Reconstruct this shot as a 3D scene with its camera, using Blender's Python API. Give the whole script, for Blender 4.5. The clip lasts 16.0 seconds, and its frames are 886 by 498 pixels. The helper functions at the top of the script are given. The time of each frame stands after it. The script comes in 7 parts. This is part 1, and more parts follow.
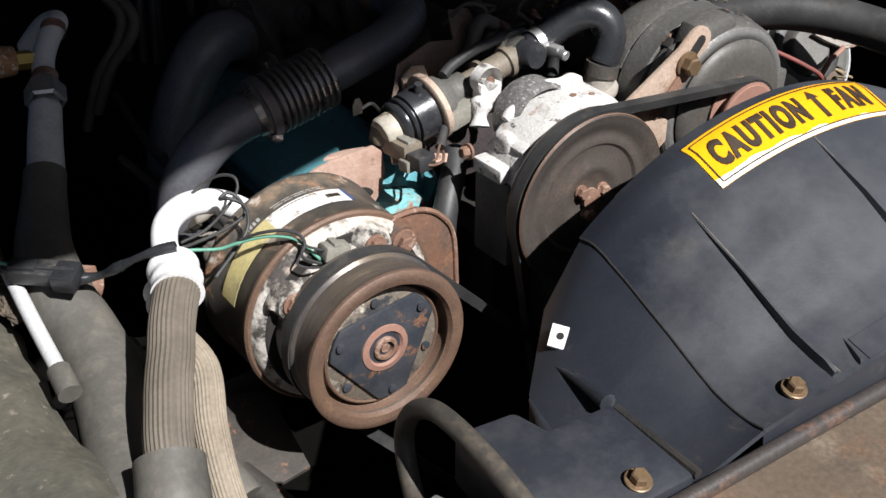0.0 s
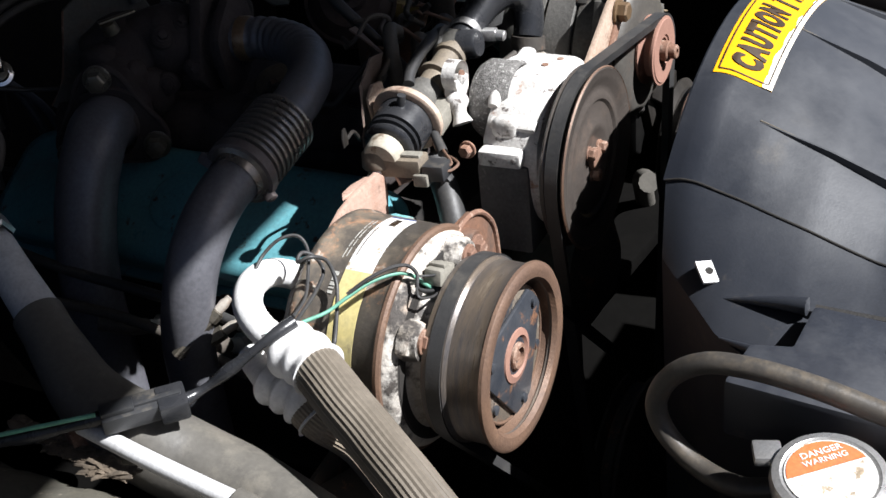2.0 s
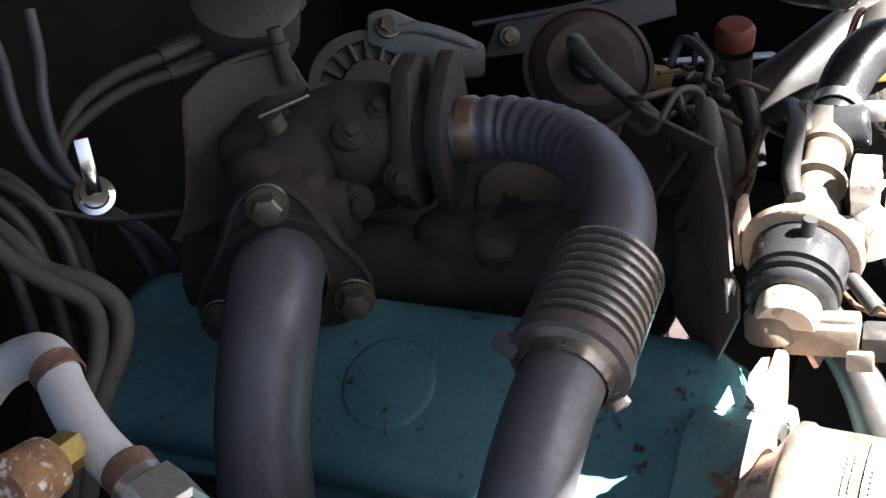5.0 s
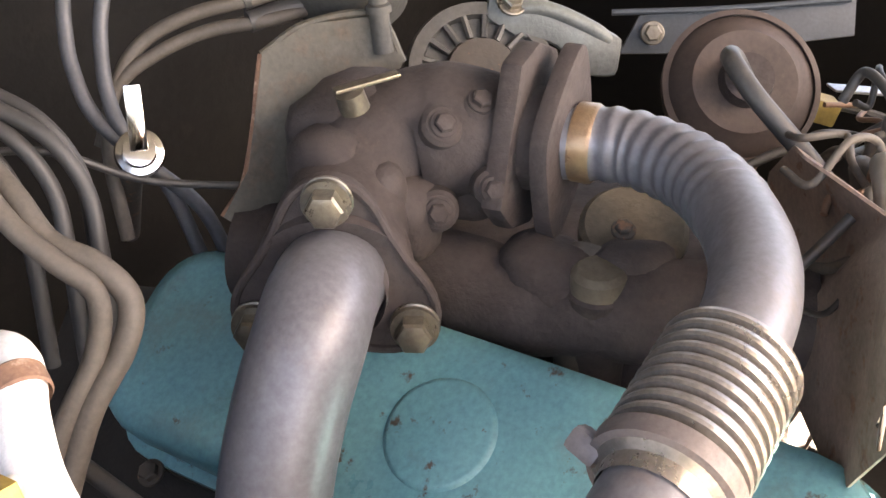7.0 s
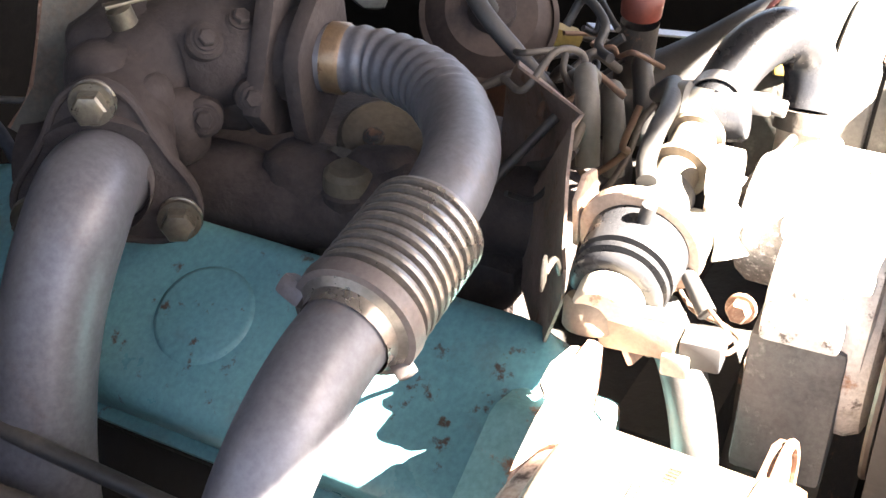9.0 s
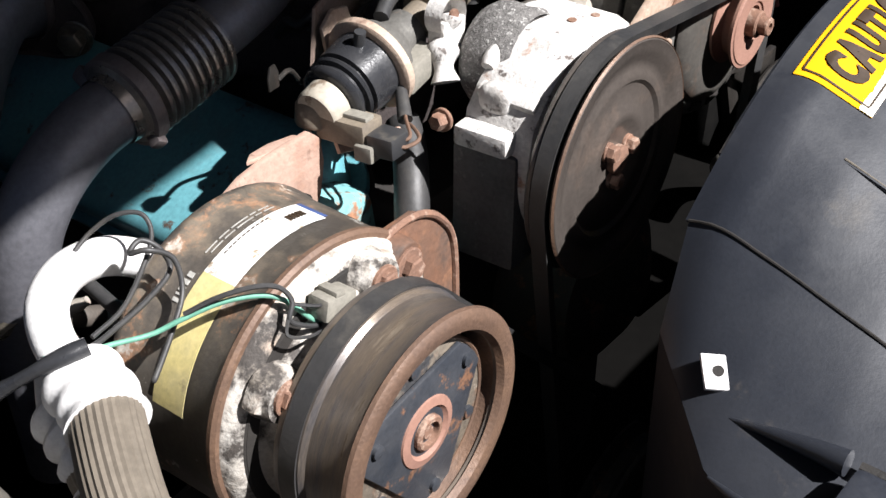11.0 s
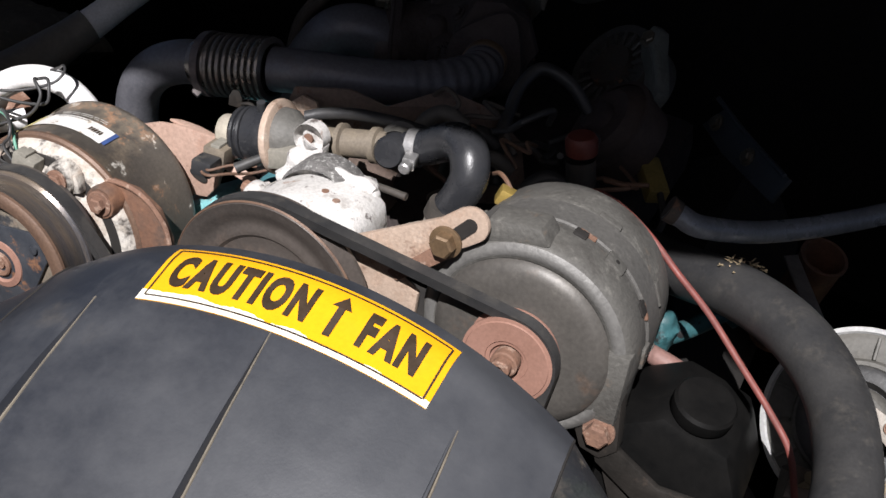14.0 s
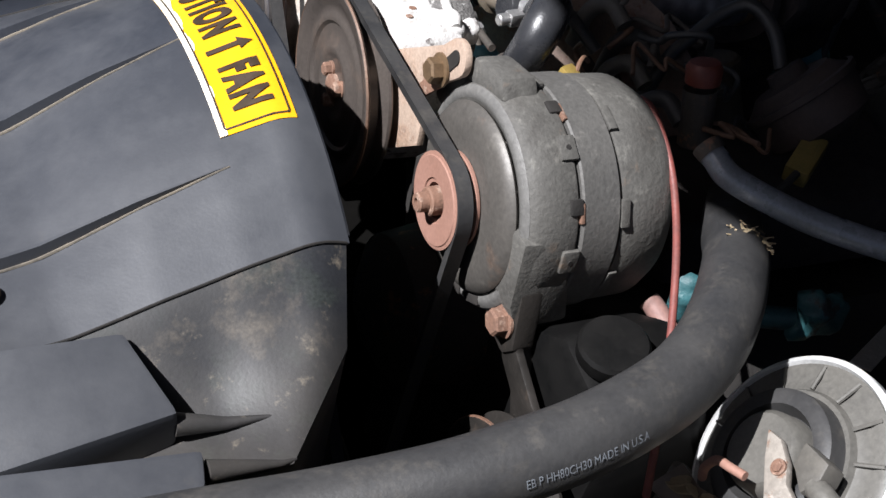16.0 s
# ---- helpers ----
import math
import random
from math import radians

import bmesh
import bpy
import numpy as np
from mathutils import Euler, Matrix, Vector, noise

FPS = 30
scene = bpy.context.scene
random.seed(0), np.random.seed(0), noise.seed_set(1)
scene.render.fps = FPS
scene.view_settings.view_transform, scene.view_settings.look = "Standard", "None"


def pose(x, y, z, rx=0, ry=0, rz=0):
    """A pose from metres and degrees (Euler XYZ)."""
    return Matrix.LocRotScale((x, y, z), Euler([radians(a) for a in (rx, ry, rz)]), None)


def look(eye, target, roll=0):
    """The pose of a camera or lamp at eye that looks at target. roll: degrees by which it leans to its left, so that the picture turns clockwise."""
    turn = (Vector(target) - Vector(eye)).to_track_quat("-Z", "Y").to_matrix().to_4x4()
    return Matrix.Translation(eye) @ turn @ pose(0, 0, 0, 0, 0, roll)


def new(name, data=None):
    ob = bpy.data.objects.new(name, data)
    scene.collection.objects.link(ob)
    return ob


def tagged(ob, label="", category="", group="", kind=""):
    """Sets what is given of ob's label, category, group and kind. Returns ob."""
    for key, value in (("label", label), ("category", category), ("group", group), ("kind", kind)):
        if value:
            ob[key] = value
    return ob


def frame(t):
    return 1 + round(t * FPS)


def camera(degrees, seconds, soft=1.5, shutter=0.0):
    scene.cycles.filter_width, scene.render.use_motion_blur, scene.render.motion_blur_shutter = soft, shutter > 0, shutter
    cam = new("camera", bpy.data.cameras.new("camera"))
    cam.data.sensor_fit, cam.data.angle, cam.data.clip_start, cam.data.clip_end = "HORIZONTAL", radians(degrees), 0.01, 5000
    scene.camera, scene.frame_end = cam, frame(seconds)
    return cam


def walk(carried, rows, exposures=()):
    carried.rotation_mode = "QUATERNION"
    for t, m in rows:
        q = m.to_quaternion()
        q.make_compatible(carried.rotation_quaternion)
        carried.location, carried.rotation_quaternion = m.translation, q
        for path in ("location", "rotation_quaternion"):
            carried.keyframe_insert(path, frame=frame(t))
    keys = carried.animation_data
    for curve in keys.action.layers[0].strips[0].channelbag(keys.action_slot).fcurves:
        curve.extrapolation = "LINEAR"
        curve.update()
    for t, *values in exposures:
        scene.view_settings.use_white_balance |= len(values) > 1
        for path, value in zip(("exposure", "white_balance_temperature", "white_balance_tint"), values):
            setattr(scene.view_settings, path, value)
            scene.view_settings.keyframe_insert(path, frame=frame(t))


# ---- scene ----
cam = camera(40.3, 16.0)
PATH = [
    (0, (-0.668, -0.526, 1.444), (0.296, 0.869, 0.384), 0.1),
    (0.5, (-0.78, -0.465, 1.419), (0.409, 0.769, 0.387), -1.6),
    (1, (-0.859, -0.357, 1.412), (0.514, 0.683, 0.395), -2.1),
    (1.5, (-0.899, -0.257, 1.396), (0.593, 0.652, 0.423), -3.5),
    (2, (-0.905, -0.223, 1.393), (0.589, 0.658, 0.397), -6.3),
    (2.5, (-0.911, -0.195, 1.39), (0.593, 0.654, 0.382), -6.1),
    (3, (-0.892, -0.153, 1.378), (0.621, 0.678, 0.368), -5.1),
    (3.5, (-0.854, -0.055, 1.368), (0.698, 0.737, 0.387), -6.7),
    (4, (-0.818, 0.048, 1.359), (0.794, 0.781, 0.429), -10.5),
    (4.5, (-0.793, 0.111, 1.343), (0.814, 0.797, 0.371), -10.6),
    (5, (-0.687, 0.15, 1.301), (0.88, 0.991, 0.385), -7.6),
    (5.2, (-0.639, 0.171, 1.301), (0.878, 1.068, 0.356), -6.6),
    (7.3, (-0.575, 0.201, 1.273), (0.888, 1.172, 0.314), -0.7),
    (7.5, (-0.578, 0.19, 1.275), (0.893, 1.154, 0.322), -0.4),
    (8, (-0.583, 0.156, 1.279), (0.902, 1.108, 0.339), -0.3),
    (8.5, (-0.595, 0.128, 1.282), (0.918, 1.016, 0.323), 0.8),
    (9, (-0.618, 0.103, 1.273), (0.93, 0.892, 0.282), 1.7),
    (9.5, (-0.644, 0.077, 1.268), (0.933, 0.775, 0.254), 2.6),
    (9.7, (-0.652, 0.062, 1.27), (0.922, 0.743, 0.241), 2.5),
    (11.8, (-0.597, -0.346, 1.38), (0.43, 1.006, 0.323), 2.6),
    (12, (-0.541, -0.377, 1.403), (0.396, 1.073, 0.392), 4.2),
    (12.5, (-0.333, -0.464, 1.452), (0.223, 1.191, 0.476), 5.3),
    (13, (-0.129, -0.521, 1.435), (0.081, 1.179, 0.402), 6.6),
    (13.5, (0.093, -0.528, 1.45), (-0.105, 1.153, 0.384), 7.6),
    (14, (0.26, -0.504, 1.448), (-0.308, 1.102, 0.4), 9.9),
    (14.5, (0.412, -0.48, 1.433), (-0.444, 0.987, 0.376), 11.5),
    (15, (0.553, -0.414, 1.439), (-0.536, 0.841, 0.327), 11.4),
    (15.5, (0.632, -0.285, 1.435), (-0.663, 0.692, 0.266), 10.4),
    (16, (0.642, -0.208, 1.412), (-0.727, 0.636, 0.224), 13.4),
]
EXPOSURES = [(0, 0.73, 6350, 10), (0.5, 0.87, 6320, 10), (1, 0.95, 6300, 10), (2, 1.2, 6250, 10), (3, 1.45, 6250, 10), (3.5, 1.65, 6250, 10), (4, 1.85, 6150, 9), (4.5, 2.25, 6100, 10), (4.8, 2.9, 6350, 10), (5, 3.6, 6850, 12), (5.2, 4.0, 7100, 12), (7.3, 6.35, 9100, 16), (8, 6.3, 9000, 16), (8.5, 6.05, 8500, 15), (9, 5.5, 7900, 14), (9.5, 4.4, 6800, 11), (9.7, 3.8, 6600, 11), (11.8, 0.8, 6400, 12), (12.5, 1.25, 6450, 11), (13, 1.0, 6450, 12), (14, 0.6, 6400, 13), (15, 0.7, 6400, 13), (16, 1.0, 6200, 12)]
walk(cam, [(t, look(eye, target, roll)) for t, eye, target, roll in PATH], exposures=EXPOSURES)

# ---- sky and sun ----
SUN = Vector((-0.094, 0.667, -0.74)).normalized()
sun = new("sun", bpy.data.lights.new("sun", "SUN"))
sun.data.energy, sun.data.angle, sun.data.color = 5.0, radians(0.53), (1.0, 0.985, 0.97)
sun.rotation_euler = SUN.to_track_quat("-Z", "Y").to_euler()
world = bpy.data.worlds.new("sky")
scene.world = world
world.use_nodes = True
sky = world.node_tree.nodes.new("ShaderNodeTexSky")
sky.sky_type, sky.sun_disc = "NISHITA", False
sky.sun_elevation = math.asin(-SUN.z)
sky.air_density, sky.dust_density = 0.6, 2.0
sky.sun_rotation = math.atan2(-SUN.x, -SUN.y)
back = world.node_tree.nodes["Background"]
back.inputs["Strength"].default_value = 0.022
world.node_tree.links.new(sky.outputs["Color"], back.inputs["Color"])


# ---- materials ----
def mat(name, c1, c2=None, rough=0.6, metal=0.0, scale=30.0, fine=400.0, bump=0.2, spots=None, dust=None, vary=0.12, streak=None, coat=0.0, film=None):
    """Two-scale coloured surface. spots: (colour, share, scale); dust: (colour, share) on faces that look up; streak:
    stretch of the grain;
    film: (colour, from x, to x, share), an uneven film that thins out along x, for dust and for painted sheen."""
    m = bpy.data.materials.new(name)
    m.use_nodes = True
    nt = m.node_tree
    N, L = nt.nodes, nt.links
    b = N["Principled BSDF"]
    tc = N.new("ShaderNodeTexCoord")
    vec = tc.outputs["Object"]
    if streak:
        mp = N.new("ShaderNodeMapping")
        mp.inputs["Scale"].default_value = streak
        L.new(vec, mp.inputs["Vector"])
        vec = mp.outputs["Vector"]

    def tex(s, detail=6.0, rgh=0.6):
        n = N.new("ShaderNodeTexNoise")
        n.inputs["Scale"].default_value, n.inputs["Detail"].default_value, n.inputs["Roughness"].default_value = s, detail, rgh
        L.new(vec, n.inputs["Vector"])
        return n.outputs["Fac"]

    def ramp(fac, lo, hi):
        r = N.new("ShaderNodeMapRange")
        r.inputs["From Min"].default_value, r.inputs["From Max"].default_value = lo, hi
        L.new(fac, r.inputs["Value"])
        return r.outputs["Result"]

    def mix(fac, a, c, mode="MIX"):
        x = N.new("ShaderNodeMix")
        x.data_type, x.blend_type = "RGBA", mode
        if isinstance(fac, float):
            x.inputs["Factor"].default_value = fac
        else:
            L.new(fac, x.inputs["Factor"])
        for v, i in ((a, "A"), (c, "B")):
            s = [q for q in x.inputs if q.name == i and q.type == "RGBA"][0]
            if isinstance(v, tuple):
                s.default_value = (*v, 1)
            else:
                L.new(v, s)
        return [q for q in x.outputs if q.type == "RGBA"][0]

    c2 = c2 or tuple(v * 0.7 for v in c1)
    big, small = tex(scale), tex(fine, 3.0)
    col = mix(ramp(big, 0.35, 0.65), c1, c2)
    col = mix(vary * 2, col, mix(ramp(small, 0.3, 0.7), tuple(v * 0.5 for v in c1), tuple(min(1, v * 1.6) for v in c1)))
    rg = ramp(big, 0.3, 0.7)
    rm = N.new("ShaderNodeMapRange")
    rm.inputs["To Min"].default_value, rm.inputs["To Max"].default_value = max(0.05, rough - 0.1), min(1, rough + 0.12)
    L.new(rg, rm.inputs["Value"])
    rough_out = rm.outputs["Result"]
    metal_out = None
    if spots:
        for sc, share, s, *soft in (spots if isinstance(spots, list) else [spots]):
            f = ramp(tex(s, 8.0, 0.68), 0.62 - share * 0.3, (0.68 if not soft else 0.62 + soft[0]) - share * 0.3)
            col = mix(f, col, mix(ramp(small, 0.3, 0.7), tuple(v * 0.65 for v in sc), tuple(min(1, v * 1.3) for v in sc)))
            if metal:
                x = N.new("ShaderNodeMath")
                x.operation = "MULTIPLY_ADD"
                L.new(f, x.inputs[0])
                x.inputs[1].default_value, x.inputs[2].default_value = -metal, metal
                metal_out = x.outputs[0]
    if dust:
        g = N.new("ShaderNodeNewGeometry")
        sp = N.new("ShaderNodeSeparateXYZ")
        L.new(g.outputs["Normal"], sp.inputs[0])
        up = ramp(sp.outputs["Z"], 0.1, 1.0)
        x = N.new("ShaderNodeMath")
        x.operation = "MULTIPLY"
        L.new(up, x.inputs[0])
        L.new(ramp(tex(scale * 1.7, 7.0, 0.7), 0.62 - dust[1] * 0.45, 0.9 - dust[1] * 0.45), x.inputs[1])
        col = mix(x.outputs[0], col, dust[0])
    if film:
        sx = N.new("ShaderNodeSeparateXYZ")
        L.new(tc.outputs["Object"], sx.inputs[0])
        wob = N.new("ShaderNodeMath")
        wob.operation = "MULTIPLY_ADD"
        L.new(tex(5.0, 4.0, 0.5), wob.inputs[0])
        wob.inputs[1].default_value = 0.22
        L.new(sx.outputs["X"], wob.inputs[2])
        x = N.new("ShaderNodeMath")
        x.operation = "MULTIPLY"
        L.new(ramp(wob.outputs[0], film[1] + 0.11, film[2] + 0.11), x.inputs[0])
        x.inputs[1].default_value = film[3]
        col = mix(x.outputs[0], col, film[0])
    L.new(col, b.inputs["Base Color"])
    L.new(rough_out, b.inputs["Roughness"])
    b.inputs["Metallic"].default_value = metal
    if metal_out:
        L.new(metal_out, b.inputs["Metallic"])
    b.inputs["Coat Weight"].default_value = coat
    if bump:
        bp = N.new("ShaderNodeBump")
        bp.inputs["Strength"].default_value, bp.inputs["Distance"].default_value = bump, 0.0012
        h = N.new("ShaderNodeMath")
        h.operation = "MULTIPLY_ADD"
        L.new(big, h.inputs[0])
        h.inputs[1].default_value = 1.2
        L.new(small, h.inputs[2])
        L.new(h.outputs[0], bp.inputs["Height"])
        L.new(bp.outputs["Normal"], b.inputs["Normal"])
    return m


RUST = (0.17, 0.09, 0.055)
DUST = (0.30, 0.24, 0.17)
M = {}
# Bluish grey film puts the dome's one-sided sheen into its colour.
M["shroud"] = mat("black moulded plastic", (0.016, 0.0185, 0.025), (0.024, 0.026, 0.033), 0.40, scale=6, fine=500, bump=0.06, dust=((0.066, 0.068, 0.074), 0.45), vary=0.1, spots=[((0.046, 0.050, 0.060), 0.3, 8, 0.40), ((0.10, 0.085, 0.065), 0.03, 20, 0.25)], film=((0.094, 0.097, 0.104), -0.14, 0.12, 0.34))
M["shroud_side"] = mat("black moulded plastic with tan dust", (0.016, 0.0185, 0.025), (0.024, 0.026, 0.032), 0.42, scale=6, fine=500, bump=0.06, vary=0.1, spots=[((0.036, 0.039, 0.047), 0.3, 7, 0.45), ((0.13, 0.108, 0.082), 0.14, 13, 0.28)])
for k in ("shroud", "shroud_side"):
    M[k].node_tree.nodes["Principled BSDF"].inputs["Specular IOR Level"].default_value = 0.70
M["shroud_dirty"] = mat("dusty black plastic", (0.024, 0.025, 0.028), (0.040, 0.038, 0.036), 0.5, scale=16, fine=500, bump=0.08, spots=[((0.19, 0.158, 0.12), 0.34, 11, 0.26), ((0.030, 0.034, 0.032), 0.36, 26, 0.16), ((0.17, 0.145, 0.112), 0.10, 60, 0.15)], vary=0.1, film=((0.17, 0.142, 0.108), 0.195, 0.275, 0.18))
M["rib_edge_tan"] = mat("tan dust and painted rib light", (0.17, 0.145, 0.11), (0.075, 0.068, 0.058), 0.9, scale=40, fine=300, bump=0.3)
M["rubber"] = mat("worn black rubber", (0.029, 0.029, 0.030), (0.047, 0.045, 0.043), 0.5, scale=25, fine=350, bump=0.15, dust=((0.095, 0.086, 0.074), 0.15), spots=((0.075, 0.068, 0.058), 0.2, 40, 0.25))
M["gloss_rubber"] = mat("glossy black rubber", (0.020, 0.021, 0.024), (0.032, 0.032, 0.034), 0.28, scale=40, fine=600, bump=0.14, spots=((0.06, 0.06, 0.062), 0.1, 60, 0.15))
M["dusty_rubber"] = mat("dusty grey rubber", (0.080, 0.075, 0.067), (0.125, 0.115, 0.098), 0.55, scale=14, fine=250, bump=0.15, dust=((0.21, 0.19, 0.155), 0.25), spots=((0.06, 0.055, 0.05), 0.15, 24, 0.2))
M["ribbed"] = mat("dusty ribbed hose rubber", (0.105, 0.088, 0.068), (0.16, 0.135, 0.105), 0.65, scale=24, fine=300, bump=0.15)
M["ribbed_tan"] = mat("tan dusty ribbed hose rubber", (0.27, 0.225, 0.17), (0.19, 0.155, 0.115), 0.75, scale=24, fine=300, bump=0.15)
M["rust"] = mat("rusted steel", (0.215, 0.118, 0.078), (0.125, 0.07, 0.05), 0.8, scale=60, fine=500, bump=0.4, spots=((0.30, 0.20, 0.15), 0.3, 90))
M["tan_rust"] = mat("pale rusted steel plate", (0.42, 0.32, 0.25), (0.34, 0.25, 0.19), 0.65, scale=26, fine=450, bump=0.3, spots=[((0.31, 0.15, 0.075), 0.44, 20, 0.26), ((0.16, 0.09, 0.06), 0.22, 50, 0.12), ((0.52, 0.45, 0.38), 0.18, 40, 0.15)])
M["drum"] = mat("brown worn pulley steel", (0.185, 0.145, 0.108), (0.050, 0.054, 0.064), 0.34, 0.40, scale=14, fine=300, bump=0.1, streak=(0.7, 6.0, 0.7), spots=[((0.055, 0.066, 0.090), 0.50, 12, 0.3), ((0.30, 0.25, 0.19), 0.16, 18, 0.2)])
M["rim"] = mat("rust brown rim", (0.165, 0.100, 0.066), (0.095, 0.058, 0.042), 0.55, 0.2, scale=30, fine=500, bump=0.3, spots=((0.26, 0.155, 0.095), 0.2, 26, 0.3))
M["plate"] = mat("black painted clutch plate", (0.030, 0.034, 0.042), (0.05, 0.052, 0.058), 0.45, scale=50, fine=500, bump=0.15, spots=(RUST, 0.16, 60))
M["worn_plate"] = mat("chipped clutch plate", (0.20, 0.165, 0.125), (0.075, 0.068, 0.062), 0.55, 0.15, scale=40, fine=400, bump=0.4, spots=[((0.24, 0.135, 0.08), 0.32, 40, 0.15), ((0.42, 0.37, 0.30), 0.22, 50, 0.1), ((0.03, 0.03, 0.032), 0.25, 36, 0.08)])
M["shell"] = mat("scuffed dusty black shell", (0.078, 0.068, 0.057), (0.046, 0.040, 0.035), 0.45, scale=18, fine=400, bump=0.15, spots=[((0.165, 0.125, 0.085), 0.34, 16, 0.28), ((0.32, 0.155, 0.08), 0.15, 30, 0.08), ((0.42, 0.40, 0.36), 0.03, 60, 0.05)], dust=((0.21, 0.17, 0.125), 0.3))
M["cast"] = mat("white oxidised aluminium casting", (0.62, 0.60, 0.575), (0.47, 0.45, 0.425), 0.65, 0.0, scale=30, fine=420, bump=0.45, spots=[((0.27, 0.24, 0.21), 0.22, 38, 0.14), ((0.12, 0.10, 0.09), 0.10, 70), ((0.30, 0.17, 0.11), 0.04, 50, 0.1)])
M["peel"] = mat("peeling white casting", (0.56, 0.53, 0.485), (0.36, 0.315, 0.26), 0.7, 0.0, scale=40, fine=400, bump=0.5, spots=[((0.26, 0.15, 0.09), 0.34, 20, 0.25), ((0.060, 0.052, 0.046), 0.36, 24, 0.08), ((0.33, 0.29, 0.24), 0.2, 50, 0.2)])
M["cast_grey"] = mat("grey cast iron", (0.125, 0.123, 0.122), (0.085, 0.083, 0.082), 0.7, 0.1, scale=30, fine=330, bump=0.5, spots=[((0.24, 0.235, 0.23), 0.16, 120, 0.15), ((0.06, 0.058, 0.056), 0.25, 30, 0.2)])
M["alu"] = mat("weathered grey cast aluminium", (0.108, 0.103, 0.093), (0.068, 0.065, 0.059), 0.68, 0.1, scale=18, fine=320, bump=0.45, spots=[((0.046, 0.041, 0.036), 0.30, 22, 0.28), ((0.17, 0.163, 0.145), 0.18, 60, 0.15), ((0.12, 0.085, 0.06), 0.10, 40, 0.15)])
M["alu_edge"] = mat("worn casting edge", (0.17, 0.165, 0.155), (0.11, 0.106, 0.10), 0.5, 0.2, scale=30, fine=300, bump=0.3)
M["ring_steel"] = mat("dark grey laminated steel", (0.115, 0.110, 0.102), (0.075, 0.072, 0.067), 0.6, 0.15, scale=20, fine=350, bump=0.3, spots=[((0.18, 0.17, 0.155), 0.25, 45, 0.15), ((0.05, 0.046, 0.042), 0.2, 24, 0.2)])
M["pump_pulley"] = mat("grey brown pulley steel", (0.118, 0.100, 0.088), (0.070, 0.060, 0.054), 0.36, 0.4, scale=14, fine=400, bump=0.06, spots=((0.15, 0.100, 0.072), 0.3, 18, 0.35))
M["oily_shade_steel"] = mat("oily black steel, also for painted shade", (0.022, 0.020, 0.018), (0.036, 0.031, 0.027), 0.45, 0.2, scale=22, fine=300, bump=0.2, spots=((0.07, 0.05, 0.038), 0.14, 40, 0.2))
M["pipe"] = mat("grey exhaust pipe", (0.158, 0.158, 0.176), (0.112, 0.112, 0.126), 0.40, 0.3, scale=18, fine=300, bump=0.06, spots=((0.115, 0.085, 0.07), 0.14, 24, 0.25))
M["bellows"] = mat("worn bright bellows steel", (0.30, 0.275, 0.25), (0.20, 0.185, 0.18), 0.30, 0.75, scale=30, fine=400, bump=0.06, spots=((0.20, 0.13, 0.09), 0.16, 30, 0.25))
M["manifold"] = mat("brown cast iron manifold", (0.047, 0.036, 0.034), (0.028, 0.022, 0.021), 0.85, scale=40, fine=260, bump=0.7, spots=((0.072, 0.052, 0.044), 0.15, 40, 0.2))
M["teal"] = mat("teal engine paint", (0.125, 0.325, 0.365), (0.092, 0.265, 0.305), 0.34, scale=12, fine=300, bump=0.08, spots=[((0.09, 0.06, 0.045), 0.06, 55), ((0.07, 0.15, 0.16), 0.2, 16, 0.35)], dust=((0.14, 0.17, 0.155), 0.2))
M["fan_steel"] = mat("grey brown fan steel", (0.100, 0.092, 0.082), (0.058, 0.053, 0.048), 0.50, 0.2, scale=14, fine=300, bump=0.1, spots=[((0.16, 0.148, 0.13), 0.2, 24, 0.2), ((0.11, 0.075, 0.055), 0.14, 30, 0.15)])
M["flat_rust"] = mat("even rust red steel", (0.30, 0.165, 0.125), (0.24, 0.125, 0.09), 0.7, scale=18, fine=400, bump=0.12, vary=0.08)
M["bracket_steel"] = mat("dark steel with rust", (0.19, 0.095, 0.058), (0.085, 0.062, 0.050), 0.6, 0.1, scale=26, fine=300, bump=0.3, spots=[((0.33, 0.165, 0.09), 0.3, 22, 0.2), ((0.055, 0.05, 0.046), 0.25, 30, 0.15)])
M["pink_plate"] = mat("pinkish tan rusted plate", (0.42, 0.29, 0.23), (0.32, 0.20, 0.15), 0.65, scale=14, fine=350, bump=0.2, spots=[((0.24, 0.11, 0.065), 0.28, 22, 0.22), ((0.14, 0.085, 0.06), 0.12, 60, 0.1)])
M["rough_grey"] = mat("dark speckled broken casting", (0.10, 0.095, 0.09), (0.22, 0.21, 0.2), 0.9, scale=200, fine=700, bump=1.0, spots=((0.42, 0.41, 0.39), 0.2, 330))
M["band_steel"] = mat("dull grey brown clamp steel", (0.135, 0.118, 0.118), (0.095, 0.078, 0.074), 0.5, 0.3, scale=40, fine=400, bump=0.2, spots=((0.17, 0.10, 0.07), 0.25, 30, 0.25))
M["speckled_rust"] = mat("speckled rust and white scale", (0.34, 0.19, 0.09), (0.20, 0.10, 0.06), 0.8, scale=120, fine=400, bump=0.5, spots=((0.62, 0.57, 0.5), 0.3, 150))
M["shield"] = mat("brown dirty steel sheet", (0.23, 0.17, 0.14), (0.15, 0.112, 0.092), 0.7, 0.1, scale=26, fine=300, bump=0.3, spots=[(RUST, 0.15, 60), ((0.09, 0.07, 0.06), 0.25, 14, 0.3)])
M["servo_grey"] = mat("dusty grey servo plastic", (0.112, 0.106, 0.094), (0.070, 0.067, 0.060), 0.55, scale=30, fine=300, bump=0.15, spots=((0.09, 0.085, 0.078), 0.2, 26, 0.2))
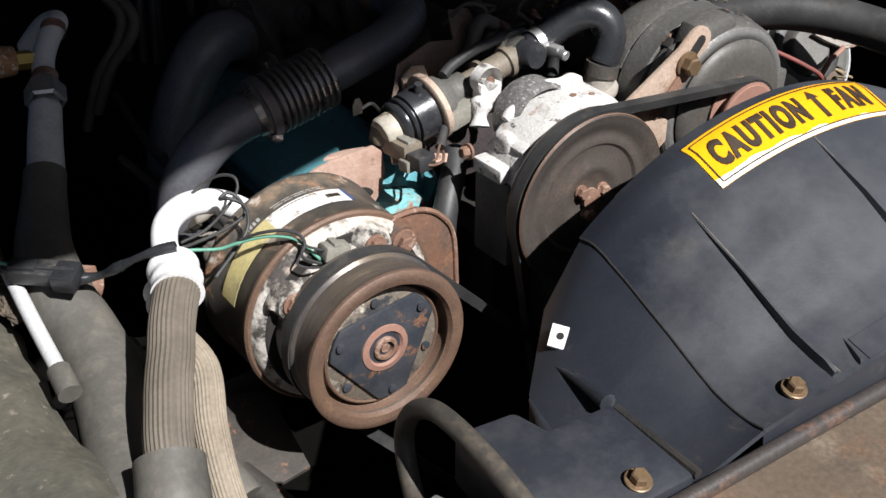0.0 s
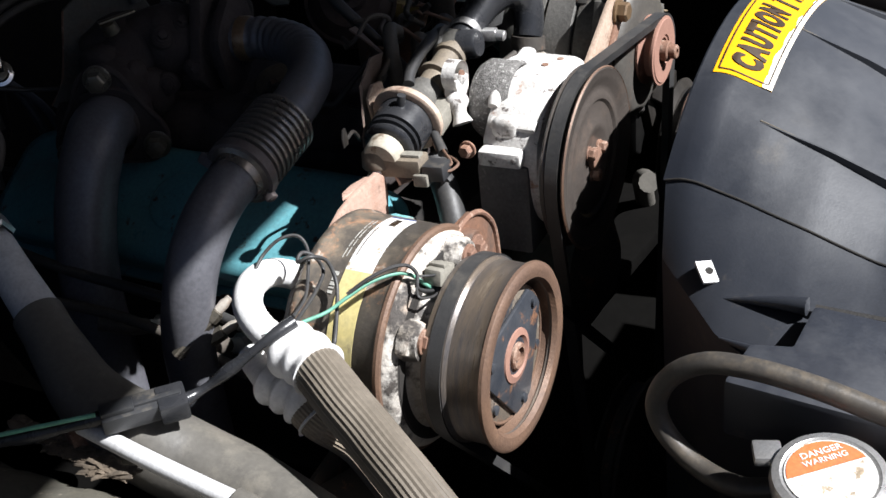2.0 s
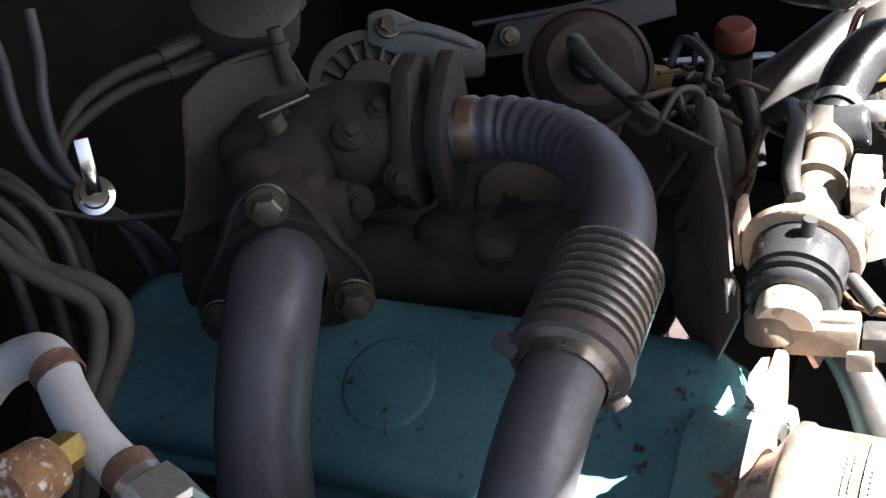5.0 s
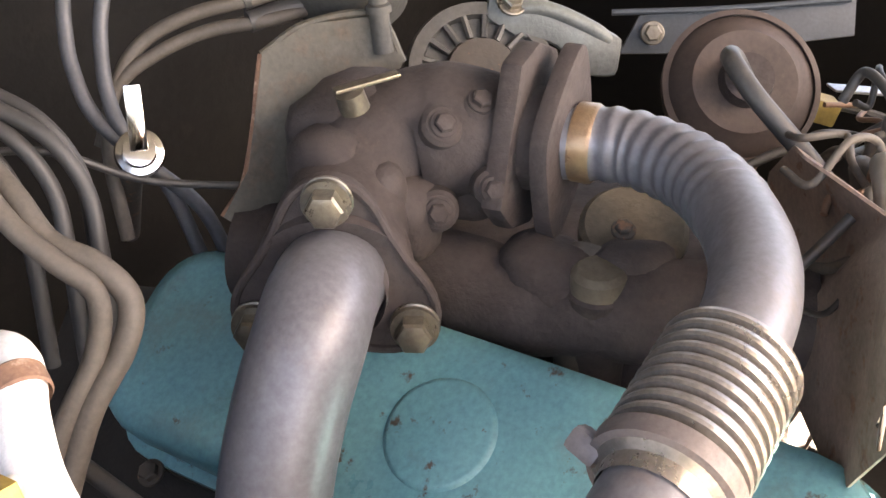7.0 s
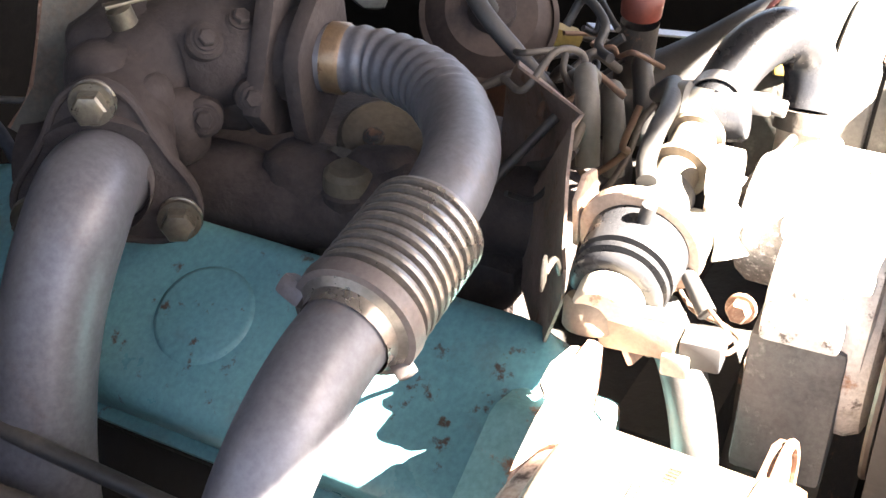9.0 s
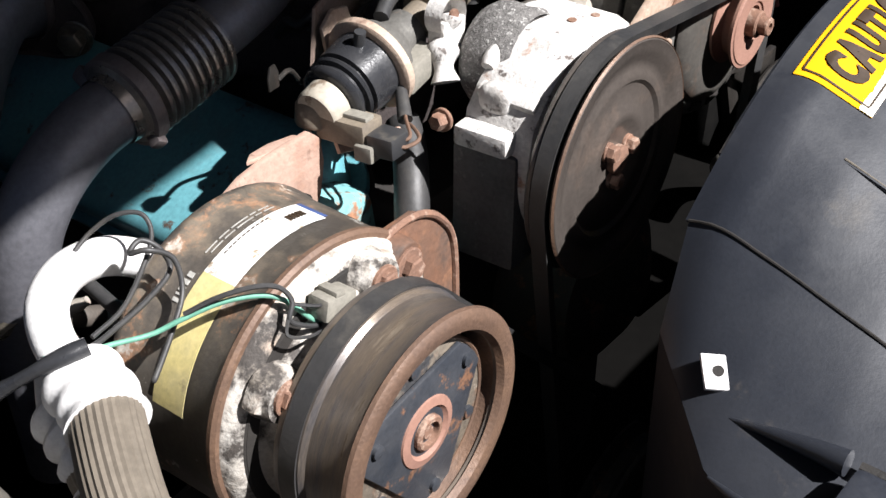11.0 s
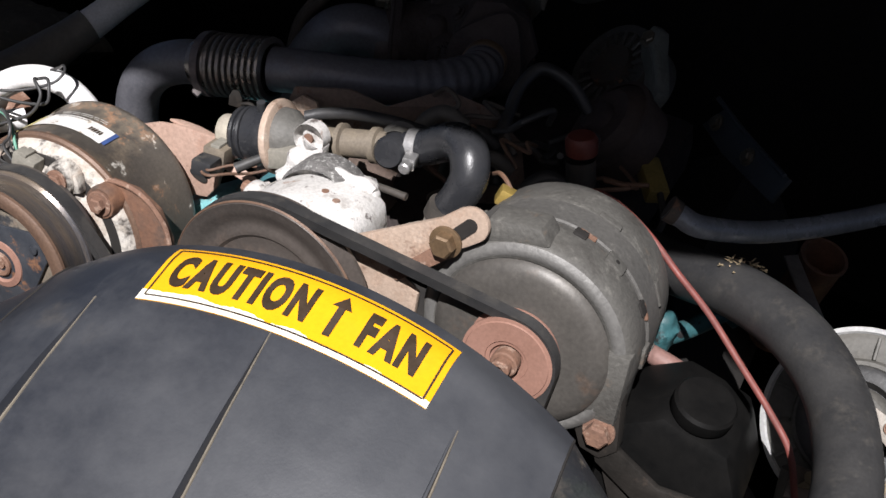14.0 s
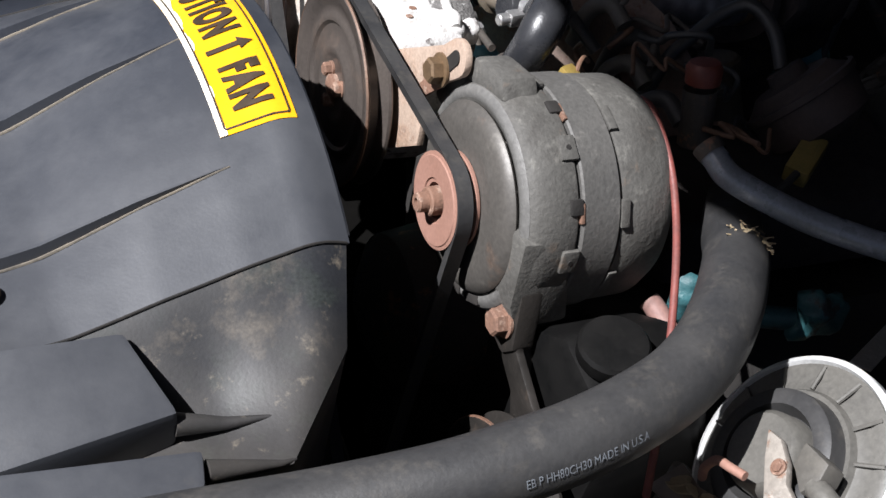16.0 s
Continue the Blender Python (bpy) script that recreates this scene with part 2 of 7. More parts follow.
M["white_tube"] = mat("white oxidised tube", (0.78, 0.77, 0.76), (0.66, 0.64, 0.62), 0.55, 0.0, scale=50, fine=400, bump=0.15)
M["grey_tube"] = mat("dull white tube", (0.56, 0.56, 0.56), (0.44, 0.435, 0.43), 0.5, 0.0, scale=50, fine=400, bump=0.12)
M["neck_white"] = mat("rust stained white metal", (0.40, 0.36, 0.31), (0.27, 0.25, 0.22), 0.55, 0.1, scale=40, fine=300, bump=0.25, spots=[((0.28, 0.14, 0.075), 0.26, 30, 0.2), ((0.24, 0.30, 0.27), 0.12, 40, 0.2)])
M["silver"] = mat("bright worn metal", (0.62, 0.61, 0.6), (0.45, 0.44, 0.43), 0.35, 0.8, scale=60, fine=500, bump=0.1)
M["black_plastic"] = mat("black hard plastic", (0.025, 0.026, 0.028), (0.04, 0.04, 0.042), 0.38, scale=40, fine=500, bump=0.05, dust=((0.16, 0.14, 0.11), 0.2))
M["beige_plastic"] = mat("dusty grey brown plastic", (0.20, 0.165, 0.12), (0.12, 0.10, 0.08), 0.6, scale=60, fine=500, bump=0.15)
M["dark_steel"] = mat("dark dirty steel", (0.05, 0.045, 0.04), (0.085, 0.07, 0.058), 0.65, 0.2, scale=40, fine=300, bump=0.3, spots=(RUST, 0.15, 60))
M["grime"] = mat("black engine grime", (0.012, 0.011, 0.010), (0.024, 0.020, 0.017), 0.8, scale=25, fine=150, bump=0.6)
M["fender"] = mat("dusty olive inner panel", (0.088, 0.080, 0.060), (0.050, 0.048, 0.040), 0.8, scale=10, fine=120, bump=0.8, spots=[((0.16, 0.135, 0.095), 0.22, 26, 0.25), ((0.22, 0.19, 0.15), 0.05, 90, 0.1)])
M["tank"] = mat("dusty tan brown radiator panel", (0.130, 0.098, 0.072), (0.078, 0.060, 0.046), 0.40, scale=12, fine=260, bump=0.2, spots=[((0.20, 0.098, 0.052), 0.24, 22, 0.25), ((0.21, 0.168, 0.122), 0.20, 18, 0.25), ((0.04, 0.035, 0.03), 0.12, 60, 0.2)])
M["lip"] = mat("dark lip with rust streaks", (0.05, 0.042, 0.038), (0.035, 0.03, 0.028), 0.45, scale=20, fine=300, bump=0.2, spots=((0.24, 0.12, 0.07), 0.3, 22, 0.2))
M["bolt_brown"] = mat("brown plated bolt", (0.19, 0.125, 0.07), (0.12, 0.078, 0.045), 0.45, 0.4, scale=60, bump=0.2)
M["yellow"] = mat("glossy yellow vinyl", (0.88, 0.41, 0.010), (0.84, 0.37, 0.008), 0.25, scale=20, fine=300, bump=0.03, vary=0.04)
M["ink"] = mat("dark brown ink", (0.035, 0.022, 0.012), (0.05, 0.03, 0.018), 0.5, scale=60, fine=500, bump=0.0)
M["label_bleached"] = mat("bleached worn vinyl", (0.88, 0.85, 0.76), (0.80, 0.74, 0.58), 0.35, scale=60, fine=300, bump=0.02, vary=0.05)
M["label_white"] = mat("worn white label", (0.74, 0.73, 0.70), (0.60, 0.58, 0.53), 0.5, scale=60, fine=300, bump=0.05, spots=((0.33, 0.26, 0.18), 0.14, 90))
M["label_yellow"] = mat("dusty yellow label", (0.58, 0.49, 0.21), (0.46, 0.40, 0.22), 0.5, scale=60, fine=300, bump=0.05, spots=((0.28, 0.23, 0.14), 0.2, 50, 0.1))
M["print_grey"] = mat("worn pale print", (0.42, 0.41, 0.38), (0.25, 0.24, 0.22), 0.5, scale=120, fine=400, bump=0.0)
M["label_blue"] = mat("blue label print", (0.05, 0.09, 0.24), None, 0.5, bump=0.0)
M["red_wire"] = mat("faded red wire", (0.19, 0.052, 0.042), (0.115, 0.04, 0.034), 0.6, scale=60, bump=0.05)
M["green_wire"] = mat("pale green wire", (0.13, 0.33, 0.24), None, 0.5, bump=0.05)
M["copper"] = mat("brown wire", (0.17, 0.095, 0.06), (0.10, 0.06, 0.042), 0.6, bump=0.1)
M["brass"] = mat("brass terminal", (0.50, 0.36, 0.10), (0.35, 0.24, 0.08), 0.45, 0.6, bump=0.1)
M["chrome"] = mat("bright chromed metal", (0.85, 0.85, 0.85), (0.75, 0.75, 0.75), 0.12, 1.0, bump=0.0)
M["red_plastic"] = mat("faded red plastic", (0.15, 0.034, 0.022), (0.11, 0.027, 0.018), 0.5, bump=0.05)
M["yellow_plastic"] = mat("yellow plastic", (0.22, 0.165, 0.05), (0.16, 0.125, 0.042), 0.5, bump=0.05)
M["orange_print"] = mat("orange red print", (0.80, 0.16, 0.05), (0.70, 0.15, 0.06), 0.45, scale=60, bump=0.0)
M["grey_plastic"] = mat("dusty grey plastic", (0.24, 0.225, 0.19), (0.17, 0.16, 0.135), 0.6, scale=30, bump=0.15)
M["ground"] = mat("dark asphalt ground with dust", (0.075, 0.07, 0.062), (0.05, 0.047, 0.043), 0.95, scale=6, fine=60, bump=0.8)
M["wood"] = mat("dry leaf", (0.30, 0.235, 0.145), (0.20, 0.15, 0.09), 0.8, scale=60, bump=0.2)
# Near-black base with low specular puts the deep bay's shade into colour.
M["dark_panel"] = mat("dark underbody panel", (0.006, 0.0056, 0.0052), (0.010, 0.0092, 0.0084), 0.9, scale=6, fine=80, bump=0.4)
M["bay_paint"] = mat("grimy dark bay paint", (0.034, 0.031, 0.028), (0.022, 0.020, 0.018), 0.8, scale=7, fine=120, bump=0.4, spots=((0.05, 0.045, 0.038), 0.2, 14, 0.3))
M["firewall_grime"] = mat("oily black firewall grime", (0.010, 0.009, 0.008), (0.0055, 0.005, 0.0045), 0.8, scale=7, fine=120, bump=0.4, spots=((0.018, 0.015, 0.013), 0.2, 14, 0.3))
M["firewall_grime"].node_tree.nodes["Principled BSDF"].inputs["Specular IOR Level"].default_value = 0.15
# Near-black colour that stands in for the shade low in the bay.
M["shade_black"] = mat("shade black apron", (0.0026, 0.0024, 0.0022), (0.0042, 0.0039, 0.0035), 0.95, scale=6, fine=80, bump=0.4)
M["shade_black"].node_tree.nodes["Principled BSDF"].inputs["Specular IOR Level"].default_value = 0.05
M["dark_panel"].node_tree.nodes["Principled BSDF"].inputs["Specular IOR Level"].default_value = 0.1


# ---- mesh helpers ----
def thing(name, origin, label, category, group="", kind=""):
    e = new(name)
    e.location = origin
    e.empty_display_size = 0.02
    return tagged(e, label, category, group, kind)


def finish(name, bm, material, at=(0, 0, 0), sharp=38):
    bmesh.ops.translate(bm, verts=bm.verts, vec=-Vector(at))
    bmesh.ops.recalc_face_normals(bm, faces=bm.faces)
    me = bpy.data.meshes.new(name)
    bm.to_mesh(me)
    bm.free()
    me.materials.append(M[material])
    me.polygons.foreach_set("use_smooth", [True] * len(me.polygons))
    me.set_sharp_from_angle(angle=radians(sharp))
    return me


def root_of(ob):
    while ob.parent:
        ob = ob.parent
    return ob


def part(name, bm, material, parent, label="", sharp=38):
    ob = new(name, finish(name, bm, material, root_of(parent).location, sharp))
    ob.parent = parent
    if label:
        ob["label"] = label
    return ob


def solid(name, bm, material, label, category, group="", kind="", sharp=38):
    vs = [v.co for v in bm.verts]
    at = Vector((sum(v.x for v in vs) / len(vs), sum(v.y for v in vs) / len(vs), min(v.z for v in vs)))
    ob = new(name, finish(name, bm, material, at, sharp))
    ob.location = at
    return tagged(ob, label, category, group, kind)


def join(*bms):
    out = bmesh.new()
    for b in bms:
        me = bpy.data.meshes.new("tmp")
        b.to_mesh(me)
        b.free()
        out.from_mesh(me)
        bpy.data.meshes.remove(me)
    return out


def frame_of(axis, up=(0, 0, 1)):
    a = Vector(axis).normalized()
    u = Vector(up)
    if abs(a.dot(u.normalized())) > 0.97:
        u = Vector((1, 0, 0))
    s = a.cross(u).normalized()
    return s, a.cross(s) * -1, a


def lathe(profile, origin, axis, segs=48, squash=None):
    """Turns (along, radius) round the axis; a zero radius closes an end."""
    bm = bmesh.new()
    s, u, a = frame_of(axis)
    o = Vector(origin)
    rings = []
    for h, r in profile:
        c = o + a * h
        if r <= 1e-6:
            rings.append([bm.verts.new(c)])
        else:
            rings.append([bm.verts.new(c + s * (r * math.cos(2 * math.pi * k / segs)) + u * (r * math.sin(2 * math.pi * k / segs))) for k in range(segs)])
    for A, B in zip(rings, rings[1:]):
        for k in range(segs):
            j = (k + 1) % segs
            if len(A) == 1 and len(B) == 1:
                continue
            if len(A) == 1:
                bm.faces.new((A[0], B[j], B[k]))
            elif len(B) == 1:
                bm.faces.new((A[k], A[j], B[0]))
            else:
                bm.faces.new((A[k], A[j], B[j], B[k]))
    return bm


def spline(pts, n=10):
    P = [Vector(p) for p in pts]
    P = [P[0] * 2 - P[1]] + P + [P[-1] * 2 - P[-2]]
    out = []
    for i in range(1, len(P) - 2):
        a, b, c, d = P[i - 1], P[i], P[i + 1], P[i + 2]
        for k in range(n):
            t = k / n
            out.append(0.5 * (2 * b + (c - a) * t + (2 * a - 5 * b + 4 * c - d) * t * t + (3 * b - a - 3 * c + d) * t ** 3))
    out.append(P[-2])
    return out


def tube(pts, r, segs=16, n=10, smooth=True, cap=True, rib=None, wobble=0.0):
    """A pipe along a smooth line. r: radius, or a function of the share of the length; rib: (count round, depth) for lengthwise ribs."""
    line = spline(pts, n) if smooth else [Vector(p) for p in pts]
    bm = bmesh.new()
    total = sum((b - a).length for a, b in zip(line, line[1:]))
    rings, run = [], 0.0
    side = None
    for i, p in enumerate(line):
        d = (line[min(i + 1, len(line) - 1)] - line[max(i - 1, 0)]).normalized()
        if side is None:
            side = frame_of(d)[0]
        side = (side - d * side.dot(d)).normalized()
        up = d.cross(side)
        if i:
            run += (p - line[i - 1]).length
        rr = r(run / total) if callable(r) else r
        if wobble:
            rr *= 1 + wobble * noise.noise(p * 60)
        ring = []
        for k in range(segs):
            q = rr
            if rib:
                q = rr * (1 + rib[1] * (1 if (k % 2) else -1))
            a = 2 * math.pi * k / segs
            ring.append(bm.verts.new(p + side * (q * math.cos(a)) + up * (q * math.sin(a))))
        rings.append(ring)
    for A, B in zip(rings, rings[1:]):
        for k in range(segs):
            j = (k + 1) % segs
            bm.faces.new((A[k], A[j], B[j], B[k]))
    if cap:
        bm.faces.new(rings[0][::-1])
        bm.faces.new(rings[-1])
    return bm


def bevel(bm, w, segs=2, angle=30):
    es = [e for e in bm.edges if len(e.link_faces) == 2 and e.calc_face_angle(0) > radians(angle)]
    bmesh.ops.bevel(bm, geom=es, offset=w, segments=segs, affect="EDGES", profile=0.6)
    return bm


def box(center, size, rot=(0, 0, 0), bev=0.002, segs=2):
    bm = bmesh.new()
    bmesh.ops.create_cube(bm, size=1)
    bmesh.ops.scale(bm, vec=size, verts=bm.verts)
    if bev:
        bevel(bm, bev, segs)
    bmesh.ops.transform(bm, matrix=pose(*center, *rot), verts=bm.verts)
    return bm


def prism(poly, origin, u, v, thick, bev=0.001):
    """A plate from an outline in the plane of u and v at origin, thick along u x v."""
    bm = bmesh.new()
    o, u, v = Vector(origin), Vector(u).normalized(), Vector(v).normalized()
    w = u.cross(v).normalized()
    A = [bm.verts.new(o + u * a + v * b - w * thick / 2) for a, b in poly]
    B = [bm.verts.new(o + u * a + v * b + w * thick / 2) for a, b in poly]
    bm.faces.new(A[::-1])
    bm.faces.new(B)
    n = len(A)
    for k in range(n):
        bm.faces.new((A[k], A[(k + 1) % n], B[(k + 1) % n], B[k]))
    bmesh.ops.recalc_face_normals(bm, faces=bm.faces)
    if bev:
        bevel(bm, bev, 2)
    return bm


def sheet(fn, nu, nv, thick=0.0):
    """A surface fn(s, t) over the unit square, with thickness downwards along its normals."""
    bm = bmesh.new()
    V = [[bm.verts.new(fn(i / nu, j / nv)) for j in range(nv + 1)] for i in range(nu + 1)]
    for i in range(nu):
        for j in range(nv):
            bm.faces.new((V[i][j], V[i + 1][j], V[i + 1][j + 1], V[i][j + 1]))
    bmesh.ops.recalc_face_normals(bm, faces=bm.faces)
    if thick:
        bmesh.ops.solidify(bm, geom=bm.faces[:], thickness=thick)
    return bm


def lump(c, size, amp=0.18, freq=40.0, rot=(0, 0, 0), segs=3):
    """A rough rounded casting lump."""
    bm = bmesh.new()
    bmesh.ops.create_icosphere(bm, subdivisions=segs, radius=1.0)
    m = pose(*c, *rot)
    for v in bm.verts:
        d = v.co.normalized()
        q = Vector((math.copysign(abs(d.x) ** 0.75, d.x) * size[0], math.copysign(abs(d.y) ** 0.75, d.y) * size[1], math.copysign(abs(d.z) ** 0.75, d.z) * size[2]))
        w = m @ q
        v.co = m @ (q * (1 + amp * noise.noise(w * freq) + 0.4 * amp * noise.noise(w * freq * 2.7)))
    return bm


def hexbolt(at, axis, size=0.009, head=0.006, washer=True, washer_r=None):
    """A hex head with chamfer on a washer, standing on `at`."""
    r = size / math.sqrt(3)
    hx = lathe([(0.0, r), (head * 0.85, r), (head, r * 0.82), (head, 0)], at, axis, 6)
    if not washer:
        return hx
    w = washer_r or size * 0.8
    return join(hx, lathe([(-0.0005, w), (0.0012, w), (0.0016, w * 0.92), (0.0016, 0)], at, axis, 24))


def bolt(parent, at, axis, size=0.009, head=0.006, material="rust", name="bolt", washer_r=None, label=""):
    return part(name, hexbolt(at, axis, size, head, True, washer_r), material, parent, label, sharp=25)


def ring_arc(c, axis, r, tube_r, a0=0, a1=360, n=40, segs=8):
    s, u, _ = frame_of(axis)
    pts = [Vector(c) + s * (r * math.cos(radians(a0 + (a1 - a0) * k / n))) + u * (r * math.sin(radians(a0 + (a1 - a0) * k / n))) for k in range(n + 1)]
    return tube(pts, tube_r, segs, smooth=False)


def hull_loop(circles, y, extra=0.0):
    """The closed line of a belt round circles (x, z, r) in the plane y."""
    P = []
    for x, z, r in circles:
        for k in range(96):
            a = 2 * math.pi * k / 96
            P.append((x + (r + extra) * math.cos(a), z + (r + extra) * math.sin(a)))
    P = sorted(set(P))

    def half(Q):
        H = []
        for p in Q:
            while len(H) > 1 and (H[-1][0] - H[-2][0]) * (p[1] - H[-2][1]) - (H[-1][1] - H[-2][1]) * (p[0] - H[-2][0]) <= 0:
                H.pop()
            H.append(p)
        return H
    H = half(P)[:-1] + half(P[::-1])[:-1]
    return [Vector((a, y, b)) for a, b in H]


def belt(circles, y, width=0.010, thick=0.007):
    line = hull_loop(circles, y)
    bm = bmesh.new()
    n = len(line)
    rings = []
    for i, p in enumerate(line):
        d = (line[(i + 1) % n] - line[i - 1]).normalized()
        out = Vector((d.z, 0, -d.x))
        Y = Vector((0, 1, 0))
        rings.append([bm.verts.new(p + Y * a + out * b) for a, b in ((-width * 0.5, thick * 0.5), (width * 0.5, thick * 0.5), (width * 0.32, -thick * 0.5), (-width * 0.32, -thick * 0.5))])
    for i in range(n):
        A, B = rings[i], rings[(i + 1) % n]
        for k in range(4):
            bm.faces.new((A[k], A[(k + 1) % 4], B[(k + 1) % 4], B[k]))
    return bm


def surface_text(text, size, fn, material, parent, name, bold=0.0, wide=1.0, lift=0.0004, gap=1.0):
    """Flat lettering laid on a surface: fn(u, v, lift) gives the place of a letter's point, u along the line and v up."""
    cu = bpy.data.curves.new("letters", "FONT")
    cu.body, cu.size, cu.offset, cu.resolution_u = text, size, bold, 4
    cu.align_x, cu.align_y = "CENTER", "CENTER"
    cu.space_character = gap
    tmp = bpy.data.objects.new("letters", cu)
    scene.collection.objects.link(tmp)
    me = bpy.data.meshes.new_from_object(tmp)
    bpy.data.objects.remove(tmp)
    bm = bmesh.new()
    bm.from_mesh(me)
    bpy.data.meshes.remove(me)
    bmesh.ops.triangulate(bm, faces=bm.faces[:])
    bmesh.ops.subdivide_edges(bm, edges=[e for e in bm.edges if e.calc_length() > size * 0.12], cuts=3, use_grid_fill=True)
    for v in bm.verts:
        v.co = Vector(fn(v.co.x * wide, v.co.y, lift))
    return part(name, bm, material, parent)


# ---- the bay and its surroundings ----
Y = Vector((0, 1, 0))


def ground_fn(s, t):
    x, y = (s - 0.5), (t - 0.5)
    k = lambda q: math.copysign((abs(q) * 2) ** 4 * 300 + abs(q) * 6, q)
    return (k(x), k(y), 0.02 * noise.noise(Vector((k(x) * 2, k(y) * 2, 0))) if abs(x) < 0.4 and abs(y) < 0.4 else 0.0)


solid("ground", sheet(ground_fn, 60, 60), "ground", "dark dusty asphalt ground", "ground", kind="structure")
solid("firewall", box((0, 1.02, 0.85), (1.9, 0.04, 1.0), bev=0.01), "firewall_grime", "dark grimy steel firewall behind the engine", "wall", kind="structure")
# raised bonnet that shades the rear half of the bay
HOOD_EDGE, HOOD_HINGE = Vector((0, -0.484, 1.86)), Vector((0, 0.98, 1.30))
hd = (HOOD_EDGE - HOOD_HINGE)
hood = thing("hood", HOOD_HINGE, "raised painted steel bonnet over the engine bay", "bonnet", kind="structure")
HL = hd.length
part("skin", prism([(-0.86, 0.0), (0.86, 0.0), (0.86, HL * 0.99), (0.30, HL), (-0.25, HL), (-0.34, HL * 1.06), (-0.55, HL * 1.085), (-0.86, HL * 1.09)], HOOD_HINGE, (1, 0, 0), hd, 0.012, 0.004), "bay_paint", hood)


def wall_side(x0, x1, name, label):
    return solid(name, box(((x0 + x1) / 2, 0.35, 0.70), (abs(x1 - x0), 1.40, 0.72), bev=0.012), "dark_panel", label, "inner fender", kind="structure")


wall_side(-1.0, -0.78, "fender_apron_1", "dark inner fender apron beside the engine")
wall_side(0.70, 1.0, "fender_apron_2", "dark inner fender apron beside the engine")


# dusty ledge beside the thick hoses
def ledge_fn(s, t):
    x, y = -0.80 + 0.285 * s, -0.30 + 0.80 * t
    p = Vector((x, y, 0))
    edge = 1 - max(0, (s - 0.86) / 0.14) ** 2
    return (x + 0.010 * noise.noise(p * 22), y, 0.905 + 0.025 * edge + 0.003 * noise.noise(p * 18) + 0.0022 * noise.noise(p * 90) - 0.02 * max(0, t - 0.9) * 10)


solid("fender_ledge", sheet(ledge_fn, 60, 90, 0.05), "fender", "dusty olive inner fender ledge with crumbling edge", "inner fender", kind="structure", sharp=80)
solid("crossmember", box((0, 0.12, 0.36), (1.5, 0.10, 0.10), bev=0.01), "grime", "grimy frame crossmember under the engine", "frame", kind="structure")


# Unseen wall across the bay, added to keep low sun off the aprons.
solid("low_sun_block", box((0, -0.262, 0.61), (1.9, 0.03, 0.60), bev=0.006), "dark_panel", "unseen dark radiator support added to block low sun", "panel", kind="structure")


# radiator and its top panel in front of the fan
radiator = thing("radiator", (0, -0.22, 0.45), "radiator with dusty tan top panel and rusty lip", "radiator")
part("core", box((0, -0.205, 0.66), (0.92, 0.055, 0.52), bev=0.006), "dark_steel", radiator)


def panel_fn(s, t):
    x, y = -0.50 + 1.0 * s, -0.178 - 0.22 * t
    return (x, y, 0.944 - 0.02 * t + 0.0015 * noise.noise(Vector((x * 30, y * 30, 0))))


part("top_panel", sheet(panel_fn, 50, 16, 0.004), "tank", radiator, "tan dusty painted steel top panel")
part("lip", tube([(-0.40, -0.181, 0.946), (-0.2, -0.180, 0.949), (0.0, -0.180, 0.951), (0.11, -0.180, 0.951), (0.2, -0.178, 0.949), (0.36, -0.176, 0.946)], 0.006, 10), "lip", radiator, "dark rolled lip with rust streaks")

# ---- fan shroud ----
SR, SC, SX = 0.285, 0.776, 0.014
YF, YR = -0.174, 0.024
YS = [(YF, 0.979), (-0.15, 0.987), (-0.13, 0.995), (-0.08, 1.024), (-0.034, 1.047), (0.0, 1.0610), (0.010, 1.0625), (YR, 1.0610)]


def ztop(y):
    for (a, za), (b, zb) in zip(YS, YS[1:]):
        if y <= b:
            return za + (zb - za) * (y - a) / (b - a)
    return YS[-1][1]


def drop(x, y):
    """How far the crown falls off sideways: round at the rear, nearly flat and leaning to one side at the front."""
    w = min(1, max(0, (y - YF) / (YR - YF))) ** 0.8
    q = min(abs(x - SX), SR * 0.98)
    return w * (SR - math.sqrt(SR * SR - q * q)) + (1 - w) * (0.10 * q * q - 0.055 * (x - SX))


def shroud_pt(x, y, lift=0.0):
    def z(a, c):
        return ztop(min(c, YR)) - drop(a, c)
    n = Vector((-(z(x + 0.003, y) - z(x - 0.003, y)) / 0.006, -(z(x, y + 0.006) - z(x, y - 0.006)) / 0.012, 1)).normalized()
    return Vector((x, y, z(x, y))) + n * lift


def half_width(y):
    return 0.188 - 0.018 * min(1, max(0, (y - YF) / (YR - YF)))


shroud = thing("fan_shroud", (0, -0.07, 0.55), "black moulded plastic fan shroud, dusty, with raised ribs", "fan shroud")
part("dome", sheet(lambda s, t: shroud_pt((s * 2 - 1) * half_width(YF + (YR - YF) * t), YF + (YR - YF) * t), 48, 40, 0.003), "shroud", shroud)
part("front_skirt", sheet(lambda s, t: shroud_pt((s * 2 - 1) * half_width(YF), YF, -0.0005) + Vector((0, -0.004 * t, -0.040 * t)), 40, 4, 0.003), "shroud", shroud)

# outer edge of each sloping flank, rear to front: where the flank breaks off into an upright wall
OUTER = {-1: [Vector((-0.2090, 0.012, 0.9545)), Vector((-0.2640, -0.042, 0.938)), Vector((-0.340, YF, 0.922))],
         1: [Vector((0.2140, 0.012, 0.9790)), Vector((0.2700, -0.034, 0.962)), Vector((0.284, YF, 0.950))]}


def outer_pt(sign, t):
    a, b, c = OUTER[sign]
    return a.lerp(b, t / 0.3) if t < 0.3 else b.lerp(c, (t - 0.3) / 0.7)


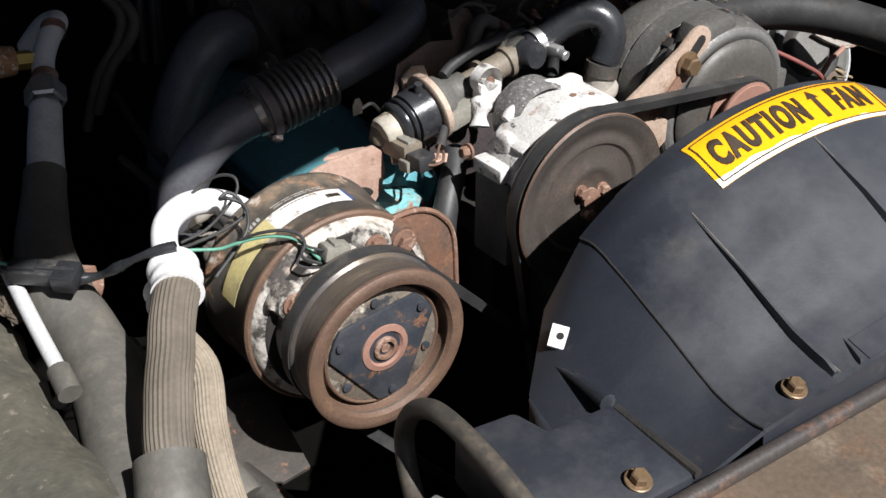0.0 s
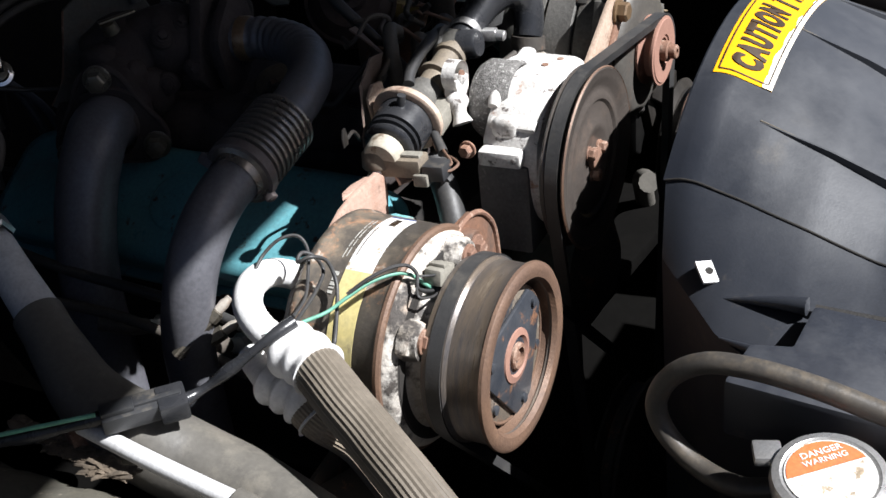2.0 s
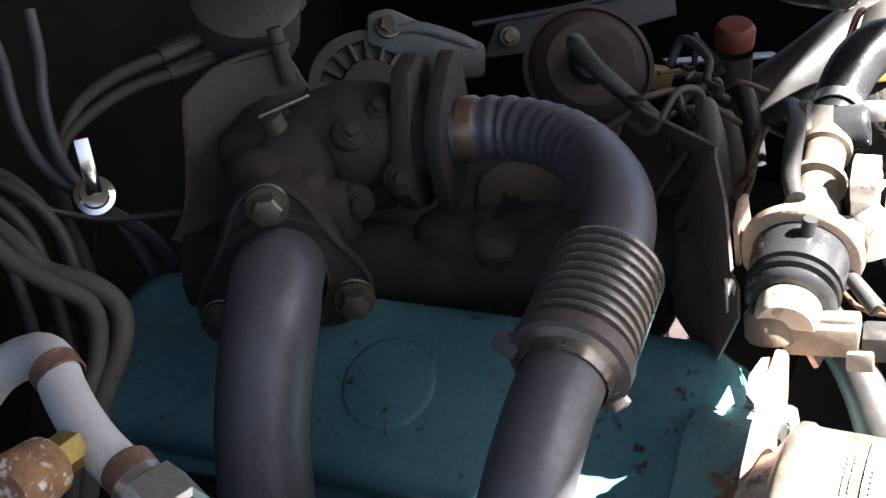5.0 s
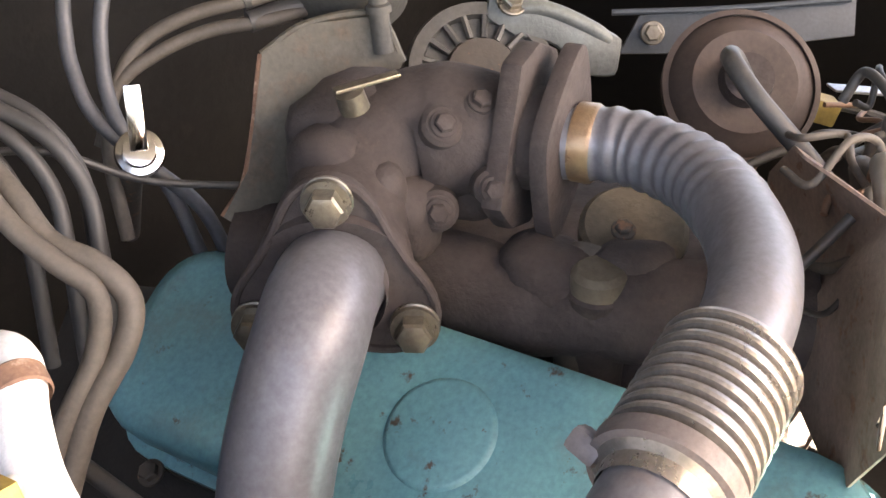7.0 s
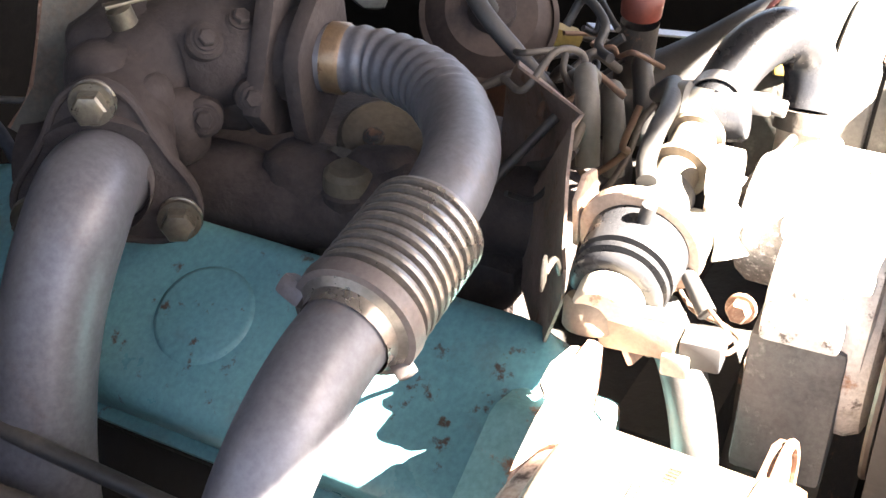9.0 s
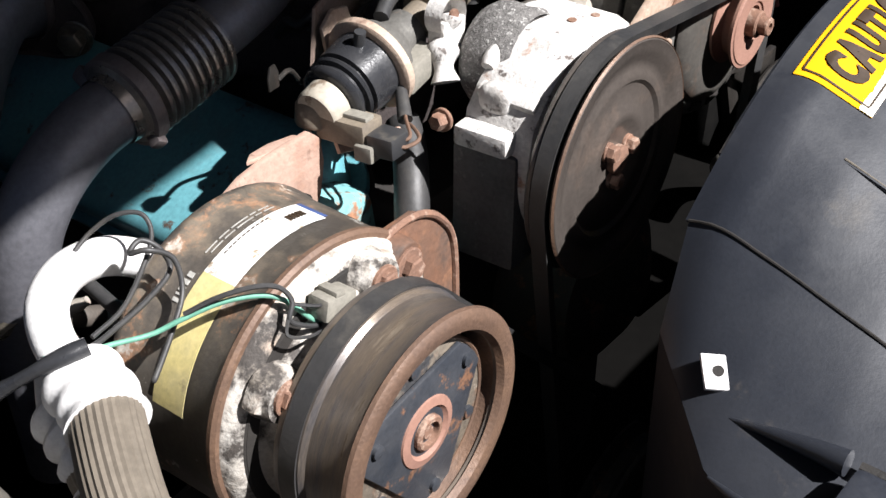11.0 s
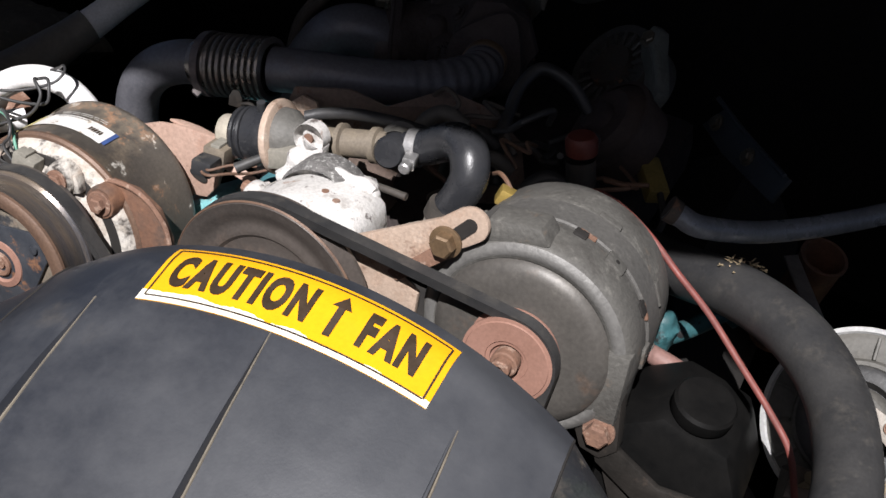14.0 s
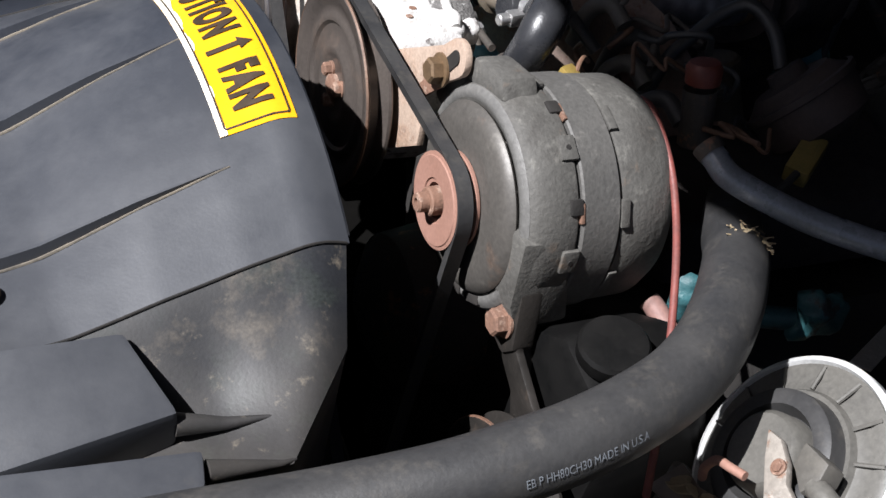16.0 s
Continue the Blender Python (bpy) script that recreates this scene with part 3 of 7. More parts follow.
def seam_pt(sign, t, lift=0.0):
    y = YR - 0.002 + (YF - YR + 0.002) * t
    return shroud_pt(sign * half_width(y), y, lift)


def flank(sign, s, t, lift=0.0):
    """The sloping side: s from the seam outwards, t from the rear to the front."""
    a, b = seam_pt(sign, t), outer_pt(sign, t)
    p = a.lerp(b, s)
    if sign > 0:
        p.z -= 0.016 * math.sin(math.pi * s) ** 1.3 * min(1, max(0, (t - 0.12) / 0.3))
    p.z += lift - 0.0006
    return p


for sg in (-1, 1):
    part("side_shell", sheet(lambda s, t, sg=sg: flank(sg, s, t), 30, 30, 0.003), "shroud_dirty" if sg > 0 else "shroud_side", shroud, "black plastic side half, dusty")
    part("side_wall", sheet(lambda s, t, sg=sg: outer_pt(sg, t) + Vector((-sg * 0.010 * s, 0, -0.24 * s - 0.001)), 8, 24, 0.003), "shroud_side", shroud, "upright shaded side wall")
    part("seam", tube([seam_pt(sg, k / 16, 0.0002) for k in range(17)], 0.0008, 6, 2), "grime", shroud)


# rolled rear rim
rim_pts = [Vector((SX + SR * math.sin(radians(a)), YR, SC + SR * math.cos(radians(a)) - 0.0025)) for a in range(-32, 33, 4)]
part("rear_rim", tube(rim_pts, 0.0020, 8, 2), "shroud_side", shroud)


def rib(x, x1, y0, y1, h, w):
    """A wedge-shaped ridge that grows towards the front."""
    bm = bmesh.new()
    n = 14
    rows = []
    for i in range(n + 1):
        k = i / n
        y = y0 + (y1 - y0) * k
        hh = h * math.sin(min(1, k * 1.15) * math.pi / 2) * (1 if k < 0.93 else 0.5)
        ww = w * (0.25 + 0.75 * k)
        rows.append([bm.verts.new(shroud_pt(x + (x1 - x) * k + dx * ww, y, -0.0025 if dx in (-1, 1) else hh)) for dx in (-1, -0.35, 0.35, 1)])
    for A, B in zip(rows, rows[1:]):
        for k in range(3):
            bm.faces.new((A[k], A[k + 1], B[k + 1], B[k]))
    bm.faces.new(rows[0])
    bm.faces.new(rows[-1][::-1])
    return bm


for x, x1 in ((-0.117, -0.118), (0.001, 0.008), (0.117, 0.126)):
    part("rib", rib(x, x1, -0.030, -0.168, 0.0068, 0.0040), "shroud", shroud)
    # Pale tan line on one side paints the rib's lit, dusty edge.
    part("rib_lit_edge", tube([shroud_pt(x + (x1 - x) * k / 12 + 0.0044 * (0.25 + 0.75 * k / 12), -0.030 - 0.138 * k / 12, 0.0002) for k in range(13)], lambda s: 0.0005 + 0.0006 * s, 6, 3, wobble=0.5), "rib_edge_tan", shroud, "tan dusty line painted as the rib's lit edge")
for x, x1 in ((-0.091, -0.097), (-0.038, -0.042), (0.038, 0.041), (0.093, 0.101)):
    part("short_rib", rib(x, x1, -0.150, -0.171, 0.0035, 0.0028), "shroud", shroud)
for c in (-0.066, 0.067):
    part("raised_pad", sheet(lambda s, t, c=c: shroud_pt(c + (s - 0.5) * 0.046, -0.153 - 0.018 * t, 0.0009), 10, 6, 0.002), "shroud", shroud)


def shelf(poly, z0, z1, lean=0.0):
    """A raised mounting block with a flat top that falls gently forwards."""
    bm = prism(poly, (0, 0, z0 - 0.020), (1, 0, 0), (0, 1, 0), 0.040, 0.004)
    for v in bm.verts:
        v.co.z += (z1 - z0) * (v.co.y + 0.10) / -0.07 + lean * (v.co.x - poly[0][0])
    return bm


part("mount_shelf", shelf([(-0.345, YF), (-0.244, YF), (-0.246, -0.100), (-0.294, -0.098), (-0.302, -0.074), (-0.345, -0.070)], 0.9615, 0.9565), "shroud", shroud)
part("gutter", tube([(-0.2405, -0.100, 0.9545), (-0.2400, -0.135, 0.9535), (-0.2395, -0.172, 0.9530)], 0.0032, 8, 3), "grime", shroud)
part("mount_shelf", shelf([(0.189, YF), (0.254, YF), (0.240, -0.084), (0.190, -0.101)], 0.9910, 0.9890, -0.25), "shroud", shroud)
part("mount_shelf", shelf([(0.2555, YF), (0.284, YF), (0.284, -0.082), (0.262, -0.078)], 0.9760, 0.9760, -0.1), "shroud", shroud)


def bead(sign, x0, y0, x1, y1, h):
    """A tapering ridge from the back of a shelf onto the flank."""
    def on(x, y):
        t = (YR - 0.002 - y) / (YR - 0.002 - YF)
        a, b = seam_pt(sign, t), outer_pt(sign, t)
        return flank(sign, min(1, max(0, (x - a.x) / (b.x - a.x))), t)
    pts = [on(x0 + (x1 - x0) * k / 6, y0 + (y1 - y0) * k / 6) + Vector((0, 0, h * (1 - k / 6) - 0.001)) for k in range(7)]
    return tube(pts, lambda s: 0.0062 * (1 - 0.85 * s), 10)


for sg, x0, y0, x1, y1 in ((-1, -0.244, -0.094, -0.2405, -0.037), (-1, -0.288, -0.094, -0.266, -0.040), (1, 0.236, -0.086, 0.2415, -0.039), (1, 0.270, -0.080, 0.2690, -0.034)):
    part("bead", bead(sg, x0, y0, x1, y1, 0.010), "shroud_dirty" if sg > 0 else "shroud_side", shroud)
clip_at = flank(-1, 0.68, 0.225, 0.0020)
part("clip", box(clip_at, (0.018, 0.015, 0.0022), (10, -24, 38), 0.0006), "white_tube", shroud, "small bright square spring clip")
part("clip_hole", lathe([(0, 0), (0, 0.0028), (0.0006, 0.0028), (0.0006, 0)], clip_at + Vector((-0.0004, -0.0002, 0.0012)), (-0.38, -0.2, 0.9), 16), "grime", shroud)
for p in (shroud_pt(-0.148, -0.161, 0.001), shroud_pt(0.146, -0.162, 0.001), (-0.277, -0.160, 0.9580)):
    bolt(shroud, p, (0, -0.25, 1), 0.0100, 0.0075, "bolt_brown", washer_r=0.0086, label="brown flanged bolt")


# caution label bent over the crown of the shroud
def label_pt(u, v, lift):
    return shroud_pt(0.0053 + u, -0.0085 + v, lift + 0.0006)


LW, LH = 0.0930, 0.0216
label = part("caution_label", sheet(lambda s, t: label_pt((s * 2 - 1) * LW, (t * 2 - 1) * LH, 0.0), 48, 8, 0.0004), "yellow", shroud, "yellow vinyl caution label with dark border and lettering")
for s in (-1, 1):
    part("border", sheet(lambda a, t, s=s: label_pt(s * (LW - 0.004) + (a - 0.5) * 0.0012, (t * 2 - 1) * (LH - 0.0035), 0.0005), 2, 8), "ink", label)
for s in (-1, 1):
    part("border", sheet(lambda a, t, s=s: label_pt((a * 2 - 1) * (LW - 0.0045), s * (LH - 0.0035) + (t - 0.5) * 0.0011, 0.0005), 48, 2), "ink", label)
def worn_fn(s, t):
    u = (s * 2 - 1) * LW
    top = 0.0038 + 0.0022 * noise.noise(Vector((u * 60, 0, 0))) + 0.0032 * min(1, max(0, -u / LW + 0.35)) + 0.0008 * noise.noise(Vector((u * 300, 3, 0)))
    return label_pt(u, -LH + top * t, 0.00042)


part("worn_edge", sheet(worn_fn, 160, 3), "label_bleached", label, "bleached white worn edge")
surface_text("CAUTION", 0.0315, lambda u, v, l: label_pt(u - 0.0360, v * 0.90 - 0.0003, l + 0.0004), "ink", label, "lettering", 0.0019, 0.55, gap=1.25)
surface_text("FAN", 0.0315, lambda u, v, l: label_pt(u + 0.0600, v * 0.90 - 0.0003, l + 0.0004), "ink", label, "lettering", 0.0019, 0.55, gap=1.25)
ar = bmesh.new()
for u0, u1, v0, v1 in ((-0.0022, 0.0022, -0.0125, 0.006),):
    ar.faces.new([ar.verts.new(label_pt(0.0250 + a, b, 0.0008)) for a, b in ((u0, v0), (u1, v0), (u1, v1), (u0, v1))])
ar.faces.new([ar.verts.new(label_pt(0.0250 + a, b, 0.0008)) for a, b in ((-0.006, 0.006), (0.006, 0.006), (0, 0.0145))])
part("arrow", ar, "ink", label)

# ---- compressor with its clutch ----
CA = Vector((-0.2963, 0, 0.911))
AX = Vector((0, 1, 0))


def polar(y, r, deg, c=CA):
    """deg: 0 to the right, 90 up."""
    return Vector((c.x + r * math.cos(radians(deg)), y, c.z + r * math.sin(radians(deg))))


comp = thing("compressor", (CA.x, 0.16, 0.83), "drum-shaped air conditioning compressor, scuffed black shell, peeling white front", "compressor")
part("shell", lathe([(0.150, 0.070), (0.150, 0.0800), (0.1515, 0.0815), (0.1545, 0.0815), (0.156, 0.0805), (0.215, 0.0815), (0.217, 0.083), (0.221, 0.083), (0.223, 0.0815), (0.226, 0.076), (0.226, 0.0)], CA, AX, 72), "shell", comp)
part("front_casting", lathe([(0.128, 0.0), (0.128, 0.046), (0.131, 0.054), (0.1375, 0.0575), (0.1395, 0.0605), (0.1405, 0.0690), (0.1420, 0.0735), (0.1460, 0.0772), (0.1505, 0.0785)], CA, AX, 72), "peel", comp, "peeling white and rusty front casting")
# Thin black ring paints the groove's shadow line together with its grime.
part("groove", lathe([(0.1396, 0.0606), (0.1400, 0.0690), (0.1404, 0.0692), (0.1408, 0.0704)], CA, AX, 72), "grime", comp, "black groove ring, grime with its shadow painted in")
part("seam_ring", lathe([(0.1490, 0.0775), (0.1490, 0.0806), (0.1508, 0.0824), (0.1532, 0.0824), (0.154, 0.081)], CA, AX, 72), "rim", comp, "rust brown crimped ring")
part("rear_casting", lathe([(0.226, 0.070), (0.236, 0.066), (0.242, 0.055), (0.244, 0.0)], CA, AX, 48), "peel", comp)
pulley = part("clutch_pulley", lathe([(0.086, 0.0545), (0.0815, 0.0560), (0.0805, 0.0600), (0.0805, 0.0650), (0.0825, 0.0668), (0.086, 0.0660), (0.090, 0.0640), (0.108, 0.0640), (0.1105, 0.0662), (0.1130, 0.0662), (0.1155, 0.0560), (0.1165, 0.0560), (0.1195, 0.0668), (0.1225, 0.0668), (0.1265, 0.0655), (0.1275, 0.0600), (0.1275, 0.0)], CA, AX, 96), "drum", comp, "brown steel clutch pulley with worn bright bands")
part("pulley_lip", lathe([(0.0835, 0.0540), (0.0800, 0.0562), (0.0792, 0.0602), (0.0794, 0.0645), (0.0812, 0.0668), (0.0835, 0.0672), (0.0850, 0.0655)], CA, AX, 96), "rim", pulley, "rust brown front lip")
part("pulley_dish", lathe([(0.082, 0.0562), (0.097, 0.0535), (0.099, 0.0515), (0.099, 0.0)], CA, AX, 72), "rim", pulley)
plate = part("clutch_plate", lathe([(0.0905, 0.0), (0.0905, 0.0475), (0.0915, 0.0490), (0.0955, 0.0495), (0.097, 0.0480), (0.097, 0.0)], CA, AX, 72), "worn_plate", comp, "worn clutch plate with chipped black paint and rusty edge")
tri_pts = []
for k in range(3):
    a = 38 + 120 * k
    tri_pts += [(0.0465 * math.cos(radians(a + d)), 0.0465 * math.sin(radians(a + d))) for d in (-16, -6, 6, 16)]
part("spring_plate", prism(tri_pts, (CA.x, 0.0885, CA.z), (1, 0, 0), (0, 0, 1), 0.003, 0.001), "plate", plate, "three-cornered black spring plate")
part("plate_edge", ring_arc((CA.x, 0.0905, CA.z), AX, 0.0483, 0.0013, 0, 360, 72, 6), "rim", plate)
for k in range(3):
    for d, yy in ((0, 0.0872), (60, 0.0906)):
        part("rivet", lathe([(0.0, 0.0036), (-0.0022, 0.0036), (-0.0030, 0.0)], polar(yy, 0.0405, 38 + 120 * k + d), AX, 16), "plate", plate)
hub = part("hub", lathe([(0.0885, 0.0205), (0.0860, 0.0195), (0.0850, 0.0150), (0.0875, 0.0130), (0.0885, 0.0110), (0.0905, 0.0100), (0.0905, 0.0)], CA, AX, 40), "flat_rust", plate, "rust red hub with shaft nut")
part("shaft_nut", join(lathe([(0.0905, 0.0098), (0.0850, 0.0098), (0.0840, 0.0088), (0.0840, 0.0066), (0.0875, 0.0060), (0.0875, 0.0)], CA, AX, 32), lathe([(0.0880, 0.0040), (0.0855, 0.0036), (0.0855, 0.0)], CA, AX, 20)), "rust", hub, sharp=25)
# mounting bolts round the front casting
for p in ((-0.347, 0.128, 0.946), (-0.277, 0.128, 0.9715)):
    bolt(comp, p, -AX, 0.0115, 0.005, "rust", label="rusted mounting bolt")
for x, z, a in ((-0.347, 0.945, 35), (-0.277, 0.9705, -15)):
    part("mount_ear", lathe([(-0.013, 0.0150), (-0.004, 0.0135), (0.0, 0.0125), (0.0, 0.0)], (x, 0.1285, z), -AX, 24), "peel", comp)
    part("mount_web", box((x, 0.137, z - 0.003), (0.034, 0.010, 0.016), (0, a, 0), 0.003), "peel", comp)
part("connector", box((-0.3085, 0.1335, 0.9755), (0.021, 0.013, 0.012), (0, 12, 0), 0.002), "grey_plastic", comp, "dusty grey two-wire clutch connector")
part("connector_key", box((-0.3085, 0.1335, 0.9825), (0.006, 0.012, 0.003), (0, 12, 0), 0.0006), "grey_plastic", comp)


# labels round the shell
def shell_pt(deg, y, lift=0.0008):
    return polar(y, 0.0812 + lift, deg)


def shell_label(a0, a1, y0, y1, material, name, lift=0.0006, label=""):
    return part(name, sheet(lambda s, t: shell_pt(a0 + (a1 - a0) * s, y0 + (y1 - y0) * t, lift), 36, 4, 0.0003), material, comp, label)


shell_label(72, 118, 0.170, 0.1905, "label_white", "white_label", 0.0008, "worn white paper label with print")
shell_label(118, 166, 0.170, 0.1905, "label_yellow", "yellow_label", 0.0008, "dusty yellow part of the label")
shell_label(69.5, 72, 0.172, 0.1905, "label_blue", "label_end", 0.0008, "dark blue label end")
for k in range(5):
    shell_label(76 + 1.7 * k, 77.1 + 1.7 * k, 0.1775, 0.1825, "ink", "print_bar", 0.0015)
for k in range(10):
    shell_label(88 + 2.2 * k, 89.4 + 2.2 * k, 0.1872, 0.1878, "ink", "print_bar", 0.0015)
for r in range(2):
    for a, w in ((80, 5), (86, 3), (90, 8), (99, 5), (105, 6)):
        shell_label(a + r, a + r + w, 0.1945 + 0.0026 * r, 0.1951 + 0.0026 * r, "print_grey", "print_bar", 0.0006)
for k, w in ((0, 2.0), (3.0, 1.8), (5.6, 1.8), (8.2, 0.8), (10.0, 1.4)):
    shell_label(120 + k, 120 + k + w, 0.1940, 0.1978, "print_grey", "print_bar", 0.0006)

# rusty bracket beside the compressor
brk = thing("compressor_bracket", (-0.22, 0.15, 0.86), "rusty steel compressor bracket with a rounded head", "bracket")
part("plate", prism([(-0.035, 0.026), (-0.020, 0.037), (0.004, 0.037), (0.024, 0.026), (0.036, 0.004), (0.040, -0.045), (0.030, -0.10), (-0.005, -0.10), (-0.012, -0.03), (-0.035, 0.0)], (-0.226, 0.154, 0.937), (1, 0, 0), (0, 0, 1), 0.006, 0.0015), "bracket_steel", brk)
part("edge", tube([(-0.261, 0.1505, 0.962), (-0.246, 0.1505, 0.9735), (-0.222, 0.1505, 0.9735), (-0.203, 0.1505, 0.962), (-0.1905, 0.1505, 0.940), (-0.187, 0.1505, 0.89)], 0.0022, 8), "rust", brk, "rusty rounded edge")
bolt(brk, (-0.2455, 0.1385, 0.9590), -AX, 0.0115, 0.007, "rust", washer_r=0.0105)
part("bolt_boss", lathe([(0.016, 0.0145), (0.003, 0.0135), (0.0, 0.0125), (0.0, 0.0)], (-0.2455, 0.1385, 0.9590), AX, 28), "bracket_steel", brk)
plate2 = thing("rear_bracket", (-0.25, 0.235, 0.86), "pale rusty steel bracket plate behind the compressor", "bracket")
part("plate", prism([(-0.052, -0.09), (-0.054, 0.010), (-0.046, 0.026), (-0.032, 0.038), (-0.014, 0.046), (0.008, 0.050), (0.040, 0.051), (0.048, 0.044), (0.050, 0.028), (0.046, 0.008), (0.036, -0.006), (0.024, -0.008), (0.012, -0.02), (0.010, -0.09)], (-0.250, 0.2385, 0.9375), (1, 0, 0), (0, 0, 1), 0.005, 0.0015), "pink_plate", plate2)
part("slot", prism([(0.007 * math.cos(k * 0.3927) * 1.25, 0.0042 * math.sin(k * 0.3927)) for k in range(16)], (-0.222, 0.2352, 0.950), (1, 0, -0.35), (0.35, 0, 1), 0.0018, 0.0), "grime", plate2)
part("flange", prism([(0.006, 0), (0.052, 0.0), (0.048, 0.008), (0.030, 0.009), (0.014, 0.006)], (-0.262, 0.2410, 0.9880), (1, -0.05, -0.08), (0, 1, 0.0), 0.003, 0.001), "pink_plate", plate2)
part("strip", prism([(0, -0.004), (0.055, -0.004), (0.058, 0.004), (0.0, 0.005)], (-0.200, 0.2260, 0.9780), (1, -0.02, -0.26), (0.2, 0.55, 0.8), 0.003, 0.001), "pink_plate", plate2)
bolt(plate2, (-0.192, 0.2210, 0.9800), (0.1, -0.6, 0.8), 0.006, 0.003, "dark_steel")

# ---- air pump ----
PA = Vector((-0.0814, 0, 0.957))
pump = thing("air_pump", (PA.x, 0.17, 0.87), "white oxidised cast aluminium air pump with a wide steel pulley", "air pump")
part("body", lathe([(0.130, 0.0), (0.130, 0.046), (0.133, 0.054), (0.140, 0.0575), (0.172, 0.0575), (0.176, 0.056), (0.177, 0.0)], PA, AX, 64), "cast", pump)
RC = Vector((-0.082, 0, 1.000))
part("rear_cover", lathe([(0.172, 0.031), (0.177, 0.0335), (0.201, 0.0330), (0.207, 0.029), (0.209, 0.0)], RC, AX, 40), "rough_grey", pump, "dark speckled broken casting face", sharp=50)
top = [(-0.139, 0.957), (-0.139, 0.969), (-0.135, 0.990), (-0.123, 1.004), (-0.109, 1.015), (-0.092, 1.0235), (-0.074, 1.0270), (-0.056, 1.0285), (-0.041, 1.0265), (-0.031, 1.0195), (-0.027, 1.004), (-0.029, 0.957)]
part("top_casting", prism(top, (0, 0.1605, 0), (1, 0, 0), (0, 0, 1), 0.049, 0.006), "cast", pump, "chalky white cast top", sharp=50)
part("top_ridge", tube([(-0.118, 0.181, 1.010), (-0.100, 0.183, 1.021), (-0.078, 0.184, 1.0265), (-0.056, 0.183, 1.0285), (-0.040, 0.180, 1.026)], lambda s: 0.0042 + 0.0012 * math.sin(s * 23), 12, 8, wobble=0.3), "cast", pump, sharp=60)
part("edge_rib", box((-0.126, 0.160, 1.000), (0.010, 0.040, 0.008), (0, -35, 0), 0.003), "cast", pump)
for c, sz in (((-0.128, 0.166, 0.998), (0.007, 0.012, 0.010)), ((-0.046, 0.182, 1.020), (0.010, 0.008, 0.008))):
    part("casting_boss", lump(c, sz, 0.12, 45), "cast", pump, sharp=60)
part("lug_neck", tube([(-0.110, 0.216, 1.030), (-0.115, 0.215, 1.020), (-0.121, 0.211, 1.008), (-0.126, 0.205, 0.996)], lambda s: 0.0075 + 0.002 * math.cos(s * 12), 14, 6, wobble=0.15), "cast", pump)
part("foot", box((-0.139, 0.165, 0.979), (0.019, 0.036, 0.013), (0, 0, 3), 0.003), "cast", pump)
part("lower_case", box((-0.120, 0.166, 0.933), (0.046, 0.044, 0.078), (0, 0, 3), 0.004), "cast_grey", pump)
part("lug", join(lathe([(0.0, 0.0125), (0.012, 0.0125), (0.012, 0)], (-0.112, 0.210, 1.031), AX, 28), box((-0.111, 0.216, 1.016), (0.022, 0.012, 0.026), (0, 4, 0), 0.002)), "cast", pump, "white lug with rusty edge")
bolt(pump, (-0.112, 0.2105, 1.032), -AX, 0.007, 0.002, "rust", washer_r=0.004)
part("lug", lump((-0.060, 0.200, 1.012), (0.013, 0.010, 0.010), 0.25, 70), "cast", pump, sharp=60)
bolt(pump, (-0.146, 0.192, 0.984), (-1, 0, 0.1), 0.009, 0.008, "rust")
for x, y, z in ((-0.067, 0.157, 1.0277), (-0.054, 0.149, 1.0283)):
    part("screw_hole", lathe([(0, 0), (0, 0.0028), (0.0006, 0.0028), (0.0006, 0)], (x, y, z), (-0.06, 0, 1), 14), "rust", pump)
pp = part("pulley", lathe([(0.113, 0.0), (0.113, 0.020), (0.1100, 0.024), (0.1100, 0.030), (0.1125, 0.034), (0.1125, 0.046), (0.1105, 0.0485), (0.1105, 0.0520), (0.1120, 0.0545), (0.1120, 0.0600), (0.1090, 0.0640), (0.1085, 0.0690), (0.1075, 0.0730), (0.1085, 0.0745), (0.1105, 0.0740), (0.1145, 0.0650), (0.1205, 0.0650), (0.1245, 0.0742), (0.1265, 0.0747), (0.1280, 0.0735), (0.1270, 0.0600), (0.1270, 0.0)], PA, AX, 96), "pump_pulley", pump, "grey brown dished steel pulley")
part("pulley_rim", lathe([(0.1088, 0.0728), (0.1075, 0.0742), (0.1088, 0.0752), (0.1102, 0.0742)], PA, AX, 96), "rim", pp)
for a in (20, 140, 260):
    bolt(pump, polar(0.1125, 0.0135, a, PA), -AX, 0.009, 0.007, "rust", washer_r=0.006, label="rusty pulley bolt")
part("pulley_hub", lathe([(0.1135, 0.009), (0.1085, 0.009), (0.1075, 0.007), (0.1075, 0)], PA, AX, 24), "rust", pp)

# ---- alternator ----
AA = Vector((0.098, 0, 0.981))
alt = thing("alternator", (AA.x, 0.19, 0.90), "dusty cast aluminium alternator with a rusty pulley", "alternator")
part("front_housing", lathe([(0.1500, 0.0500), (0.1440, 0.0560), (0.1400, 0.0610), (0.1385, 0.0650), (0.1390, 0.0690), (0.1420, 0.0730), (0.1460, 0.0752), (0.1540, 0.0768), (0.1700, 0.0770), (0.1722, 0.0762), (0.1726, 0.0715)], AA, AX, 96), "alu", alt)
part("front_edge", lathe([(0.1388, 0.0640), (0.1379, 0.0660), (0.1384, 0.0690), (0.1410, 0.0722)], AA, AX, 96), "alu_edge", alt, "worn bright front edge")
part("centre_ring", lathe([(0.1748, 0.0715), (0.1750, 0.0762), (0.1762, 0.0774), (0.2010, 0.0774), (0.2022, 0.0762), (0.2024, 0.0715)], AA, AX, 96), "ring_steel", alt, "darker plain steel centre ring")
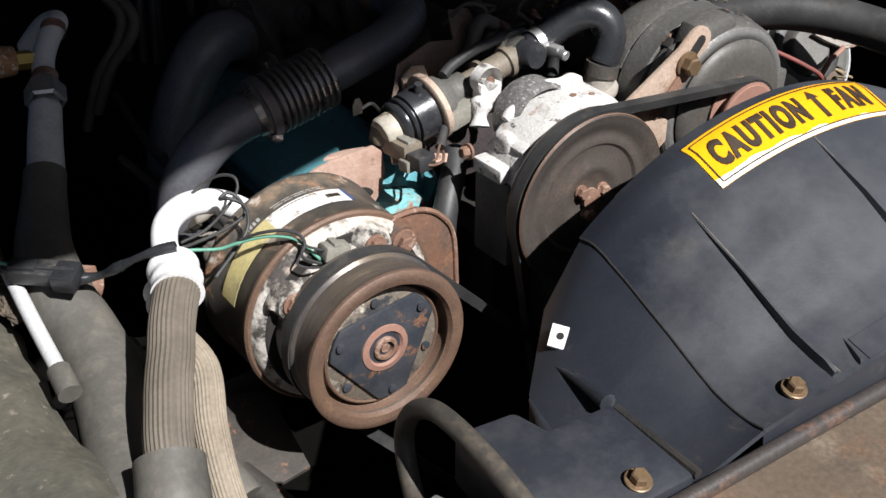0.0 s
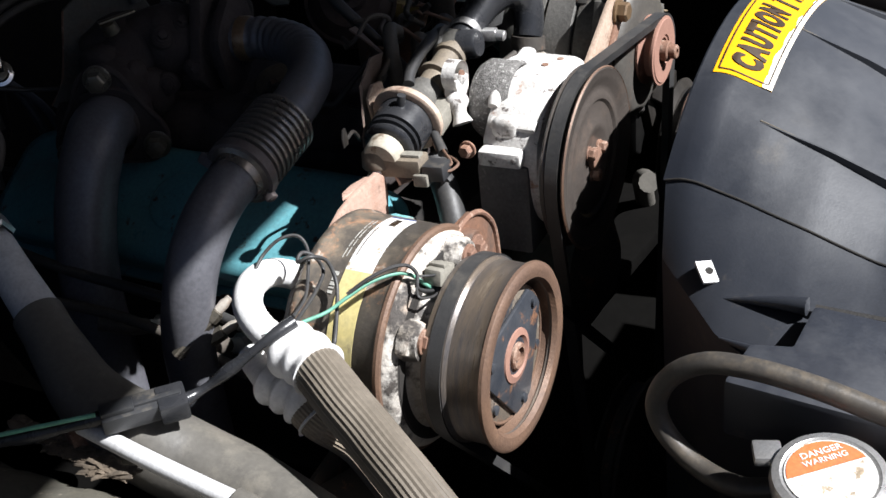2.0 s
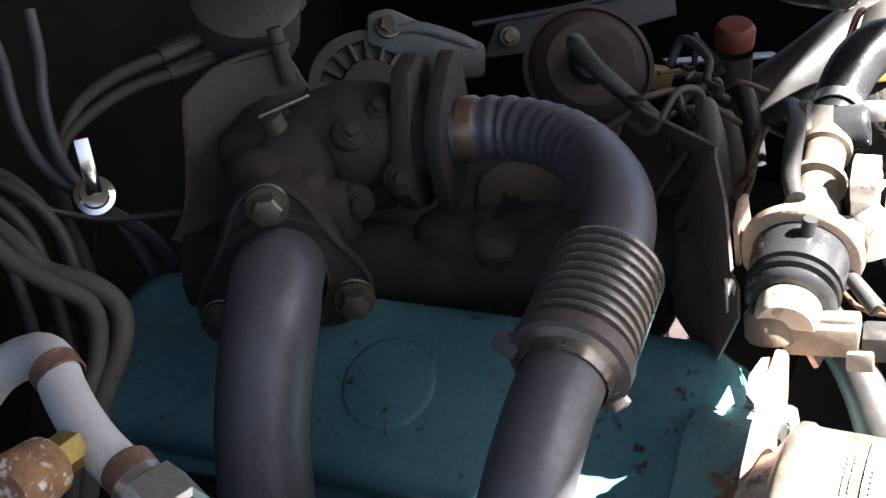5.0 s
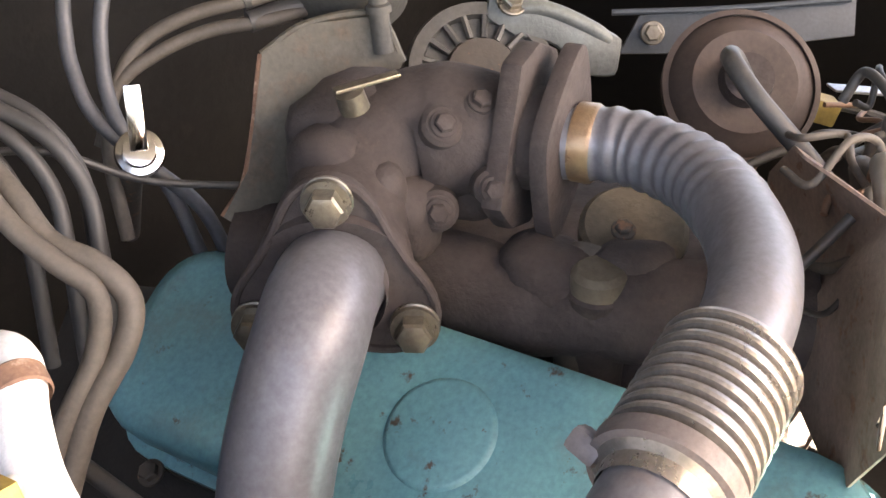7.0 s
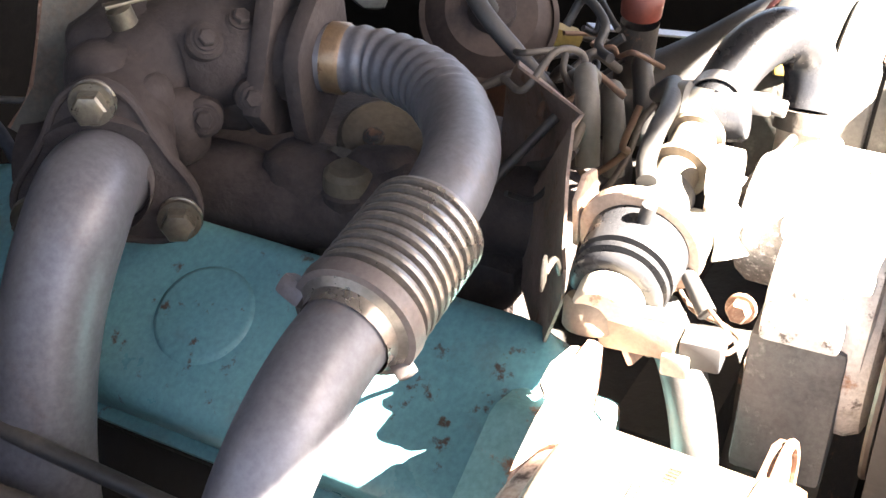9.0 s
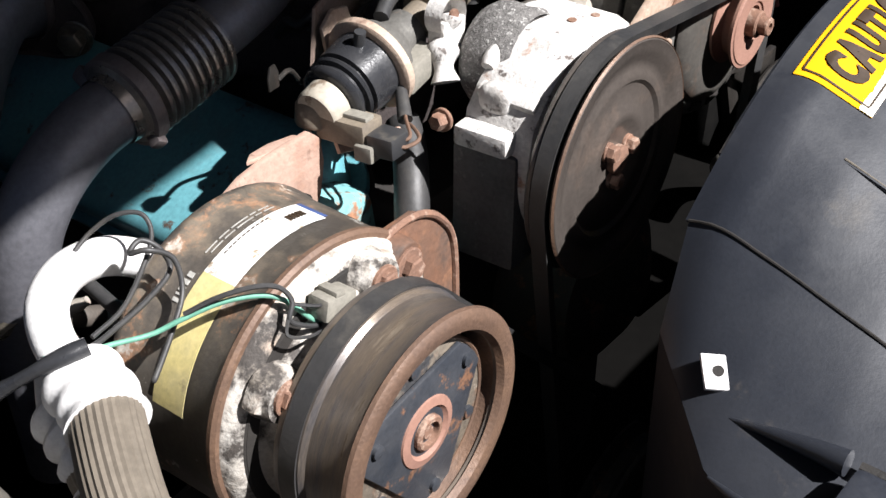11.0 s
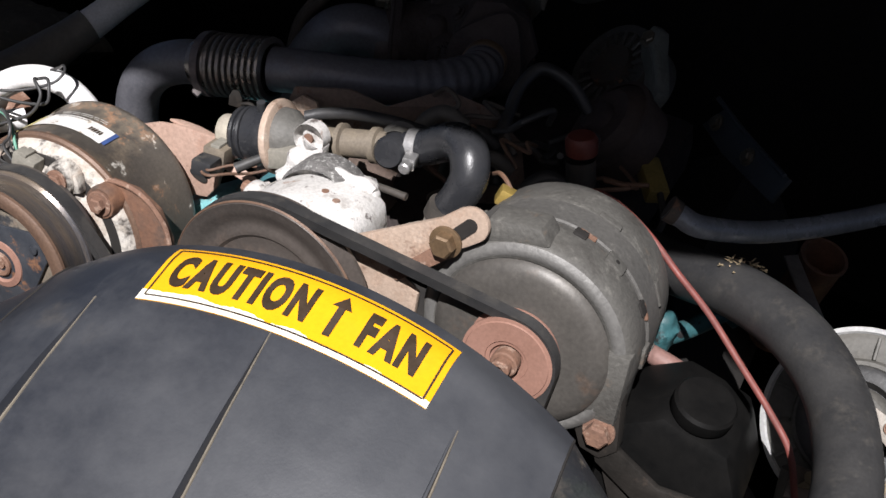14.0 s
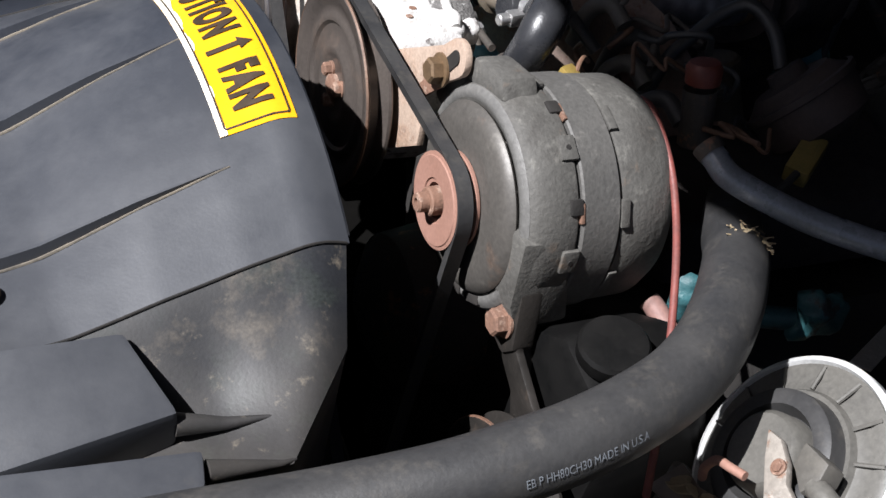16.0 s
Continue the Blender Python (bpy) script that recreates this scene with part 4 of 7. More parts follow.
part("rear_housing", lathe([(0.2042, 0.0715), (0.2044, 0.0752), (0.2060, 0.0758), (0.236, 0.0748), (0.246, 0.069), (0.248, 0.055), (0.250, 0.0)], AA, AX, 96), "alu", alt)
part("inner", lathe([(0.1480, 0.0), (0.1480, 0.0560), (0.1600, 0.0722), (0.2140, 0.0722), (0.2140, 0.0)], AA, AX, 48), "grime", alt)
for a, w in ((78, 0.010), (29, 0.010), (128, 0.010)):
    part("notch", box(polar(0.1705, 0.0760, a, AA), (w, 0.0090, 0.0052), (0, 90 - a, 0), 0.0014), "grime", alt)
    part("notch_floor", box(polar(0.1745, 0.0764, a - 3, AA), (w * 1.3, 0.0030, 0.0036), (0, 93 - a, 0), 0.001), "rust", alt)
for a in (56, 100, 3):
    part("lug", box(polar(0.1690, 0.0772, a, AA), (0.016, 0.0120, 0.0036), (0, 90 - a, 0), 0.0014), "alu", alt)
    part("lug_hole", lathe([(0, 0), (0, 0.0016), (0.0005, 0.0016), (0.0005, 0)], polar(0.1690, 0.0790, a, AA), polar(0.0, 1.0, a, Vector((0, 0, 0))), 12), "grime", alt)
part("side_block", prism([(0.136, 1.000), (0.170, 0.997), (0.184, 0.933), (0.146, 0.930), (0.138, 0.950)], (0.160, 0, 0), (0, 1, 0), (0, 0, 1), 0.026, 0.004), "alu", alt, "flat cast mounting block")
part("side_boss", box((0.148, 0.165, 0.950), (0.020, 0.040, 0.036), (0, 28, 0), 0.004), "alu", alt)
part("shoulder", prism([(-0.030, 0.0), (0.026, 0.0), (0.020, 0.014), (-0.016, 0.018)], polar(0.154, 0.0700, 106, AA), (1, 0, 0.25), (-0.25, 0, 1), 0.026, 0.004), "alu", alt)
for a in (70, 24, -14, 150):
    part("casting_flange", box(polar(0.2055, 0.0764, a, AA), (0.018, 0.0060, 0.0030), (0, 90 - a, 0), 0.001), "alu", alt)
for a in (-62, -84, -106):
    part("vent", box(polar(0.1390, 0.0668, a, AA), (0.018, 0.0040, 0.0060), (0, 90 - a, 0), 0.001), "grime", alt)
fan = part("fan", lathe([(0.1285, 0.0), (0.1285, 0.024), (0.1300, 0.030), (0.1305, 0.040), (0.1303, 0.046), (0.1314, 0.0545), (0.1340, 0.0605), (0.1372, 0.0625), (0.1390, 0.0612), (0.138, 0.022)], AA, AX, 80), "fan_steel", alt, "dark grey dished cooling fan disc")
for k in range(12):
    a = 30 * k + 8
    part("blade", box(polar(0.1385, 0.0555, a, AA), (0.010, 0.004, 0.0014), (30, -a, 0), 0.0003), "fan_steel", fan)
ap = part("pulley", lathe([(0.1135, 0.012), (0.1125, 0.0290), (0.1130, 0.0318), (0.1150, 0.0318), (0.1185, 0.0245), (0.1235, 0.0245), (0.1270, 0.0318), (0.1290, 0.0315), (0.1295, 0.0200)], AA, AX, 56), "flat_rust", alt, "rust red steel pulley")
part("pulley_face", lathe([(0.1165, 0.0), (0.1165, 0.012), (0.1150, 0.0140), (0.1122, 0.0150), (0.1118, 0.0290), (0.1130, 0.0300)], AA, AX, 48), "flat_rust", ap)
part("nut", join(lathe([(0.117, 0.0095), (0.1080, 0.0095), (0.1070, 0.0085), (0.1070, 0)], AA, AX, 20), lathe([(0.1080, 0.0066), (0.1010, 0.0066), (0.1000, 0.0056), (0.1000, 0.0030), (0.103, 0.0028), (0.103, 0)], AA, AX, 24)), "rust", ap, sharp=25)
# Near-black steel on the ear puts the alternator's shadow into its colour.
part("mount_ear", prism([(-0.02, 0.02), (0.02, 0.02), (0.014, -0.022), (0.0, -0.03), (-0.014, -0.022)], (0.160, 0.152, 0.936), (1, 0, 0.3), (-0.3, 0, 1), 0.016, 0.003), "oily_shade_steel", alt)
bolt(alt, (0.164, 0.143, 0.932), -AX, 0.016, 0.010, "rust", washer_r=0.0115)
part("upper_ear", prism([(-0.016, -0.03), (0.020, -0.03), (0.012, 0.010), (0.0, 0.016), (-0.012, 0.010)], (0.040, 0.147, 1.036), (1, 0, -0.2), (0.2, 0, 1), 0.012, 0.003), "alu", alt)

# slotted adjusting bracket
adj = thing("adjusting_bracket", (0.0, 0.137, 0.97), "rusty slotted alternator adjusting bracket", "bracket")
outer = [(-0.075, 0.985), (-0.036, 1.013), (0.029, 1.053), (0.041, 1.0645)] + [(0.0505 + 0.0125 * math.cos(radians(a)), 1.0555 + 0.0125 * math.sin(radians(a))) for a in range(110, -70, -20)] + [(0.044, 1.034), (0.036, 1.027), (0.016, 1.008), (0.006, 0.998), (0.022, 0.990), (0.022, 0.970), (-0.020, 0.940), (-0.075, 0.94)]
part("plate", prism(outer, (0, 0.1365, 0), (1, 0, 0), (0, 0, 1), 0.0055, 0.0015), "tan_rust", adj)
slot = [(0.0505 + 0.0048 * math.cos(radians(a)), 1.0560 + 0.0048 * math.sin(radians(a))) for a in range(130, -60, -20)] + [(0.040, 1.0355), (0.033, 1.0420)]
part("slot", prism(slot, (0, 0.1335, 0), (1, 0, 0), (0, 0, 1), 0.0012, 0.0), "grime", adj)
part("lower_arm", prism([(0.030, 1.034), (0.042, 1.029), (0.020, 1.008), (0.006, 0.996), (-0.002, 1.001), (0.010, 1.012)], (0, 0.1325, 0), (1, 0, 0), (0, 0, 1), 0.003, 0.001), "rust", adj, "dark rusty lower arm")
bolt(adj, (0.036, 0.1325, 1.0385), -AX, 0.0150, 0.010, "bolt_brown", washer_r=0.0115, label="rusty clamping bolt")

# ---- belts ----
CRANK = (0.0, 0.58, 0.085)
solid("alternator_belt", belt([(PA.x, PA.z, 0.0715), (AA.x, AA.z, 0.030), CRANK], 0.1180, 0.0105, 0.008), "rubber", "worn black rubber vee belt round pump and alternator pulleys", "drive belt", "drive belts")
solid("compressor_belt", belt([(CA.x, CA.z, 0.0635), (0.0, 0.58, 0.080)], 0.1165, 0.0105, 0.008), "rubber", "worn black rubber vee belt on the compressor pulley", "drive belt", "drive belts")
crank = thing("crank_pulley", (0, 0.11, 0.5), "dirty steel crankshaft pulley low in the bay", "pulley")
part("rim", lathe([(0.100, 0.0), (0.100, 0.080), (0.103, 0.085), (0.106, 0.086), (0.112, 0.076), (0.122, 0.076), (0.127, 0.086), (0.130, 0.085), (0.130, 0.0)], (0, 0, 0.58), AX, 64), "dark_steel", crank)

# ---- engine block and lower bay ----
block = thing("engine_block", (0, 0.45, 0.45), "grimy cast iron vee engine block between the valve covers", "engine")
part("crankcase", prism([(-0.13, 0.45), (0.13, 0.45), (0.17, 0.62), (0.235, 0.80), (0.16, 0.90), (0.06, 0.84), (-0.06, 0.84), (-0.16, 0.90), (-0.235, 0.80), (-0.17, 0.62)], (0, 0.51, 0), (1, 0, 0), (0, 0, 1), 0.50, 0.012), "grime", block)
part("front_cover", box((0, 0.235, 0.70), (0.22, 0.06, 0.34), bev=0.02), "grime", block)
part("intake_manifold", box((0, 0.50, 0.905), (0.20, 0.36, 0.07), bev=0.02), "manifold", block)
part("water_pump", lathe([(0.135, 0.0), (0.135, 0.035), (0.150, 0.06), (0.21, 0.07), (0.215, 0.0)], (0.0, 0, 0.80), AX, 32), "dark_steel", block)
# Added sheets that hide the sunlit ground and stand in for deep shade.
solid("shade_apron_1", box((-0.50, 0.36, 0.60), (0.62, 1.25, 0.02), (0, -6, 0), 0.004), "shade_black", "added apron low beside the engine, painted black for deep shade", "splash apron", kind="structure")
solid("shade_apron_2", box((0.50, 0.60, 0.60), (0.62, 0.77, 0.02), (0, 6, 0), 0.004), "shade_black", "added apron low beside the engine, painted black for deep shade", "splash apron", kind="structure")
solid("shade_apron_3", box((0, 0.14, 0.42), (1.6, 0.86, 0.02), (0, 0, 0), 0.004), "shade_black", "added apron low under the fan, painted black for deep shade", "splash apron", kind="structure")


# ---- valve covers ----
def valve_cover(sign, name, label):
    top, low = Vector((sign * 0.150, 0, 0.948)), Vector((sign * 0.238, 0, 0.888))
    y0, y1 = (0.262, 0.670) if sign < 0 else (0.43, 0.80)
    v = (top - low)
    w = v.length
    v.normalize()
    nrm = Vector((sign * -v.z * -1, 0, abs(v.x)))
    th = thing(name, (sign * 0.19, (y0 + y1) / 2, 0.86), label, "valve cover")
    c = (top + low) / 2
    poly = []
    hw, hl, cr = w / 2 + 0.004, (y1 - y0) / 2, 0.035
    for cx, cy, a0 in ((hw - cr, hl - cr, 0), (-hw + cr, hl - cr, 90), (-hw + cr, -hl + cr, 180), (hw - cr, -hl + cr, 270)):
        poly += [(cx + cr * math.cos(radians(a0 + k * 15)), cy + cr * math.sin(radians(a0 + k * 15))) for k in range(7)]
    o = Vector((c.x, (y0 + y1) / 2, c.z)) - nrm * 0.020
    part("shell", prism(poly, o, v, Y, 0.040, 0.013), "teal", th, sharp=60)
    part("flange", prism([(a * 1.10, b * 1.03) for a, b in poly], o - nrm * 0.022, v, Y, 0.006, 0.0015), "teal", th)
    part("gasket", prism([(a * 1.12, b * 1.035) for a, b in poly], o - nrm * 0.028, v, Y, 0.005, 0.001), "grime", th)
    e = Vector((sign * 0.192, 0.462, 0.918))
    part("embossed_disc", lathe([(0.0, 0.030), (0.0035, 0.0285), (0.0045, 0.026), (0.0048, 0.0)], e - nrm * 0.001, nrm, 48), "teal", th, sharp=70)
    for yy in (0.300, 0.40, 0.53, 0.63):
        bolt(th, Vector((low.x, yy, low.z)) + v * -0.016 - nrm * 0.038, nrm, 0.010, 0.006, "dark_steel")
    return th


valve_cover(-1, "valve_cover", "teal painted steel valve cover with oily grime")

# teal head corner with rust beside the compressor bracket
head = thing("cylinder_head", (-0.19, 0.27, 0.82), "teal painted cylinder head corner with rust patches", "cylinder head")
M["teal_rust"] = mat("chipped teal paint with rust", (0.22, 0.47, 0.48), (0.14, 0.36, 0.38), 0.45, scale=24, fine=300, bump=0.2, spots=[((0.33, 0.17, 0.10), 0.26, 34), ((0.03, 0.03, 0.03), 0.16, 26)])
part("corner", prism([(-0.055, -0.05), (0.020, -0.05), (0.044, 0.0), (0.038, 0.038), (-0.01, 0.050), (-0.055, 0.02)], (-0.195, 0.262, 0.885), (1, 0, 0), (0, 0, 1), 0.050, 0.007), "teal_rust", head)

# Engine teal darkened so that the sunlit bracket reads as shaded.
M["teal_shaded"] = mat("dirty teal paint with shade put in", (0.035, 0.11, 0.12), (0.02, 0.06, 0.066), 0.5, scale=50, bump=0.3, spots=((0.02, 0.02, 0.02), 0.3, 60))
tb = thing("teal_bracket", (0.19, 0.31, 0.90), "small teal painted cast bracket, shade painted into its colour", "bracket")
part("foot", lump((0.171, 0.280, 0.934), (0.008, 0.014, 0.018), 0.5, 90), "teal_shaded", tb, sharp=60)
part("arm", tube([(0.171, 0.284, 0.928), (0.190, 0.315, 0.930), (0.212, 0.350, 0.938)], 0.008, 12, 6), "teal_shaded", tb)
part("head", lump((0.214, 0.355, 0.944), (0.010, 0.018, 0.018), 0.5, 90), "teal_shaded", tb, sharp=60)

# ---- diverter valve line above the pump ----
VD = Vector((0.970, 0.03, 0.235)).normalized()
V0 = Vector((-0.150, 0.2400, 1.0085))


def vv(d):
    return V0 + VD * d


M["cream"] = mat("dusty cream plastic", (0.42, 0.38, 0.31), (0.30, 0.27, 0.22), 0.55, scale=50, fine=400, bump=0.15, spots=((0.18, 0.14, 0.10), 0.15, 60))
dv = thing("diverter_valve", (-0.14, 0.245, 0.97), "diverter valve with black diaphragm can and rusty disc", "valve")
part("can", lathe([(-0.040, 0.0), (-0.040, 0.0175), (-0.0385, 0.0205), (-0.0365, 0.0215), (-0.0350, 0.0205), (-0.0345, 0.0185), (-0.0320, 0.0185), (-0.0315, 0.0215), (-0.0300, 0.0225), (-0.0285, 0.0215), (-0.0280, 0.0195), (-0.0265, 0.0195), (-0.0260, 0.0225), (-0.006, 0.0235), (-0.005, 0.0)], V0, VD, 48), "gloss_rubber", dv, "glossy black diaphragm can with grooves")
part("end_cap", lathe([(-0.054, 0.0), (-0.054, 0.0130), (-0.052, 0.0145), (-0.041, 0.0150), (-0.040, 0.0)], V0, VD, 36), "cream", dv, "dusty cream end cap")
part("disc", lathe([(-0.0060, 0.0), (-0.0060, 0.0275), (-0.0045, 0.0295), (-0.0020, 0.0300), (0.0005, 0.0295), (0.0015, 0.0270), (0.0015, 0.0)], V0, VD, 56), "tan_rust", dv, "orange rusty crimped disc")
part("neck", lathe([(0.0015, 0.0235), (0.010, 0.0220), (0.016, 0.0160), (0.020, 0.0145), (0.034, 0.0140), (0.036, 0.0)], V0, VD, 36), "alu", dv)
part("rib_box", box(vv(0.016) + Vector((0, -0.020, -0.008)), (0.030, 0.014, 0.016), (0, -16, 0), 0.002), "grey_plastic", dv)
part("pipe", lathe([(0.034, 0.0108), (0.050, 0.0108), (0.051, 0.0150), (0.0545, 0.0150), (0.0555, 0.0112), (0.078, 0.0112), (0.079, 0.0140), (0.084, 0.0140), (0.085, 0.0110), (0.118, 0.0110), (0.118, 0.0)], V0, VD, 36), "beige_plastic", dv, "grey brown plastic pipe with collars")
part("nipple", tube([vv(-0.018) + Vector((0, -0.004, 0.021)), vv(-0.0185) + Vector((0, -0.006, 0.031))], 0.0035, 12, 2), "black_plastic", dv)
cap_at = vv(0.099)
part("collar", lathe([(-0.016, 0.0), (-0.016, 0.0165), (-0.013, 0.0180), (-0.009, 0.0180), (-0.007, 0.0150), (0.004, 0.0135)], cap_at, Vector((0.06, -1, 0.16)), 40), "servo_grey", dv, "dusty grey collar")
part("end_plug", lathe([(-0.004, 0.0128), (0.018, 0.0124), (0.0205, 0.0105), (0.0210, 0.0)], cap_at, Vector((0.06, -1, 0.16)), 40), "gloss_rubber", dv, "glossy black rubber end cap")
part("ear", prism([(-0.014, -0.012), (0.014, -0.012), (0.012, 0.014), (0.0, 0.020), (-0.012, 0.014)], vv(0.0) + Vector((0.004, 0.030, 0.006)), (0.95, 0, 0.28), (-0.28, 0, 0.95), 0.003, 0.001), "tan_rust", dv)
shield = thing("heat_shield", (-0.19, 0.29, 0.96), "dark dirty steel heat shield beside the valve", "heat shield")
sp = [Vector(p) for p in ((-0.184, 0.264, 0.986), (-0.185, 0.264, 1.003), (-0.172, 0.270, 1.004), (-0.162, 0.275, 1.036), (-0.120, 0.290, 1.042), (-0.090, 0.297, 1.034), (-0.062, 0.345, 1.040), (-0.030, 0.360, 1.030), (0.0, 0.379, 1.00), (0.010, 0.385, 0.955), (-0.03, 0.36, 0.92), (-0.15, 0.286, 0.93))]
sb = bmesh.new()
fa = [sb.verts.new(p) for p in sp]
sb.faces.new(fa)
bmesh.ops.triangulate(sb, faces=sb.faces[:])
bmesh.ops.solidify(sb, geom=sb.faces[:], thickness=0.0015)
part("plate", sb, "shield", shield)
part("fold", prism([(-0.005, 0.006), (0.006, 0.005), (0.006, 0.014), (0.003, 0.020), (-0.002, 0.020), (-0.005, 0.014)], (-0.2095, 0.2634, 1.001), (1, 0.25, 0), (0, 0, 1), 0.0015, 0.0005), "oily_shade_steel", shield)
part("fold_arm", tube([(-0.204, 0.265, 1.010), (-0.194, 0.265, 1.012), (-0.184, 0.266, 1.000)], 0.0016, 8, 4), "oily_shade_steel", shield)

plug = thing("sensor_plug", (-0.205, 0.225, 0.98), "dusty grey brown sensor with a black plug", "sensor")
pd = Vector((0.06, -0.99, -0.07)).normalized()
p0 = Vector((-0.1935, 0.2450, 0.9905))
part("stub", lathe([(-0.001, 0.0), (-0.001, 0.0085), (0.0, 0.0095), (0.010, 0.0110), (0.022, 0.0120), (0.024, 0.0)], Vector((-0.1900, 0.2480, 0.9900)), Vector((0.94, -0.1, 0.28)), 28), "beige_plastic", plug)
part("round_end", lathe([(-0.007, 0.0), (-0.007, 0.0120), (-0.005, 0.0135), (0.006, 0.0135), (0.008, 0.012), (0.008, 0.0)], p0, Vector((0.25, 0.1, 1)), 32), "beige_plastic", plug)
q0 = p0 + pd * 0.022
part("body", box(q0, (0.019, 0.034, 0.015), (-3, 0, 4), 0.002), "beige_plastic", plug)
part("ridge", box(q0 + Vector((0, 0, 0.008)), (0.008, 0.030, 0.004), (-3, 0, 4), 0.001), "grey_plastic", plug)
part("clip", box(p0 + pd * 0.040 + Vector((-0.004, 0, -0.006)), (0.016, 0.012, 0.010), (-3, 0, 4), 0.0015), "grey_plastic", plug)
part("plug", box(p0 + pd * 0.049, (0.017, 0.018, 0.013), (-3, 0, 4), 0.002), "black_plastic", plug, "black plug")
part("wire", tube([p0 + pd * 0.056, (-0.186, 0.186, 0.986), (-0.178, 0.184, 0.988), (-0.170, 0.194, 0.988), (-0.160, 0.210, 0.985), (-0.148, 0.222, 0.988)], 0.0012, 8), "copper", plug, "bare orange brown wire")
part("wire", tube([p0 + pd * 0.056 + Vector((0.004, 0, 0.002)), (-0.181, 0.188, 0.990), (-0.170, 0.200, 0.993), (-0.155, 0.212, 0.992)], 0.0011, 8), "copper", plug)
part("sleeve", tube([(-0.168, 0.202, 0.990), (-0.158, 0.212, 0.996), (-0.150, 0.220, 1.000), (-0.144, 0.226, 1.001)], lambda s: 0.0045 - 0.0015 * s, 10), "rubber", plug, "frayed black tape sleeve")

# black bent hose down to the pump
bent = thing("bent_hose", (0.0, 0.205, 1.0), "glossy black rubber hose bent over to the air pump", "hose")
part("hose", tube([(-0.046, 0.243, 1.0340), (-0.030, 0.242, 1.041), (-0.012, 0.236, 1.054), (0.003, 0.226, 1.0605), (0.013, 0.217, 1.0575), (0.0175, 0.210, 1.046), (0.0140, 0.207, 1.032), (0.0080, 0.206, 1.020)], lambda s: 0.0127 + 0.0022 * math.sin(math.pi * s), 24), "gloss_rubber", bent)
part("clamp", lathe([(-0.004, 0.0138), (-0.004, 0.0146), (0.004, 0.0146), (0.004, 0.0138)], (-0.0390, 0.2425, 1.0370), VD, 36), "silver", bent, "worn bright hose clamp")
part("clamp_screw", join(box((-0.0335, 0.222, 1.0360), (0.010, 0.013, 0.010), (0, 0, 10), 0.002), lathe([(0, 0.0045), (0.007, 0.0045), (0.008, 0.0035), (0.008, 0)], (-0.0330, 0.2160, 1.0360), (0.1, -1, -0.1), 18)), "silver", bent)
part("collar", lathe([(-0.005, 0.0150), (-0.005, 0.0155), (0.006, 0.0150), (0.006, 0.0)], (0.0065, 0.2055, 1.0150), Vector((0.25, 0, 1)), 32), "dark_steel", bent)
neck = thing("outlet_neck", (-0.005, 0.195, 0.99), "rusty white outlet neck on the air pump", "pipe fitting")
part("tube", lathe([(-0.020, 0.013), (0.012, 0.0135), (0.012, 0.0)], (0.0045, 0.2050, 1.0045), Vector((0.22, 0, 1)), 28), "neck_white", neck)
part("flange", prism([(0.024 * math.cos(a * 0.3927), 0.016 * math.sin(a * 0.3927)) for a in range(16)], (-0.002, 0.199, 0.9970), (0.95, 0.3, 0.2), (-0.3, 0.95, 0.0), 0.006, 0.002), "neck_white", neck)
vh = solid("vacuum_hose", tube([(-0.135, 0.246, 1.0290), (-0.122, 0.251, 1.0340), (-0.100, 0.254, 1.0400), (-0.082, 0.2555, 1.0425), (-0.060, 0.260, 1.0425), (-0.033, 0.268, 1.0370), (-0.010, 0.283, 1.020)], 0.0048, 14), "rubber", "thin black vacuum hose along the valve", "hose")
# bolts and bits between pump and hose
bits = thing("linkage_rod", (-0.045, 0.205, 1.01), "short dark threaded rod beside the pump", "rod")
part("rod", tube([(-0.085, 0.212, 1.012), (-0.045, 0.206, 1.016), (-0.025, 0.204, 1.017)], 0.003, 10), "dark_steel", bits)
part("nut", hexbolt((-0.060, 0.208, 1.014), (1, -0.1, 0.05), 0.010, 0.008, False), "silver", bits, sharp=25)
brs = thing("wire_terminal", (0.043, 0.231, 1.02), "brass wire terminal block with a pale lead", "terminal")
part("block", box((0.043, 0.228, 1.031), (0.016, 0.012, 0.013), (0, 20, 20), 0.002), "brass", brs)
part("lead", tube([(0.043, 0.232, 1.036), (0.036, 0.238, 1.039), (0.028, 0.246, 1.038), (0.020, 0.256, 1.030)], 0.0018, 8), "copper", brs)
part("lead", tube([(0.047, 0.232, 1.034), (0.054, 0.242, 1.034), (0.060, 0.248, 1.030), (0.066, 0.252, 1.024)], 0.0018, 8), "red_wire", brs)

# ---- right side: red wire, radiator hose, heater hose ----
solid("red_wire", tube([(0.062, 0.252, 1.030), (0.083, 0.252, 1.040), (0.105, 0.250, 1.047), (0.128, 0.248, 1.040), (0.150, 0.246, 1.027), (0.173, 0.240, 1.012), (0.203, 0.226, 0.998), (0.234, 0.210, 0.979), (0.264, 0.192, 0.962), (0.285, 0.180, 0.945), (0.300, 0.175, 0.91)], 0.0025, 10), "red_wire", "faded red battery cable running down past the alternator", "cable")
M["faint_print"] = mat("worn pale print", (0.20, 0.22, 0.24), (0.10, 0.10, 0.11), 0.6, scale=200, bump=0.0)
rh = thing("radiator_hose", (0.3, 0.1, 0.9), "thick black rubber radiator hose with white print", "hose")
